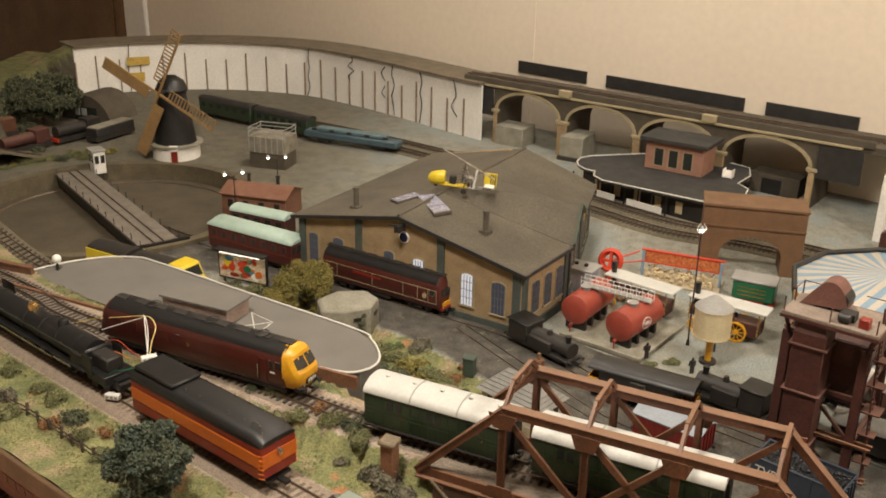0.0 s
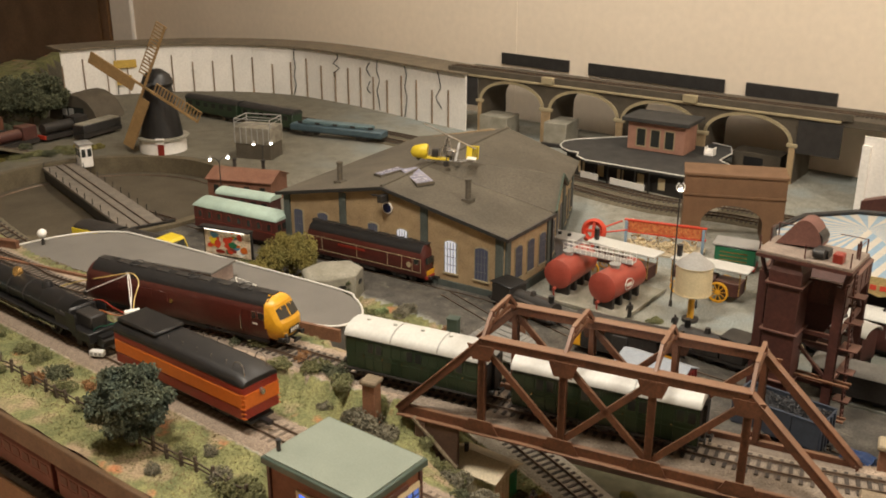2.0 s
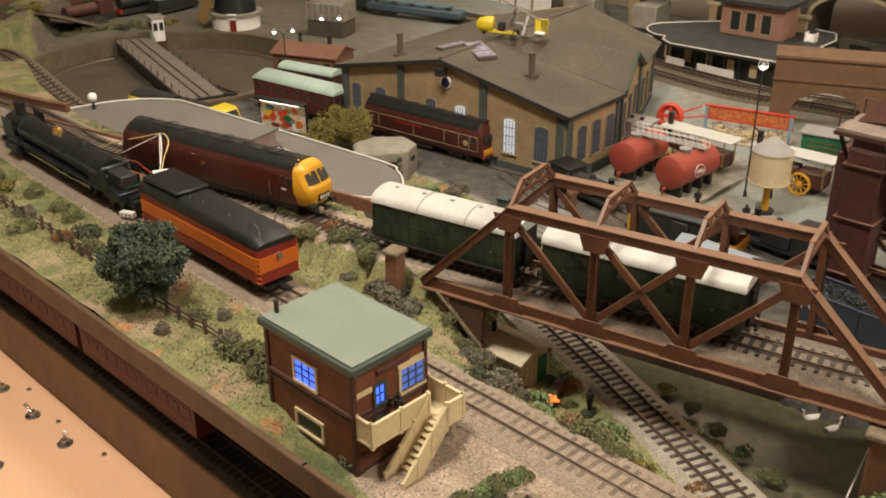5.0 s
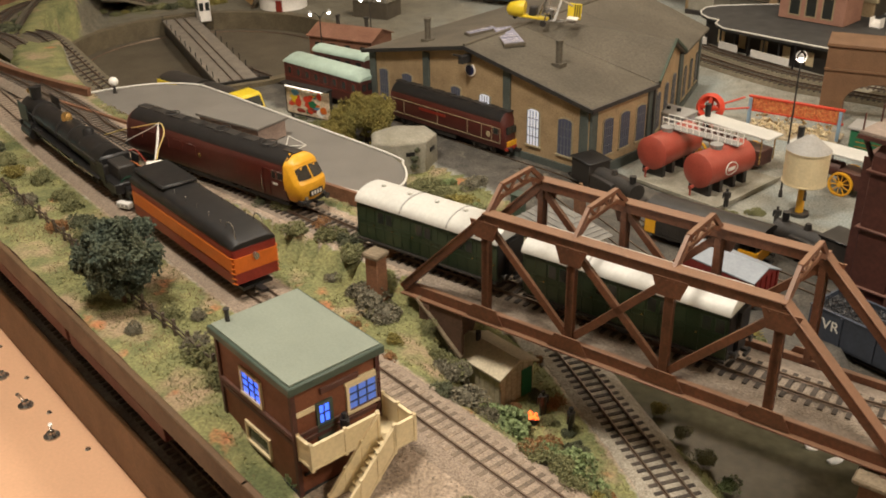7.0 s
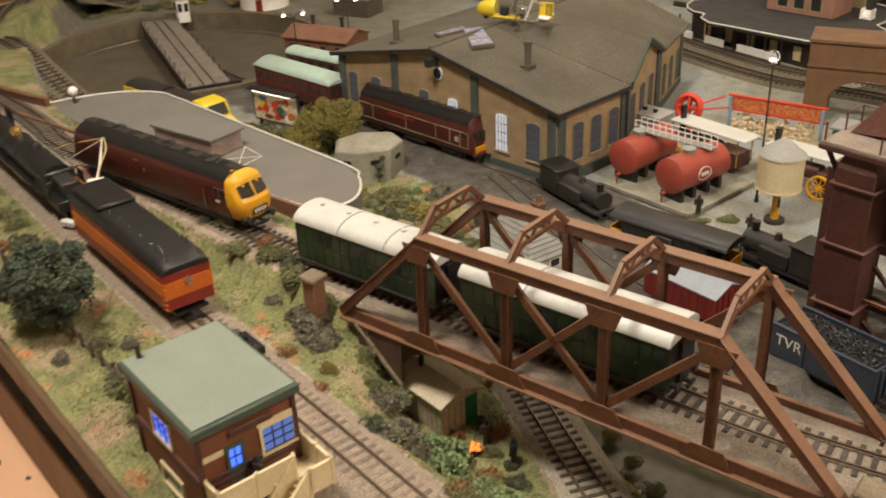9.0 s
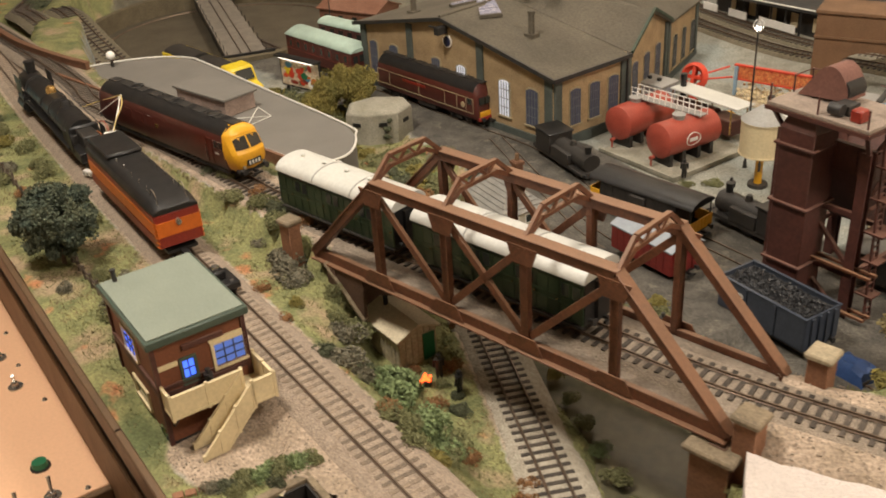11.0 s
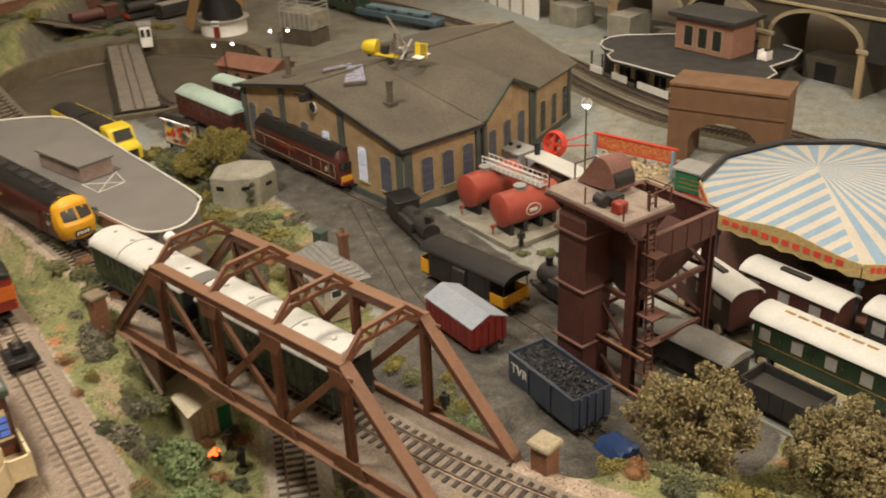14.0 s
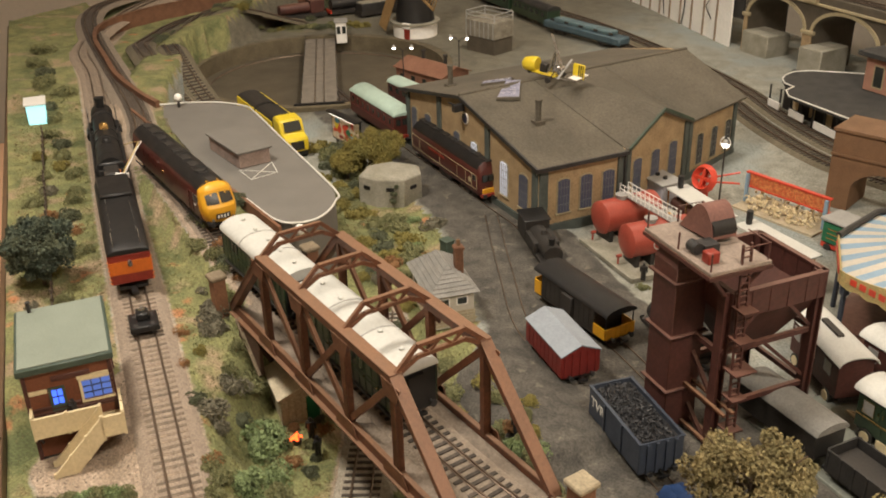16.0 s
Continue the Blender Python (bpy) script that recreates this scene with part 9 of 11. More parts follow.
# ---- turntable, windmill and far yard ----
def turntable():
    t = thing("turntable", pose(-0.60, 1.72, -0.022), "round turntable pit with a grey deck bridge", "turntable")
    n = 48
    R = 0.255
    bm = B()
    ring = lambda r, z: [(r * math.cos(2 * math.pi * i / n), r * math.sin(2 * math.pi * i / n), z) for i in range(n)]
    loft(bm, [ring(R - 0.004, -0.004), ring(R - 0.004, 0.034), ring(R + 0.014, 0.034), ring(R + 0.014, -0.004)], caps=False)
    part("pit_wall", bm, mat("tan_pit_wall", (0.15, 0.12, 0.072), 0.85, var=0.3, scale=40, fine=400), t, "tan stone pit rim")
    bm = B()
    rod(bm, (0, 0, -0.006), (0, 0, 0.0005), R - 0.005, n=n)
    part("pit_floor", bm, mat("brown_pit_floor", (0.105, 0.084, 0.054), 0.9, var=0.3, scale=15, fine=400, bump=0.4), t, "dull brown pit floor")
    bm = B()
    loft(bm, [ring(R - 0.03, 0.0008), ring(R - 0.028, 0.0028), ring(R - 0.026, 0.0008)], caps=False)
    part("ring_rail", bm, M_rail, t)
    ang = -52
    m = pose(0, 0, 0, 0, 0, ang)
    part("bridge_deck", box(B(), -0.248, 0.248, -0.034, 0.034, 0.024, 0.030, bevel=0.0008, m=m), mat("grey_plank_deck", (0.22, 0.19, 0.155), 0.85, var=0.25, scale=60, fine=500), t, "weathered grey plank deck")
    for s in (-1, 1):
        part("girder", box(B(), -0.246, 0.246, s * 0.030 - 0.002, s * 0.030 + 0.002, 0.006, 0.024, m=m), M_sooty, t)
        part("bridge_rail", box(B(), -0.248, 0.248, s * 0.00825 - 0.0006, s * 0.00825 + 0.0006, 0.030, 0.0326, m=m), M_rail, t)
        for k in range(12):
            x = -0.24 + k * 0.0436
            part("post", rod(B(), m @ Vector((x, s * 0.033, 0.030)), m @ Vector((x, s * 0.033, 0.041)), 0.0008, n=5), M_sooty, t)
    cab = part("control_cab", box(B(), -0.250, -0.218, 0.036, 0.060, 0.024, 0.070, bevel=0.001, m=m), M_white, t, "small white control cabin")
    for k in (-1, 1):
        part("cab_window", box(B(), -0.2178, -0.2170, 0.048 + k * 0.006 - 0.004, 0.048 + k * 0.006 + 0.004, 0.046, 0.062, m=m), M_glassdk, cab)
        part("cab_window", box(B(), -0.234 + k * 0.008 - 0.005, -0.234 + k * 0.008 + 0.005, 0.0352, 0.0362, 0.046, 0.062, m=m), M_glassdk, cab)
    part("cab_roof", box(B(), -0.253, -0.215, 0.033, 0.063, 0.070, 0.0735, bevel=0.0008, m=m), M_tin, cab)
    bm = B()
    bar(bm, m @ Vector((0.252, -0.045, 0.034)), m @ Vector((0.252, 0.045, 0.034)), 0.008, 0.006)
    part("stop_beam", bm, M_black, t)


turntable()


def windmill():
    w = thing("windmill", pose(-0.572, 2.032, 0.010) @ Matrix.Diagonal((0.88, 0.88, 0.93, 1)), "black tower windmill with tan sails and white base", "windmill")
    n = 20
    def cone(name, pts, m, label=""):
        bm = B()
        loft(bm, [[(r * math.cos(2 * math.pi * i / n), r * math.sin(2 * math.pi * i / n), z) for i in range(n)] for r, z in pts], smooth=True)
        part(name, bm, m, w, label)
    cone("base_drum", [(0.056, 0.0), (0.056, 0.034)], M_white, "white round base")
    cone("gallery", [(0.064, 0.034), (0.064, 0.038)], M_concrete)
    cone("tower", [(0.050, 0.038), (0.033, 0.150)], M_black, "black tapered tower")
    cone("cap", [(0.034, 0.150), (0.038, 0.158), (0.030, 0.176), (0.012, 0.188)], M_black)
    part("door", box(B(), 0.004, 0.018, -0.0575, -0.050, 0.0, 0.026), M_redtrim, w, "red door")
    part("window", box(B(), 0.000, 0.020, -0.060, -0.052, 0.028, 0.040), M_white, w)
    hub = Vector((-0.012, -0.060, 0.158))
    bm = B()
    rod(bm, hub, hub + Vector((0.02, 0.06, 0.002)), 0.005, n=8)
    part("windshaft", bm, M_black, w)
    ax = Vector((-0.25, -0.97, 0)).normalized()
    sx = Vector((0.97, -0.25, 0)).normalized()
    for k in range(4):
        a = radians(62 + 90 * k)
        d = sx * math.cos(a) + Vector((0, 0, 1)) * math.sin(a)
        e = sx * -math.sin(a) + Vector((0, 0, 1)) * math.cos(a)
        bm = B()
        bar(bm, hub, hub + d * 0.150, 0.005, 0.004, up=ax)
        s = part("sail_stock", bm, M_sail, w, "tan wooden sail stock")
        bm = B()
        for q in (0.0, 0.024):
            bar(bm, hub + d * 0.025 + e * q, hub + d * 0.150 + e * q, 0.0018, 0.002, up=ax)
        for i in range(16):
            bar(bm, hub + d * (0.026 + i * 0.0082), hub + d * (0.026 + i * 0.0082) + e * 0.024, 0.003, 0.0012, up=ax)
        part("sail_frame", bm, M_sail, s, "slatted tan sail frame")
        if k in (1, 2):
            bm = B()
            bar(bm, hub + d * 0.026 + e * 0.012 + ax * 0.001, hub + d * 0.150 + e * 0.012 + ax * 0.001, 0.022, 0.0008, up=ax)
            part("sail_cloth", bm, M_sail, s, "tan canvas sail")


windmill()


def far_things():
    t = thing("water_tower", pose(-0.355, 1.985, 0.008, 0, 0, -14) @ Matrix.Diagonal((0.92, 1, 0.90, 1)), "grey stained square water tower", "water tower")
    part("tank", box(B(), -0.045, 0.045, -0.03, 0.03, 0.040, 0.078, bevel=0.001), mat("stained_grey_tank", (0.30, 0.275, 0.22), 0.8, var=0.3, scale=50, fine=300, tint=(0.12, 0.10, 0.07)), t)
    part("base", box(B(), -0.043, 0.043, -0.028, 0.028, 0, 0.040, bevel=0.001), M_viaduct, t)
    for k in range(7):
        part("tank_rib", box(B(), -0.043 + k * 0.0138, -0.041 + k * 0.0138, -0.0312, -0.030, 0.041, 0.077), M_tin, t)
    for x in (-0.043, 0.043):
        for y in (-0.028, 0.028):
            bm = B()
            rod(bm, (x, y, 0.078), (x, y, 0.098), 0.0014, n=6)
            part("rail_post", bm, M_tin, t)
    bm = B()
    wire(bm, [(-0.043, -0.028, 0.097), (0.043, -0.028, 0.097), (0.043, 0.028, 0.097), (-0.043, 0.028, 0.097), (-0.043, -0.028, 0.097)], 0.0012)
    wire(bm, [(-0.043, -0.028, 0.088), (0.043, -0.028, 0.088), (0.043, 0.028, 0.088), (-0.043, 0.028, 0.088), (-0.043, -0.028, 0.088)], 0.0010)
    part("hand_rail", bm, M_tin, t)
    b = thing("blue_locomotive", along((-0.318, 2.19), (-0.098, 2.10), 0.016), "weathered blue low vehicle beside the far track", "locomotive")
    part("body", box(B(), 0.0, 0.235, -0.017, 0.017, 0.008, 0.024, bevel=0.003), M_dusty, b)
    part("roof", box(B(), 0.03, 0.205, -0.012, 0.012, 0.024, 0.033, bevel=0.002), M_dusty2, b, "paler blue roof")
    for k in range(5):
        part("window", box(B(), 0.02 + k * 0.045, 0.032 + k * 0.045, -0.0126, -0.0118, 0.026, 0.031), M_sooty, b)
    for x in (0.05, 0.185):
        bogie(b, x)
    part("underframe", box(B(), 0.0, 0.235, -0.014, 0.014, 0.0075, 0.0098), M_sooty, b)
    for k, (a, c) in enumerate((((-0.61, 2.40), (-0.46, 2.30)), ((-0.45, 2.295), (-0.31, 2.20)))):
        v = thing("green_coach", along(a, c, 0.016), "dark green coach on the far track", "railway coach", "far coaches")
        Lc = math.hypot(c[0] - a[0], c[1] - a[1])
        part("body", box(B(), 0, Lc, -0.017, 0.017, 0.009, 0.040, bevel=0.001), M_green, v)
        n = 8
        bm = B()
        loft(bm, [[(x, -0.018 * math.cos(math.pi * i / n), 0.0395 + 0.010 * math.sin(math.pi * i / n)) for i in range(n + 1)] for x in (-0.001, Lc + 0.001)])
        part("roof", bm, M_iron, v)
        for q in range(6):
            part("window", box(B(), 0.010 + q * Lc / 6.5, 0.024 + q * Lc / 6.5, -0.0176, -0.0168, 0.025, 0.035), M_glassdk, v)
        for x in (Lc * 0.2, Lc * 0.8):
            bogie(v, x)
    for x, y, r, m, lab in ((-0.90, 2.03, 62, M_maroondk, "dull red steam engine on a far siding"), (-0.83, 2.14, 60, M_sooty, "black steam engine on a far siding"), (-0.76, 2.16, 66, M_iron, "grey open wagon on a far siding"), (-1.02, 2.12, 40, M_rust, "brown engine on a far siding")):
        e = thing("siding_engine", pose(x, y, 0.014, 0, 0, r - 180), lab, "locomotive", "far sidings")
        part("frame", box(B(), -0.06, 0.06, -0.016, 0.016, 0.004, 0.013), M_sooty, e)
        if "wagon" in lab:
            part("body", box(B(), -0.058, 0.058, -0.017, 0.017, 0.013, 0.032, bevel=0.001), m, e)
            part("load", box(B(), -0.055, 0.055, -0.0145, 0.0145, 0.032, 0.034), M_concrete, e)
        else:
            bm = B()
            rod(bm, (-0.02, 0, 0.026), (0.055, 0, 0.026), 0.0125, n=14)
            part("boiler", bm, m, e)
            part("cab", box(B(), -0.056, -0.02, -0.016, 0.016, 0.013, 0.042, bevel=0.001), m, e)
            part("buffer_beam", box(B(), 0.058, 0.062, -0.016, 0.016, 0.006, 0.014), M_brightred, e)
        for q in (-0.04, 0.0, 0.04):
            wheelset(e, q, 0.007)
    h = thing("tunnel_hut", pose(-0.86, 2.36, 0.0, 0, 0, -20), "dark round-topped hut by the far sidings", "hut")
    n = 10
    bm = B()
    loft(bm, [[(-0.075 * math.cos(math.pi * i / n), y, 0.075 * math.sin(math.pi * i / n)) for i in range(n + 1)] for y in (-0.05, 0.05)])
    part("shell", bm, M_viaduct, h)
    part("doorway", box(B(), -0.03, 0.035, -0.0515, -0.05, 0.012, 0.045), M_glassdk, h)
    for k in range(2):
        part("window", box(B(), -0.028 + k * 0.02, -0.014 + k * 0.02, -0.053, -0.0515, 0.025, 0.042), M_tin, h)


far_things()


def brown_store():
    b = thing("brown_store", pose(-0.318, 1.700, 0.006, 0, 0, -14), "low red-brown store building with shallow pitched roof and chimneys", "building")
    hx, hy, h, rise = 0.062, 0.034, 0.044, 0.014
    wall = part("wall", box(B(), -hx, hx, -hy, hy, 0, h, bevel=0.0006), M_redbrown, b)
    for k in range(4):
        x = -0.045 + k * 0.030
        window(wall, x, -hy - 0.0003, 0.026, 0.010, 0.014, -1, M_brownarch)
    bm = B()
    ring = [(-hy - 0.004, h - 0.0005), (0, h + rise), (hy + 0.004, h - 0.0005), (hy + 0.004, h - 0.0025), (0, h + rise - 0.002), (-hy - 0.004, h - 0.0025)]
    loft(bm, [[(x, y, z) for y, z in ring] for x in (-hx - 0.003, hx + 0.003)])
    roof = part("roof", bm, M_redbrown, b, "red-brown sheet roof")
    for s in (-1, 1):
        bm = B()
        loft(bm, [[(s * hx - q, -hy, h), (s * hx - q, hy, h), (s * hx - q, 0, h + rise - 0.002)] for q in (0.0, s * 0.0015)])
        part("gable", bm, M_redbrown, wall)
    for x, y in ((-0.026, 0.004), (0.030, 0.006)):
        bm = B()
        rod(bm, (x, y, h + 0.006), (x, y, h + 0.026), 0.0036, 0.0032, n=10)
        rod(bm, (x, y, h + 0.026), (x, y, h + 0.029), 0.0046, n=10)
        part("chimney", bm, M_sooty, roof)


def green_roofed_coach():
    c = thing("green_roofed_coach", along((-0.345, 1.618), (-0.245, 1.572), 0.0065), "dark coach with pale green domed roof behind the shed", "railway coach")
    L, w = 0.112, 0.032
    body = part("body", box(B(), 0, L, -w / 2, w / 2, 0.010, 0.038, bevel=0.0005), M_maroondk, c)
    n = 10
    ring = [(-w / 2 - 0.001, 0.0378)] + [(-(w / 2 + 0.001) * math.cos(math.pi * i / n), 0.0385 + 0.008 * math.sin(math.pi * i / n)) for i in range(n + 1)] + [(w / 2 + 0.001, 0.0378)]
    part("roof", loft(B(), [[(x, y, z) for y, z in ring] for x in (-0.001, L + 0.001)], smooth=True), M_mint, c, "pale green domed roof")
    for k in range(5):
        window(body, 0.012 + k * 0.022, -w / 2 - 0.0002, 0.029, 0.011, 0.009, -1, M_maroondk)
    part("underframe", box(B(), 0.002, L - 0.002, -0.013, 0.013, 0.007, 0.010), M_sooty, c)
    for x in (0.022, L - 0.022):
        wheelset(c, x, 0.007)


brown_store()
green_roofed_coach()


# yellow lorry and lit poster
def lorry():
    v = thing("yellow_lorry", along((-0.490, 1.418), (-0.290, 1.300), 0.0) @ pose(0.098, -0.010, 0.0, 0, 0, 2) @ Matrix.Diagonal((1.04, 1.08, 1.36, 1)), "bright yellow lorry with black sheeted load and trailer", "lorry")
    for x0, x1 in ((-0.108, -0.030), (-0.022, 0.050)):
        part("bed", box(B(), x0, x1, -0.019, 0.019, 0.014, 0.020, bevel=0.0006), M_lemon, v)
        for s in (-1, 1):
            part("drop_side", box(B(), x0, x1, s * 0.019 - 0.0008, s * 0.019 + 0.0008, 0.014, 0.0385), M_lemon, v, "yellow drop side")
        n = 8
        bm = B()
        loft(bm, [[(x, -0.018 * math.cos(math.pi * i / n), 0.0375 + 0.006 * math.sin(math.pi * i / n)) for i in range(n + 1)] + [(x, 0.018, 0.021), (x, -0.018, 0.021)] for x in (x0 + 0.001, x1 - 0.001)])
        part("sheeted_load", bm, M_sooty, v, "black sheeted load")
        for x in (x0 + 0.014, x1 - 0.014):
            bm = B()
            rod(bm, (x, -0.018, 0.007), (x, 0.018, 0.007), 0.007, n=14)
            part("wheelset", bm, M_black, v)
    bm = B()
    ring = [(0.052, 0.010), (0.100, 0.010), (0.100, 0.026), (0.086, 0.030), (0.078, 0.045), (0.052, 0.046)]
    loft(bm, [[(x, y, z) for x, z in ring] for y in (-0.018, 0.018)])
    cab = part("cab", bm, M_lemon, v, "rounded yellow cab", bevel=0.0025)
    bm = B()
    q = [(0.0862, -0.013, 0.0320), (0.0862, 0.013, 0.0320), (0.0802, 0.012, 0.0425), (0.0802, -0.012, 0.0425)]
    loft(bm, [q, [(x + 0.0012, y, z + 0.0006) for x, y, z in q]])
    part("windscreen", bm, M_glassdk, cab)
    part("grille", box(B(), 0.100, 0.1012, -0.010, 0.010, 0.013, 0.023), M_sooty, cab)
    bm = B()
    rod(bm, (0.085, -0.018, 0.007), (0.085, 0.018, 0.007), 0.007, n=14)
    part("wheelset", bm, M_black, v)
    p = thing("lit_hoarding", along((-0.318, 1.398), (-0.243, 1.368), 0.0), "illuminated advertising hoarding with a red and white poster", "hoarding")
    part("backboard", box(B(), -0.003, 0.084, 0.0, 0.003, 0.010, 0.056, bevel=0.0004), M_black, p)
    part("hood", box(B(), -0.004, 0.085, -0.010, 0.004, 0.056, 0.0585, bevel=0.0004), M_black, p)
    part("poster", box(B(), 0.000, 0.081, -0.0008, 0.0, 0.013, 0.053), mat("poster_paper", (0.75, 0.66, 0.52), 0.5, var=0.5, scale=90, fine=300, tint=(0.55, 0.35, 0.2)), p, "cream poster sheet")
    rng = random.Random(12)
    inks = (M_brightred, M_redtrim, M_cream, M_lemon, M_blue, M_fairgreen, M_white, M_brightred, M_orange)
    for k in range(34):
        w, h = rng.uniform(0.003, 0.011), rng.uniform(0.002, 0.008)
        x, z = rng.uniform(w, 0.081 - w), rng.uniform(0.013 + h, 0.053 - h)
        n = rng.randint(5, 9)
        ring = [(x + w * rng.uniform(0.6, 1) * math.cos(2 * math.pi * i / n + 0.3), z + h * rng.uniform(0.6, 1) * math.sin(2 * math.pi * i / n + 0.3)) for i in range(n)]
        bm = B()
        loft(bm, [[(a, -0.0008 - 0.00002 * k - q, c) for a, c in ring] for q in (0.0, 0.00008)])
        part("poster_shape", bm, M_brightred if 0.02 < x < 0.05 and k % 2 else inks[k % 9], p)
    for x in (0.004, 0.077):
        part("post", box(B(), x - 0.0015, x + 0.0015, 0.003, 0.006, 0, 0.056), M_black, p)
    # unseen strip, added as the hidden source that lights the poster
    part("hidden_tube_light", box(B(), 0.006, 0.076, -0.0085, -0.0065, 0.0545, 0.0558), M_striplight, p, "small lit strip under the hood, unseen and assumed to light the poster")


lorry()


def street_lamp(x, y, z, h, label, arms=1, ang=0.0, globe=False):
    l = thing("street_lamp", pose(x, y, z, 0, 0, ang), label, "street lamp", "yard lamps")
    bm = B()
    rod(bm, (0, 0, 0), (0, 0, 0.008), 0.0026, 0.0020, n=10)
    rod(bm, (0, 0, 0.008), (0, 0, h - 0.006), 0.0012, 0.0009, n=8)
    part("post", bm, M_sooty, l)
    if globe:
        bm = B()
        bmesh.ops.create_icosphere(bm, subdivisions=3, radius=0.0062, matrix=Matrix.Translation((0, 0, h)))
        for f in bm.faces:
            f.smooth = True
        part("globe", bm, M_globe, l, "white frosted globe")
        return
    heads = [(0.0, 0)] if arms == 1 else [(-0.016, 0), (0.016, 0)]
    for hx, _ in heads:
        bm = B()
        if arms == 1:
            for s in (-1, 1):
                wire(bm, smooth_line([(0, 0, h - 0.008), (s * 0.005, 0, h - 0.003), (s * 0.0052, 0, h + 0.002), (s * 0.002, 0, h + 0.006)], 0.002), 0.0006)
        else:
            wire(bm, smooth_line([(0, 0, h - 0.010), (hx * 0.4, 0, h - 0.002), (hx * 0.9, 0, h - 0.001), (hx, 0, h - 0.004)], 0.003), 0.0006)
        arm = part("bracket", bm, M_white_plain if arms == 1 else M_sooty, l)
        bm = B()
        rod(bm, (hx, 0, h - 0.001), (hx, 0, h + 0.0035), 0.0042, 0.0012, n=12)
        part("shade", bm, M_tin, arm)
        bm = B()
        bmesh.ops.create_icosphere(bm, subdivisions=2, radius=0.0026, matrix=Matrix.Translation((hx, 0, h - 0.0025)))
        part("bulb", bm, M_glowwhite, arm, "glowing bulb")


street_lamp(0.356, 1.240, 0.0, 0.168, "tall yard lamp with a lit bulb in a loop bracket")
street_lamp(-0.303, 1.773, 0.005, 0.088, "tall twin-arm yard lamp with lit bulbs", 2, 15)
street_lamp(-0.358, 1.665, 0.005, 0.088, "tall twin-arm yard lamp with lit bulbs", 2, 30)
pg = uv(-0.965, 0.925)
street_lamp(pg.x, pg.y, 0.080, 0.016, "low white globe lamp on the forecourt corner", globe=True)
street_lamp(-0.034, 0.975, 0.074, 0.010, "low white globe lamp at the forecourt tip", globe=True)


# ---- planting ----
def flake(bm, c, r, rng):
    """A bent leaf of two faces."""
    a = Vector((rng.uniform(-1, 1), rng.uniform(-1, 1), rng.uniform(-1, 1))).normalized()
    b = a.orthogonal().normalized()
    b = (b * math.cos(r * 9e3) + a.cross(b) * math.sin(r * 9e3)) * r * rng.uniform(0.5, 0.9)
    n = a.cross(b) * rng.uniform(0.2, 0.6)
    c = Vector(c)
    vs = [bm.verts.new(q) for q in (c + a * r, c + b + n, c - a * r, c - b + n)]
    bm.faces.new(vs[:3])
    bm.faces.new((vs[0], vs[2], vs[3]))


def clump_mesh(name, material, seed, n=1000, grain=0.085, flat=0.8):
    """A foam bush of unit radius, made of uneven granules round a few lobes."""
    rng = random.Random(seed)
    lobes = [(Vector((rng.uniform(-0.55, 0.55), rng.uniform(-0.55, 0.55), rng.uniform(0.15, 0.6) * flat)), rng.uniform(0.38, 0.62)) for _ in range(7)]
    bm = B()
    for k in range(n):
        c, r = lobes[k % len(lobes)]
        d = Vector((rng.gauss(0, 1), rng.gauss(0, 1), rng.gauss(0.35, 0.9))).normalized()
        p = c + d * r * rng.uniform(0.72, 1.08)
        if p.z < 0:
            p.z = rng.uniform(0, 0.15)
        (chunk if k % 5 == 0 else flake)(bm, p, grain * rng.uniform(0.6, 1.3), rng)
    bmesh.ops.create_icosphere(bm, subdivisions=2, radius=0.5, matrix=Matrix.Translation((0, 0, 0.3 * flat)))
    return mesh_of(name, bm, material)


KINDS = {
    "mid": (M_leaf, "mid green foam bush"), "dark": (M_leafdk, "dark green foam bush"), "bright": (M_leafbr, "bright green leafy bush"),
    "rust": (M_leafrust, "rust brown foam tuft"), "grey": (M_leafgrey, "grey-brown heather bush"), "lime": (M_leaflime, "lime green foam bush"),
    "yellow": (M_leafyel, "yellow-olive foam bush"), "gold": (M_leafgold, "golden olive foam bush"), "blue": (M_leafblue, "blue-green foam bush"),
}
CLUMPS = {k: [clump_mesh("bush", m, 10 * i + j, 1000 if k not in ("rust",) else 600) for j in range(3)] for i, (k, (m, _)) in enumerate(KINDS.items())}
plant_rng = random.Random(21)


def bush(x, y, r, kind, z=None, squash=1.0):
    ob = new("bush", plant_rng.choice(CLUMPS[kind]))
    z = ground_z(x, y) if z is None else z
    ob.matrix_basis = pose(x, y, z - r * 0.12, 0, 0, plant_rng.uniform(0, 360)) @ Matrix.Diagonal((r * plant_rng.uniform(0.85, 1.15), r * plant_rng.uniform(0.85, 1.15), r * squash, 1))
    return tagged(ob, KINDS[kind][1] + " on the scenery", "bush", "foam bushes")


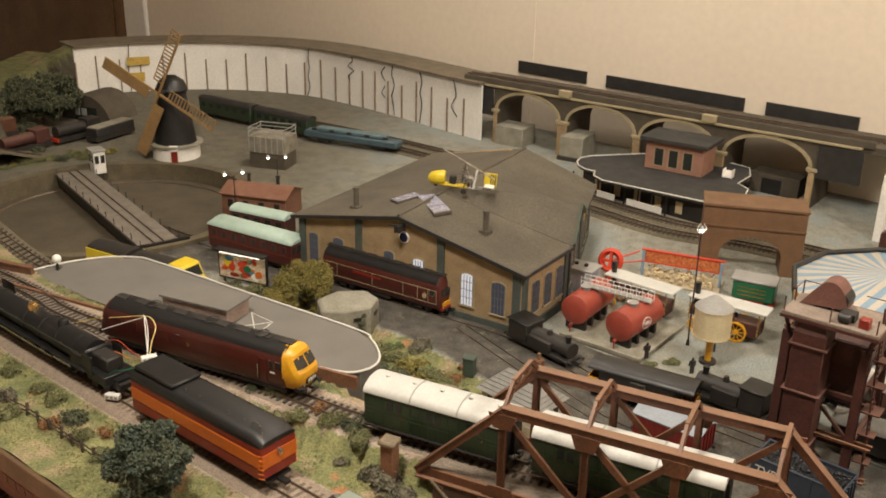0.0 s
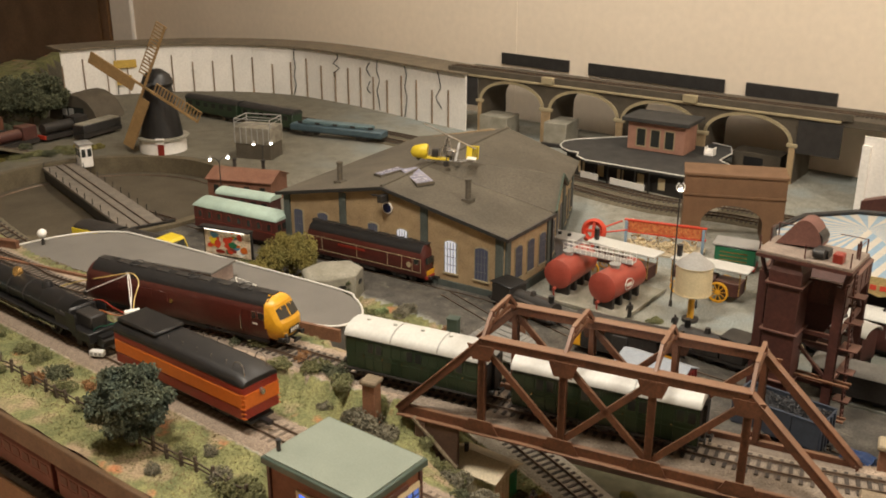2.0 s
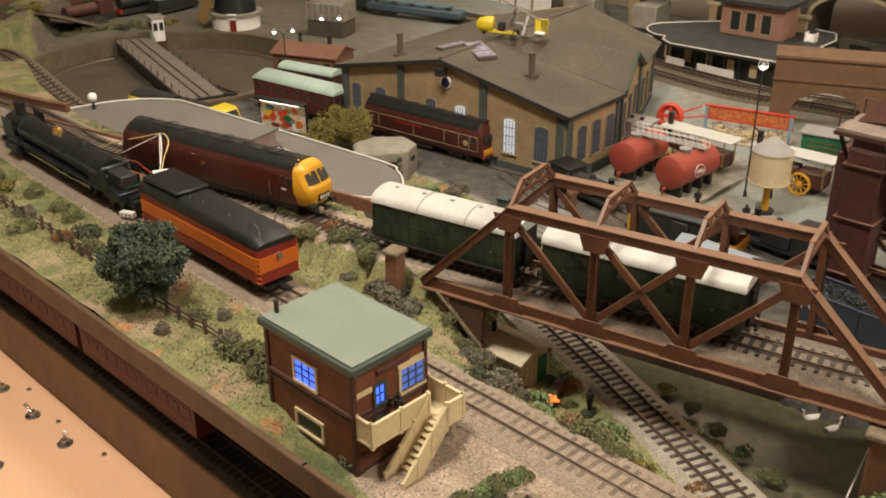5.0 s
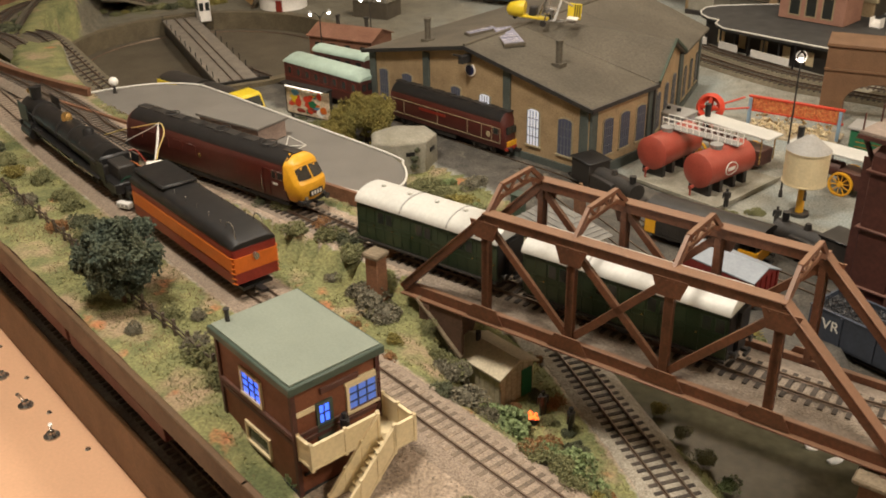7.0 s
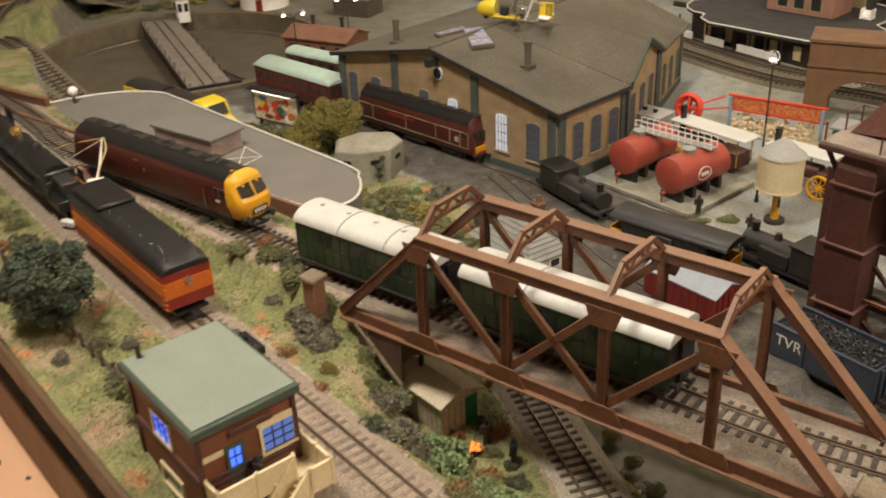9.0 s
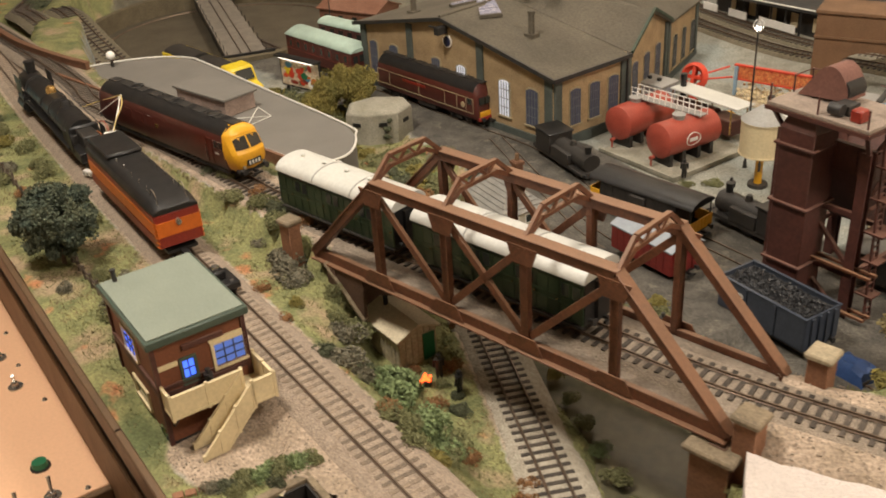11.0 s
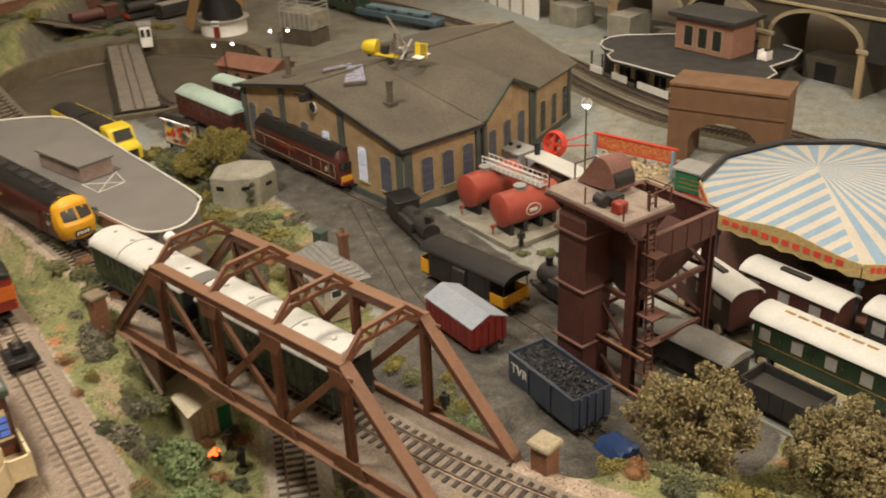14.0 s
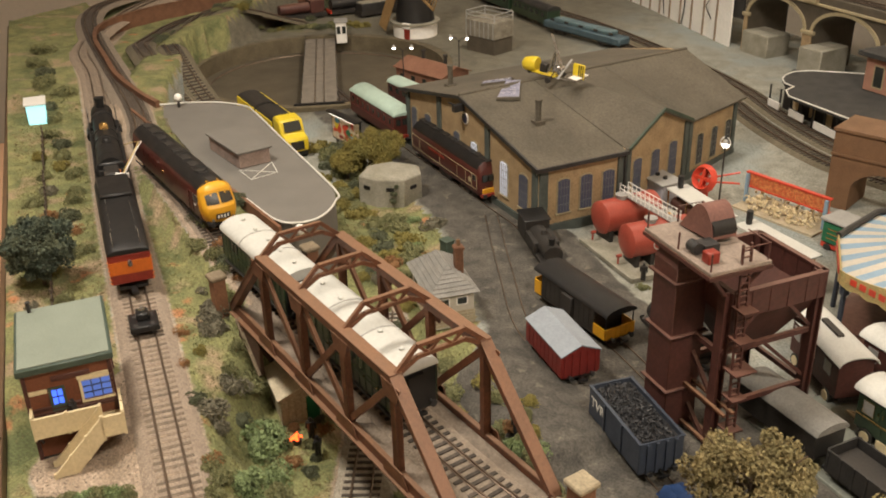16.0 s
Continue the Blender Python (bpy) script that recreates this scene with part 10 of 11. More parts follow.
def tree(x, y, z, h, r, material, label, seed, bare=0.25, grain=0.0026):
    t = thing("tree", pose(x, y, z), label, "tree", "model trees")
    rng = random.Random(seed)
    bm = B()
    tips = []
    wire(bm, smooth_line([(0, 0, -0.002), (rng.uniform(-1, 1) * r * 0.05, 0, h * 0.3), (rng.uniform(-1, 1) * r * 0.1, rng.uniform(-1, 1) * r * 0.1, h * 0.75)], 0.006), r * 0.055)
    trunk = part("trunk", bm, M_bark, t, "brown tapered trunk")
    for k in range(9):
        a = 2 * math.pi * k / 9 + rng.uniform(-0.3, 0.3)
        z0 = h * rng.uniform(0.25, 0.6)
        end = Vector((math.cos(a) * r * 0.75, math.sin(a) * r * 0.75, z0 + h * rng.uniform(0.12, 0.3)))
        bm = B()
        rod(bm, (0, 0, z0), end, r * 0.028, r * 0.010, n=6)
        part("limb", bm, M_bark, trunk)
    bm = B()
    for k in range(74):
        d = Vector((rng.gauss(0, 1), rng.gauss(0, 1), rng.gauss(0.1, 0.8))).normalized()
        q = rng.uniform(0.50, 1.0)
        c = Vector((d.x * r * q, d.y * r * q, h * (0.28 + bare * 0.3) + (h * 0.36) * (1 + d.z * q)))
        cr = r * rng.uniform(0.15, 0.27)
        for j in range(230):
            e = Vector((rng.gauss(0, 1), rng.gauss(0, 1), rng.gauss(0, 0.8))).normalized()
            (chunk if j % 7 == 0 else flake)(bm, c + e * cr * rng.uniform(0.55, 1.08), grain * rng.uniform(0.5, 1.2), rng)
    part("crown", bm, material, t, "uneven foam foliage crown")
    return t


tree(-0.222, 0.775, 0.052, 0.078, 0.038, M_leafblue, "dense blue-green model tree beside the fence", 3, 0.0, 0.0018)
tree(0.516, 0.800, ground_z(0.516, 0.800), 0.128, 0.046, M_leafgold, "large golden olive model tree behind the line", 5, -0.35, 0.0017)
tree(0.632, 0.800, ground_z(0.632, 0.800), 0.120, 0.048, M_leafgold, "large golden olive model tree behind the line", 6, -0.35, 0.0017)
tree(-0.175, 1.318, 0.0, 0.064, 0.041, M_leafyel, "twiggy yellow-olive model tree by the pillbox", 7, 0.2, 0.0015)
tree(-0.205, 1.285, 0.0, 0.040, 0.026, M_leafyel, "twiggy yellow-olive model tree by the pillbox", 8, 0.2, 0.0015)
tree(-0.955, 2.26, 0.0, 0.120, 0.085, M_leafdk, "dark green model tree by the far sidings", 9, 0.1, 0.0034)
tree(-1.06, 2.16, 0.0, 0.10, 0.07, M_leafdk, "dark green model tree by the far sidings", 10, 0.1, 0.0034)
tree(0.366, 0.626, -0.012, 0.046, 0.022, M_leafbr, "small green model tree by the pier", 12, 0.0, 0.0022)

# bushes placed one by one
for x, y, r, k in (
    (0.268, 0.842, 0.017, "bright"), (0.288, 0.838, 0.015, "mid"), (0.280, 0.858, 0.013, "bright"), (0.309, 0.858, 0.013, "mid"), (0.318, 0.826, 0.014, "bright"), (0.338, 0.812, 0.010, "mid"),
    (0.323, 0.845, 0.010, "yellow"), (0.352, 0.806, 0.011, "bright"), (0.372, 0.797, 0.009, "mid"), (0.300, 0.850, 0.009, "rust"),
    (-0.284, 1.333, 0.020, "mid"), (-0.319, 1.356, 0.020, "yellow"), (-0.292, 1.371, 0.018, "dark"), (-0.217, 1.328, 0.018, "mid"), (-0.261, 1.359, 0.019, "mid"), (-0.215, 1.383, 0.018, "yellow"),
    (-0.222, 1.286, 0.016, "mid"), (-0.254, 1.308, 0.017, "dark"), (-0.16, 1.223, 0.015, "mid"), (-0.178, 1.26, 0.016, "dark"), (-0.193, 1.381, 0.015, "mid"), (-0.189, 1.304, 0.016, "yellow"),
    (-0.014, 0.813, 0.019, "grey"), (0.004, 0.797, 0.015, "grey"), (-0.030, 0.828, 0.012, "grey"), (0.066, 0.748, 0.016, "grey"), (0.084, 0.737, 0.013, "dark"), (0.060, 0.772, 0.012, "mid"),
    (0.110, 0.731, 0.026, "bright"), (0.101, 0.759, 0.013, "bright"), (0.146, 0.647, 0.011, "rust"), (0.147, 0.732, 0.010, "rust"), (0.147, 0.777, 0.010, "rust"), (0.128, 0.792, 0.008, "dark"), (0.112, 0.774, 0.008, "rust"), (0.062, 0.774, 0.016, "mid"),
    (0.056, 0.759, 0.011, "mid"), (0.089, 0.699, 0.016, "grey"), (0.103, 0.692, 0.012, "grey"), (0.075, 0.702, 0.010, "dark"), (0.164, 0.635, 0.013, "mid"), (0.167, 0.652, 0.018, "bright"), (0.148, 0.708, 0.017, "bright"), (0.182, 0.648, 0.016, "bright"),
    (0.179, 0.677, 0.018, "mid"), (0.192, 0.635, 0.012, "mid"), (0.194, 0.670, 0.009, "rust"), (0.194, 0.611, 0.009, "yellow"), (0.169, 0.728, 0.009, "dark"), (0.163, 0.747, 0.007, "dark"), (0.145, 0.757, 0.008, "mid"), (0.240, 0.662, 0.009, "rust"),
    (0.178, 0.548, 0.015, "rust"), (0.176, 0.619, 0.012, "mid"), (0.145, 0.640, 0.011, "mid"), (0.244, 0.638, 0.013, "rust"), (0.126, 0.847, 0.006, "rust"),
    
    (-0.052, 0.870, 0.013, "dark"), (-0.072, 0.882, 0.014, "mid"), (-0.045, 0.850, 0.013, "mid"), (-0.090, 0.905, 0.010, "rust"), (-0.110, 0.890, 0.012, "mid"), (-0.012, 0.858, 0.011, "rust"), (-0.140, 0.935, 0.012, "mid"),
    (-0.165, 0.945, 0.010, "dark"), (-0.060, 0.845, 0.009, "grey"), (-0.020, 0.775, 0.008, "rust"), (0.020, 0.760, 0.008, "yellow"), (0.040, 0.785, 0.009, "mid"), (0.022, 0.735, 0.007, "rust"),
    (0.064, 0.546, 0.009, "grey"), (0.072, 0.552, 0.010, "dark"), (0.081, 0.560, 0.010, "mid"), (0.090, 0.566, 0.011, "bright"), (0.100, 0.572, 0.011, "mid"), (0.109, 0.579, 0.010, "bright"), (0.114, 0.586, 0.009, "mid"), (0.083, 0.547, 0.008, "mid"), (0.103, 0.562, 0.008, "dark"),
    (-0.002, 0.606, 0.011, "bright"), (-0.112, 0.708, 0.017, "mid"), (-0.098, 0.690, 0.016, "mid"), (-0.130, 0.722, 0.014, "grey"), (-0.083, 0.678, 0.015, "mid"), (-0.060, 0.662, 0.011, "mid"), (-0.028, 0.628, 0.010, "grey"),
    (-0.250, 0.842, 0.015, "mid"), (-0.268, 0.820, 0.014, "mid"), (-0.240, 0.800, 0.014, "yellow"), (-0.292, 0.845, 0.012, "mid"), (-0.320, 0.872, 0.014, "mid"), (-0.345, 0.905, 0.016, "dark"), (-0.375, 0.935, 0.014, "mid"),
    (-0.365, 0.890, 0.012, "rust"), (-0.400, 0.962, 0.013, "mid"), (-0.430, 0.945, 0.013, "grey"), (-0.450, 1.000, 0.015, "mid"), (-0.490, 1.010, 0.013, "yellow"), (-0.520, 1.035, 0.015, "mid"), (-0.560, 1.065, 0.014, "dark"),
    (-0.600, 1.085, 0.015, "mid"), (-0.650, 1.130, 0.017, "mid"), (-0.700, 1.160, 0.016, "dark"), (-0.740, 1.215, 0.018, "mid"), (-0.300, 0.880, 0.010, "rust"), (-0.410, 0.905, 0.014, "mid"), (-0.170, 0.760, 0.012, "mid"),
    (-0.190, 0.735, 0.010, "grey"), (-0.150, 0.765, 0.008, "grey"), (-0.480, 0.975, 0.013, "mid"), (-0.550, 1.020, 0.012, "yellow"), (-0.800, 1.225, 0.022, "mid"), (-0.86, 1.27, 0.022, "dark"), (-0.92, 1.31, 0.022, "mid"), (-1.0, 1.38, 0.024, "mid"),
):
    bush(x, y, r, k)
# slope behind the bridge, round the pillbox and on the bank to the right
for x, y, r, k in (
    (-0.040, 1.170, 0.020, "mid"), (-0.012, 1.150, 0.020, "yellow"), (0.016, 1.128, 0.020, "mid"), (0.000, 1.105, 0.019, "yellow"), (-0.020, 1.118, 0.018, "dark"), (0.030, 1.100, 0.018, "mid"), (0.045, 1.120, 0.014, "rust"),
    (-0.060, 1.195, 0.018, "mid"), (-0.075, 1.165, 0.018, "mid"), (0.018, 1.078, 0.016, "rust"), (-0.005, 1.070, 0.016, "mid"), (0.020, 1.050, 0.017, "dark"), (0.045, 1.060, 0.014, "mid"), (-0.10, 1.19, 0.016, "yellow"),
    (-0.13, 1.205, 0.016, "mid"), (-0.155, 1.24, 0.018, "yellow"), (-0.175, 1.265, 0.016, "mid"), (0.055, 1.145, 0.009, "rust"), (-0.155, 1.285, 0.012, "mid"), (-0.255, 1.315, 0.014, "lime"), (-0.235, 1.335, 0.013, "lime"), (-0.225, 1.31, 0.014, "lime"),
    (-0.275, 1.345, 0.012, "lime"), (0.178, 0.935, 0.015, "mid"), (0.205, 0.905, 0.018, "mid"), (0.225, 0.882, 0.018, "yellow"), (0.245, 0.868, 0.016, "mid"), (0.262, 0.895, 0.014, "mid"), (0.285, 0.862, 0.015, "mid"),
    (0.318, 0.842, 0.013, "mid"), (0.340, 0.825, 0.012, "bright"), (0.300, 0.885, 0.010, "yellow"), (0.235, 0.915, 0.013, "yellow"), (0.358, 0.815, 0.011, "mid"), (0.378, 0.800, 0.011, "mid"), (0.10, 0.965, 0.015, "dark"), (0.06, 0.985, 0.015, "mid"),
    (0.452, 0.745, 0.012, "mid"), (0.468, 0.735, 0.014, "yellow"), (0.482, 0.728, 0.012, "rust"), (0.500, 0.738, 0.015, "mid"), (0.528, 0.735, 0.016, "mid"), (0.515, 0.715, 0.012, "dark"), (0.555, 0.728, 0.016, "yellow"),
    (0.585, 0.735, 0.016, "mid"), (0.545, 0.705, 0.012, "mid"), (0.615, 0.730, 0.017, "mid"), (0.575, 0.712, 0.012, "bright"), (0.475, 0.760, 0.014, "yellow"), (0.70, 0.74, 0.018, "mid"), (0.325, 1.185, 0.012, "mid"), (0.298, 1.178, 0.008, "mid"),
):
    bush(x, y, r, k, squash=0.75)
# rough growth between the forecourt, the pillbox and the lodge
wild = random.Random(31)
for x, y, r, k in ((-0.255, 1.238, 0.016, "lime"), (-0.285, 1.262, 0.014, "lime"), (-0.235, 1.262, 0.015, "yellow"), (-0.190, 1.245, 0.017, "yellow"), (-0.212, 1.228, 0.017, "lime"), (-0.150, 1.300, 0.018, "yellow"), (-0.183, 1.290, 0.016, "mid"),
                   (-0.205, 1.195, 0.017, "yellow"), (-0.235, 1.212, 0.015, "lime"), (-0.160, 1.165, 0.017, "mid"), (-0.150, 1.195, 0.018, "yellow"), (-0.182, 1.180, 0.016, "yellow"), (-0.130, 1.320, 0.014, "mid"), (-0.165, 1.225, 0.018, "mid")):
    bush(x, y, r, k, squash=0.9)
for k in range(46):
    x, y = wild.uniform(-0.19, 0.10), wild.uniform(1.00, 1.24)
    g, c, b = zone_at(x, y)
    if g > 0.5 and c < 0.3 and math.hypot(x + 0.108, y - 1.256) > 0.055 and math.hypot(x - 0.13, y - 1.05) > 0.06:
        bush(x, y, wild.uniform(0.008, 0.017), wild.choice(("mid", "mid", "yellow", "dark", "bright", "grey")), squash=0.75)
for x, y, r, k in ((0.352, 0.642, 0.012, "mid"), (0.343, 0.618, 0.014, "mid"), (0.360, 0.600, 0.014, "yellow"), (0.330, 0.640, 0.010, "bright"), (0.316, 0.662, 0.010, "mid"), (0.297, 0.690, 0.011, "mid"), (0.281, 0.716, 0.010, "bright"), (0.263, 0.742, 0.010, "mid"), (0.246, 0.770, 0.009, "mid"), (0.228, 0.800, 0.009, "yellow")):
    bush(x, y, r, k, z=-0.006, squash=0.8)
# hedges beside the loop lines and the turntable
hedge_rng = random.Random(5)
for k in range(26):
    a = math.pi * (0.62 + 0.55 * k / 25)
    q = 0.315 + hedge_rng.uniform(0, 0.04)
    bush(-0.60 + q * math.cos(a), 1.72 + q * math.sin(a), hedge_rng.uniform(0.012, 0.024), hedge_rng.choice(("mid", "dark", "yellow")), squash=0.7)
for k in range(14):
    bush(-1.0 + hedge_rng.uniform(-0.05, 0.12), 2.0 + hedge_rng.uniform(0, 0.2), hedge_rng.uniform(0.02, 0.035), hedge_rng.choice(("mid", "dark")), squash=0.8)
# ivy on the pillbox
for dx, dy, dz in ((0.012, -0.034, 0.010), (0.014, -0.034, 0.020), (0.016, -0.030, 0.030)):
    p = pose(-0.108, 1.256, 0, 0, 0, 20) @ Vector((dx, dy, dz))
    bush(p.x, p.y, 0.0065, "dark", z=p.z, squash=1.0)


def scatter_stuff():
    """Grass fibres, foam crumbs and ballast chips, one object of each."""
    rng = np.random.default_rng(3)
    pts = {"grass": [], "straw": [], "chips": []}
    for k in range(90000):
        x, y = rng.uniform(-0.80, 0.66), rng.uniform(0.50, 1.25)
        if behind_edge(x, y) < 0.006 or (abs((PITM @ Vector((x, y, 0))).x) < 0.045 and abs((PITM @ Vector((x, y, 0))).y) < 0.042):
            continue
        g, c, b = zone_at(x, y)
        if b > 0.5 and len(pts["chips"]) < 9000:
            d = min(seg_dist(x, y, NEAR), seg_dist(x, y, LOWER))
            if x > -0.35:
                pts["chips"].append((x, y))
        elif g > 0.5 and b < 0.3:
            n = noise.noise((x * 22, y * 22, 4.0))
            if n > -0.25:
                pts["grass" if noise.noise((x * 14, y * 14, 9.0)) > -0.12 else "straw"].append((x, y))
    for name, m, label in (("grass", M_turf, "short green grass fibre over the banks"), ("straw", M_dryturf, "dry straw coloured grass fibre over the banks")):
        verts, faces = [], []
        for x, y in pts[name]:
            z = ground_z(x, y)
            for j in range(3):
                a = rng.uniform(0, 6.28)
                w, h = rng.uniform(0.0003, 0.0007), rng.uniform(0.0008, 0.0024)
                lx, ly = rng.uniform(-0.0018, 0.0018, 2)
                ox, oy = rng.uniform(-0.002, 0.002, 2)
                i = len(verts)
                verts += [(x + ox - w * math.cos(a), y + oy - w * math.sin(a), z - 0.0004), (x + ox + w * math.cos(a), y + oy + w * math.sin(a), z - 0.0004), (x + ox + lx, y + oy + ly, z + h)]
                faces.append((i, i + 1, i + 2))
        me = bpy.data.meshes.new(name)
        me.from_pydata(verts, [], faces)
        me.materials.append(m)
        tagged(new(name, me), label, "grass", kind="stuff")
    bm = B()
    r2 = random.Random(2)
    for x, y in pts["chips"]:
        chunk(bm, (x, y, ground_z(x, y) + 0.0004), r2.uniform(0.0004, 0.0010), r2)
    tagged(part("ballast_chips", bm, M_stone, None, "loose tan ballast chips along the tracks"), "loose tan ballast chips along the tracks", "ballast", kind="stuff")


scatter_stuff()


# ---- fence, pit, figures and small things ----
def post_fence():
    line = smooth_line([(-0.62, 1.082, 0), (-0.463, 0.962, 0), (-0.30, 0.842, 0), (-0.207, 0.772, 0), (-0.089, 0.684, 0)], 0.004)
    f = thing("wooden_fence", pose(0, 0, 0), "dark weathered post and rail fence", "fence")
    pts = line[::5]
    bm_mesh = mesh_of("post", box(B(), -0.0012, 0.0012, -0.0012, 0.0012, -0.002, 0.0145), M_fencewood)
    for i, p in enumerate(pts):
        ob = piece("post", bm_mesh, f, pose(p.x, p.y, ground_z(p.x, p.y), plant_rng.uniform(-5, 5), plant_rng.uniform(-5, 5), -37))
    for a, b in zip(pts, pts[1:]):
        for h in (0.005, 0.010):
            bm = B()
            bar(bm, (a.x, a.y, ground_z(a.x, a.y) + h), (b.x, b.y, ground_z(b.x, b.y) + h + plant_rng.uniform(-0.0006, 0.0006)), 0.0008, 0.0016)
            part("rail", bm, M_fencewood, f)


M_fencewood = mat("weathered_fence_wood", (0.115, 0.085, 0.06), 0.85, var=0.35, scale=80, fine=500)
post_fence()

pit = thing("open_pit", PIT @ pose(0, 0, 0.0), "square dark open shaft edged with pale stone", "pit")
zr = 0.0565
for x0, x1, y0, y1 in ((-0.041, 0.041, -0.042, -0.036), (-0.041, 0.041, 0.036, 0.042), (-0.041, -0.036, -0.036, 0.036), (0.036, 0.041, -0.036, 0.036)):
    part("coping", box(B(), x0, x1, y0, y1, -0.02, zr + 0.003, bevel=0.0006), M_capstone, pit, "weathered stone coping")
part("shaft", box(B(), -0.036, 0.036, -0.036, 0.036, -0.022, -0.018), M_black, pit)
for x0, x1, y0, y1 in ((-0.0362, 0.0362, -0.036, -0.0345), (-0.0362, 0.0362, 0.0345, 0.036), (-0.036, -0.0345, -0.0345, 0.0345), (0.0345, 0.036, -0.0345, 0.0345)):
    part("shaft_wall", box(B(), x0, x1, y0, y1, -0.018, zr), M_sooty, pit)
bk = thing("brick_heap", pose(0.052, 0.545, ground_z(0.052, 0.545), 0, 0, 35), "low red brown brick step", "bricks")
for k in range(4):
    part("brick", box(B(), -0.014 + 0.008 * k, -0.007 + 0.008 * k, -0.003, 0.003, -0.002, 0.004, bevel=0.0004), M_brick, bk)

figure(pose(0.138, 0.769, ground_z(0.138, 0.769), 0, 0, 30), 0.023, M_sooty, "model workman in dark clothes beside the brazier")
figure(pose(0.162, 0.749, ground_z(0.162, 0.749), 0, 0, 80), 0.024, M_black, "model workman in black by the low track")
figure(pose(0.309, 0.842, ground_z(0.309, 0.842), 0, 0, 30), 0.022, M_iron, "model figure on the bank behind the bridge")
figure(pose(0.292, 1.190, 0.004, 0, 0, 10), 0.022, M_sooty, "model figure standing by the oil tanks")
figure(pose(0.345, 1.160, 0.0, 0, 0, 10), 0.022, M_iron, "model figure by the yard rope")
br = thing("brazier", pose(0.132, 0.756, ground_z(0.132, 0.756)), "small glowing orange brazier beside the hut", "brazier")
bm = B()
rod(bm, (0, 0, 0.0), (0, 0, 0.006), 0.0035, 0.0045, n=10)
part("basket", bm, M_iron, br)
bm = B()
rr = random.Random(1)
for k in range(14):
    chunk(bm, (rr.uniform(-0.004, 0.004), rr.uniform(-0.004, 0.004), rr.uniform(0.005, 0.009)), 0.0018, rr)
part("embers", bm, M_fire, br, "glowing orange embers")



def platelayers_hut():
    at = pose(0.1140, 0.786, -0.0025, 0, 0, 144)
    h = thing("platelayers_hut", at, "small pale plank hut with buff felt roof and green door", "hut")
    L, w, e, r = 0.054, 0.0185, 0.031, 0.0380
    n = 6
    for k in range(n):
        y0, y1 = -w + 2 * w * k / n, -w + 2 * w * (k + 1) / n
        tops = [e + (r - e) * (1 - abs(y) / w) for y in (y0, y1)]
        for x in (0.0, L):
            bm = B()
            loft(bm, [[(x - 0.0006, y0 + 0.0002, 0), (x - 0.0006, y1 - 0.0002, 0), (x - 0.0006, y1 - 0.0002, tops[1]), (x - 0.0006, y0 + 0.0002, tops[0])],
                      [(x + 0.0006, y0 + 0.0002, 0), (x + 0.0006, y1 - 0.0002, 0), (x + 0.0006, y1 - 0.0002, tops[1]), (x + 0.0006, y0 + 0.0002, tops[0])]])
            part("plank", bm, M_weatherwood, h)
    for s in (-1, 1):
        for k in range(9):
            part("plank", box(B(), L * k / 9 + 0.0003, L * (k + 1) / 9 - 0.0003, s * w - 0.0006, s * w + 0.0006, 0, e), M_weatherwood, h)
        bm = B()
        a, b = Vector((0, 0, r + 0.0008)), Vector((0, s * (w + 0.004), e - 0.0015))
        loft(bm, [[(x, a.y, a.z), (x, b.y, b.z), (x, b.y, b.z + 0.0014), (x, a.y, a.z + 0.0014)] for x in (-0.004, L + 0.003)])
        part("roof_slope", bm, M_felt, h, "buff felt roof slope")
    d = part("door", box(B(), -0.0016, -0.0007, -0.0165, -0.0045, 0.001, 0.027, bevel=0.0003), M_fairgreen, h, "dark green plank door")
    bm = B()
    rod(bm, (-0.0016, -0.004, 0.014), (-0.0026, -0.004, 0.014), 0.0006, n=6)
    part("latch", bm, M_iron, d)
    bm = B()
    rod(bm, (L * 0.8, 0.002, r - 0.002), (L * 0.8, 0.002, r + 0.009), 0.0022, n=10)
    part("stove_pipe", bm, M_sooty, h)


platelayers_hut()

# unidentified aqua glow by the far edge built as a cabin, grey wagon behind the tower
ac = thing("aqua_glow", pose(-0.672, 1.115, ground_z(-0.672, 1.115), 0, 0, -37) @ Matrix.Diagonal((1.35, 1.35, 1.3, 1)), "unidentified aqua glow beside the front track, built as a small cabin", "cabin")
cab_body = part("body", box(B(), -0.014, 0.014, -0.010, 0.010, 0, 0.024, bevel=0.0008), M_aqua, ac)
part("roof", box(B(), -0.016, 0.016, -0.012, 0.012, 0.024, 0.0265, bevel=0.0006), M_white_plain, ac)
for k in (-1, 1):
    part("window_bar", box(B(), k * 0.006 - 0.0012, k * 0.006 + 0.0012, -0.0112, -0.0098, 0.004, 0.022), M_sooty, cab_body)
gv = thing("grey_wagon", along((0.470, 1.004), (0.548, 0.954), 0.004), "sooty covered wagon with a grey rounded roof", "wagon")
part("body", box(B(), -0.002, 0.090, -0.017, 0.017, 0.008, 0.034, bevel=0.0006), M_sooty, gv)
bm = B()
loft(bm, [[(x, -0.0185 * math.cos(math.pi * i / 8), 0.0335 + 0.008 * math.sin(math.pi * i / 8)) for i in range(9)] for x in (-0.004, 0.092)])
part("roof", bm, M_slate, gv, "dull grey rounded roof")
for x in (0.02, 0.068):
    wheelset(gv, x)

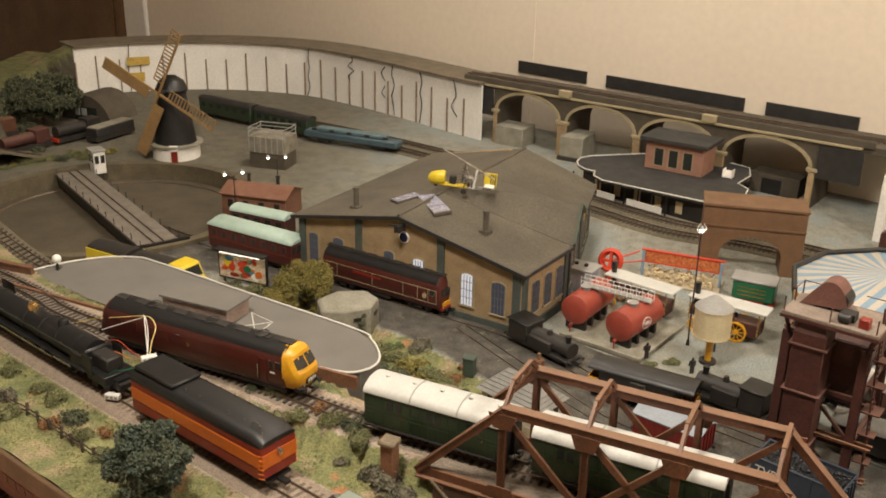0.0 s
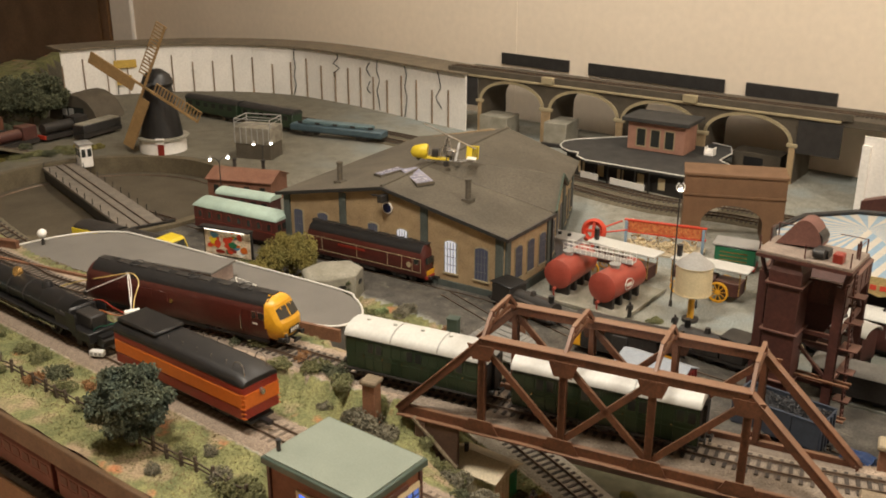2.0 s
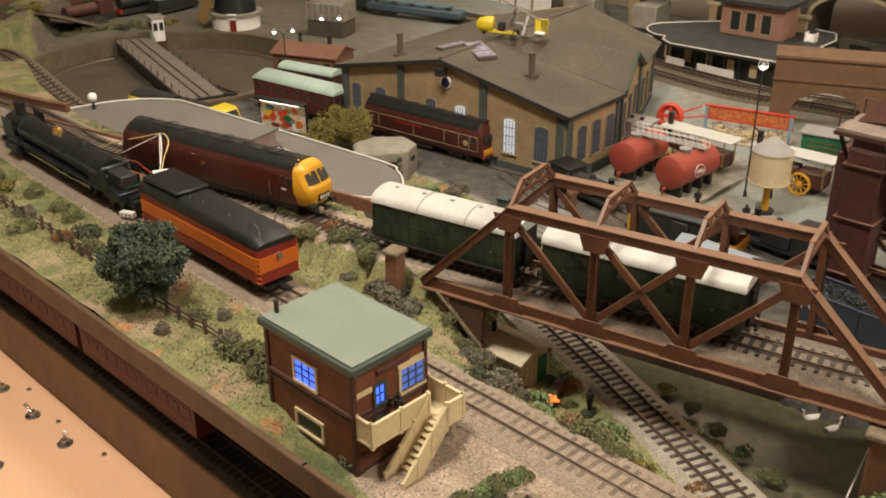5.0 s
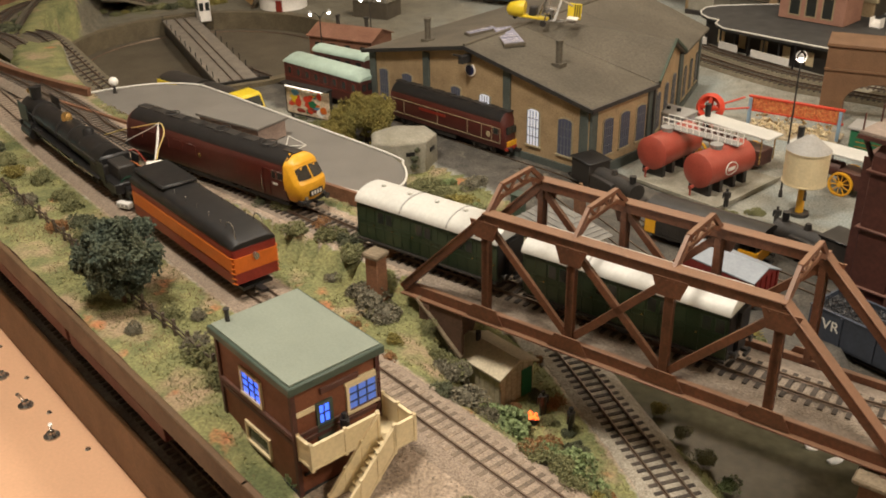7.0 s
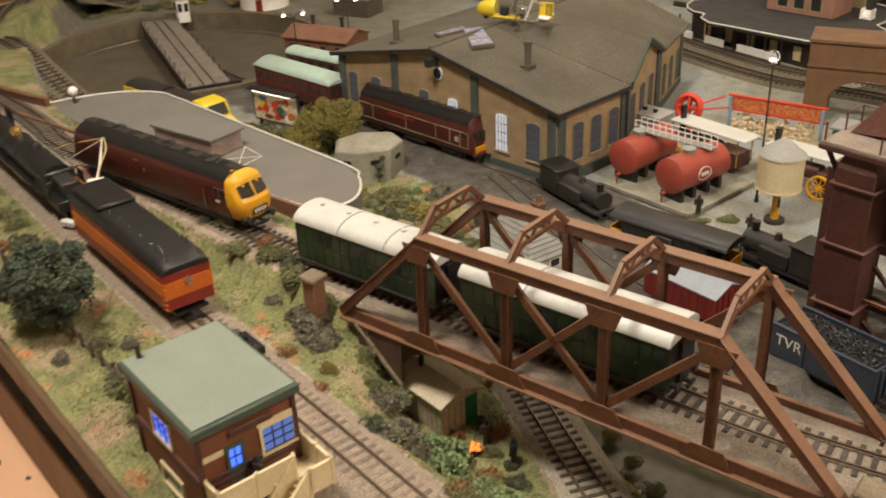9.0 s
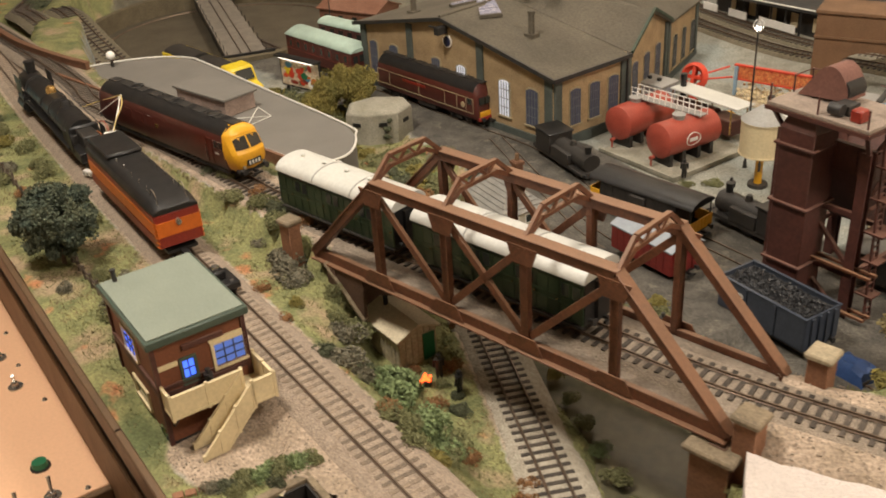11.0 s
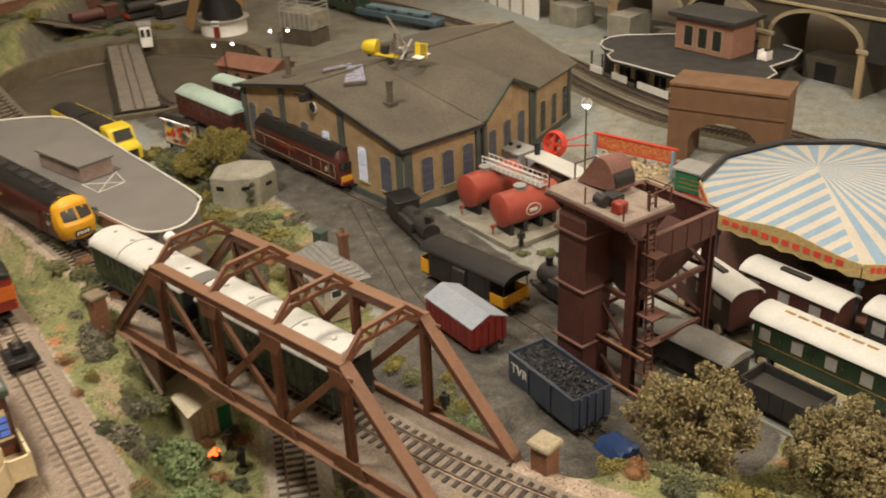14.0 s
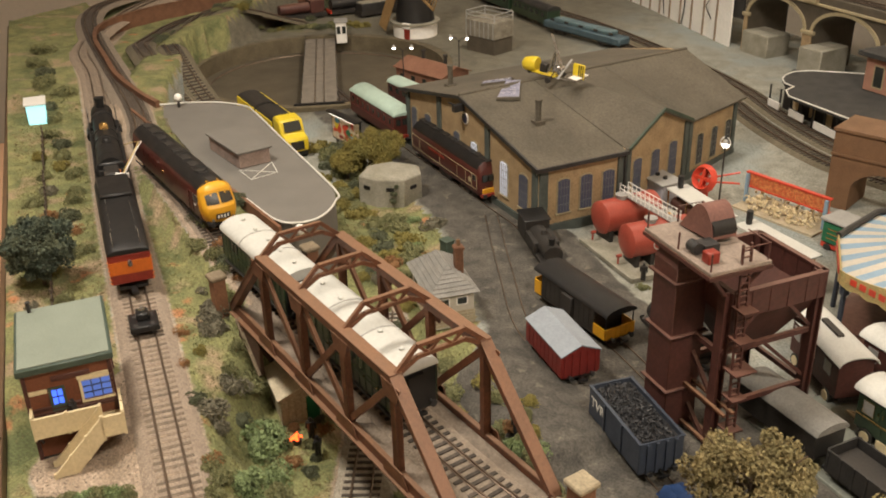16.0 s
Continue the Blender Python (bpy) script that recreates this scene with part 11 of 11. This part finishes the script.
# coupling truck on the front track
tr = thing("coupling_truck", along((-0.048, 0.7555), (0.02, 0.7045), near_z(0, 0) + 0.0041), "small black two-axle truck standing alone", "truck")
part("frame", box(B(), -0.015, 0.015, -0.0135, 0.0135, 0.004, 0.0105, bevel=0.0008), M_black, tr)
part("bolster", box(B(), -0.011, 0.004, -0.006, 0.006, 0.0105, 0.018, bevel=0.0012), M_black, tr)
bm = B()
rod(bm, (-0.003, 0, 0.018), (-0.003, 0, 0.0215), 0.003, n=10)
part("pivot", bm, M_steel, tr)
for x in (-0.009, 0.009):
    wheelset(tr, x, 0.0055)

# loose wiring over the locomotive
def cable(name, pts, m, label, r=0.0009):
    bm = B()
    wire(bm, smooth_line(pts, 0.004), r)
    return tagged(part(name, bm, m, None, label), label, "cable", "loose wires")


cable("loose_wire", [(-0.392, 1.044, 0.100), (-0.362, 1.033, 0.112), (-0.320, 1.005, 0.129), (-0.290, 0.985, 0.141), (-0.275, 0.970, 0.146), (-0.266, 0.956, 0.142), (-0.268, 0.945, 0.130), (-0.268, 0.936, 0.119)], M_wireY, "thin yellow wire looping over the engine", 0.0007)
cable("loose_wire", [(-0.350, 1.020, 0.105), (-0.320, 1.003, 0.122), (-0.292, 0.985, 0.138), (-0.284, 0.978, 0.143), (-0.277, 0.962, 0.132), (-0.271, 0.938, 0.118)], M_white_plain, "thin white wire looping over the engine", 0.0006)
cable("loose_wire", [(-0.289, 0.988, 0.141), (-0.283, 0.972, 0.134), (-0.272, 0.942, 0.118)], M_white_plain, "thin white wire dropping to the plug", 0.0006)
cable("loose_wire", [(-0.345, 0.988, 0.090), (-0.338, 0.998, 0.101), (-0.322, 0.990, 0.108), (-0.300, 0.968, 0.108), (-0.280, 0.942, 0.114)], M_wireR, "thin red wire beside the cab", 0.0006)
cable("loose_wire", [(-0.340, 0.975, 0.088), (-0.322, 0.975, 0.102), (-0.298, 0.955, 0.106), (-0.281, 0.938, 0.113)], M_wireO, "thin orange wire beside the cab", 0.0006)
cable("loose_wire", [(-0.326, 0.948, 0.080), (-0.312, 0.945, 0.095), (-0.295, 0.930, 0.105), (-0.278, 0.925, 0.112)], M_wireG, "thin green wire beside the cab", 0.0006)
for at, lab in ((pose(-0.268, 0.934, 0.1150, 0, 0, 30), "white wiring plug lying on the tender"), (pose(-0.312, 0.938, 0.0665, 0, 0, -10), "white wiring plug lying beside the track")):
    pl = thing("wiring_plug", at, lab, "plug")
    part("body", box(B(), -0.008, 0.008, -0.0035, 0.0035, 0, 0.006, bevel=0.0006), M_white_plain, pl)
    for k in range(3):
        part("pin_slot", box(B(), -0.0065 + 0.005 * k, -0.0035 + 0.005 * k, -0.0039, -0.0034, 0.0015, 0.0045), M_tin, pl)

# swans on the water
for x, y, a in ((0.347, 0.782, 200), (0.360, 0.768, 30)):
    bm = B()
    rings = []
    for q, r, z in ((-0.007, 0.0008, 0.004), (-0.005, 0.0026, 0.002), (0.0, 0.0034, 0.0016), (0.005, 0.0024, 0.0018), (0.0072, 0.0008, 0.002)):
        rings.append([(q, r * math.cos(2 * math.pi * i / 10), z + r * 0.75 * math.sin(2 * math.pi * i / 10)) for i in range(10)])
    loft(bm, rings, smooth=True)
    wire(bm, smooth_line([(0.006, 0, 0.003), (0.0085, 0, 0.006), (0.0075, 0, 0.0095), (0.010, 0, 0.0105)], 0.0015), 0.0008)
    sw = part("model_swan", bm, M_white, None, "", at=pose(x, y, -0.013, 0, 0, a))
    tagged(sw, "small white model swan on the brown water", "figurine", "model swans")

# sign by the water, bent wire, tarpaulined wagon, green cabinet
sg = thing("lineside_sign", pose(0.350, 0.620, -0.002, 0, 0, 40), "small white lineside sign on a post", "sign")
bm = B()
rod(bm, (0, 0, 0), (0, 0, 0.028), 0.0007, n=6)
part("post", bm, M_sail, sg)
part("board", box(B(), -0.006, 0.006, -0.0006, 0.0006, 0.022, 0.030), M_white, sg)
part("lettering_bar", box(B(), -0.0045, 0.0045, -0.0009, -0.0006, 0.0255, 0.0268), M_sooty, sg)
cable("bent_wire", [(0.362, 0.688, 0.030), (0.350, 0.672, 0.006), (0.340, 0.655, -0.006)], M_white_plain, "thin white wire poking out by the pier", 0.0007)
tp = thing("tarpaulin_wagon", along((0.445, 0.853), (0.517, 0.797), 0.0), "blue tarpaulin covered load beside the line", "wagon")
part("body", box(B(), -0.002, 0.032, -0.011, 0.011, 0.0, 0.009, bevel=0.001), M_sooty, tp)
bm = B()
N = 8
rows = [[bm.verts.new((-0.004 + 0.038 * i / N, -0.013 + 0.026 * j / N, 0.012 + 0.006 * math.sin(math.pi * i / N) * math.sin(math.pi * j / N) + 0.005 * noise.noise((i * 0.7, j * 0.7, 1)) - (0.010 if i in (0, N) or j in (0, N) else 0))) for j in range(N + 1)] for i in range(N + 1)]
for i in range(N):
    for j in range(N):
        bm.faces.new((rows[i][j], rows[i + 1][j], rows[i + 1][j + 1], rows[i][j + 1]))
r = bmesh.ops.extrude_face_region(bm, geom=bm.faces[:])
for v in [g for g in r["geom"] if isinstance(g, bmesh.types.BMVert)]:
    v.co.z -= 0.0012
part("tarpaulin", bm, M_tarp, tp, "creased blue tarpaulin")
gc = thing("green_cabinet", pose(0.062, 1.130, ground_z(0.062, 1.130), 0, 0, -20), "dark green lineside cabinet", "cabinet")
part("body", box(B(), -0.007, 0.007, -0.006, 0.006, 0, 0.024, bevel=0.0006), M_sbtrim, gc)
part("lid", box(B(), -0.008, 0.008, -0.007, 0.007, 0.024, 0.026, bevel=0.0005), M_sbtrim, gc)

# switches on the control panel
def toggle(at):
    t = thing("toggle_switch", at, "chrome toggle switch on the peach panel", "switch", "panel switches")
    bm = B()
    rod(bm, (0, 0, 0), (0, 0, 0.0015), 0.0075, n=16)
    part("washer", bm, M_steel, t)
    bm = B()
    rod(bm, (0, 0, 0.0015), (0, 0, 0.006), 0.0038, n=6)
    part("nut", bm, M_steel, t)
    bm = B()
    rod(bm, (0, 0, 0.005), (-0.006, 0.002, 0.018), 0.0013, 0.0020, n=8)
    part("lever", bm, M_steel, t)


for x, y in ((0.548, -0.051), (0.614, -0.050), (0.804, -0.065), (0.826 - 0.02, -0.094), (0.48, -0.052), (0.60, -0.11)):
    toggle(pan.matrix_basis @ pose(x, y, 0.0, 0, 0, x * 900))
for x, y in ((0.575, -0.038), (0.655, -0.032), (0.812, -0.037), (0.50, -0.033), (0.42, -0.034)):
    sc = thing("panel_screw", pan.matrix_basis @ pose(x, y, 0.0), "small steel screw head in the panel", "screw", "panel screws")
    bm = B()
    rod(bm, (0, 0, 0), (0, 0, 0.0016), 0.0028, 0.0018, n=10)
    part("head", bm, M_steel, sc)
pb = thing("push_button", pan.matrix_basis @ pose(0.757, -0.063, 0.0), "round green push button on the panel", "button")
bm = B()
rod(bm, (0, 0, 0), (0, 0, 0.002), 0.009, n=18)
part("collar", bm, M_black, pb)
bm = B()
rod(bm, (0, 0, 0.002), (0, 0, 0.007), 0.0075, 0.0065, n=18)
part("cap", bm, M_fairgreen, pb, "glossy green cap")
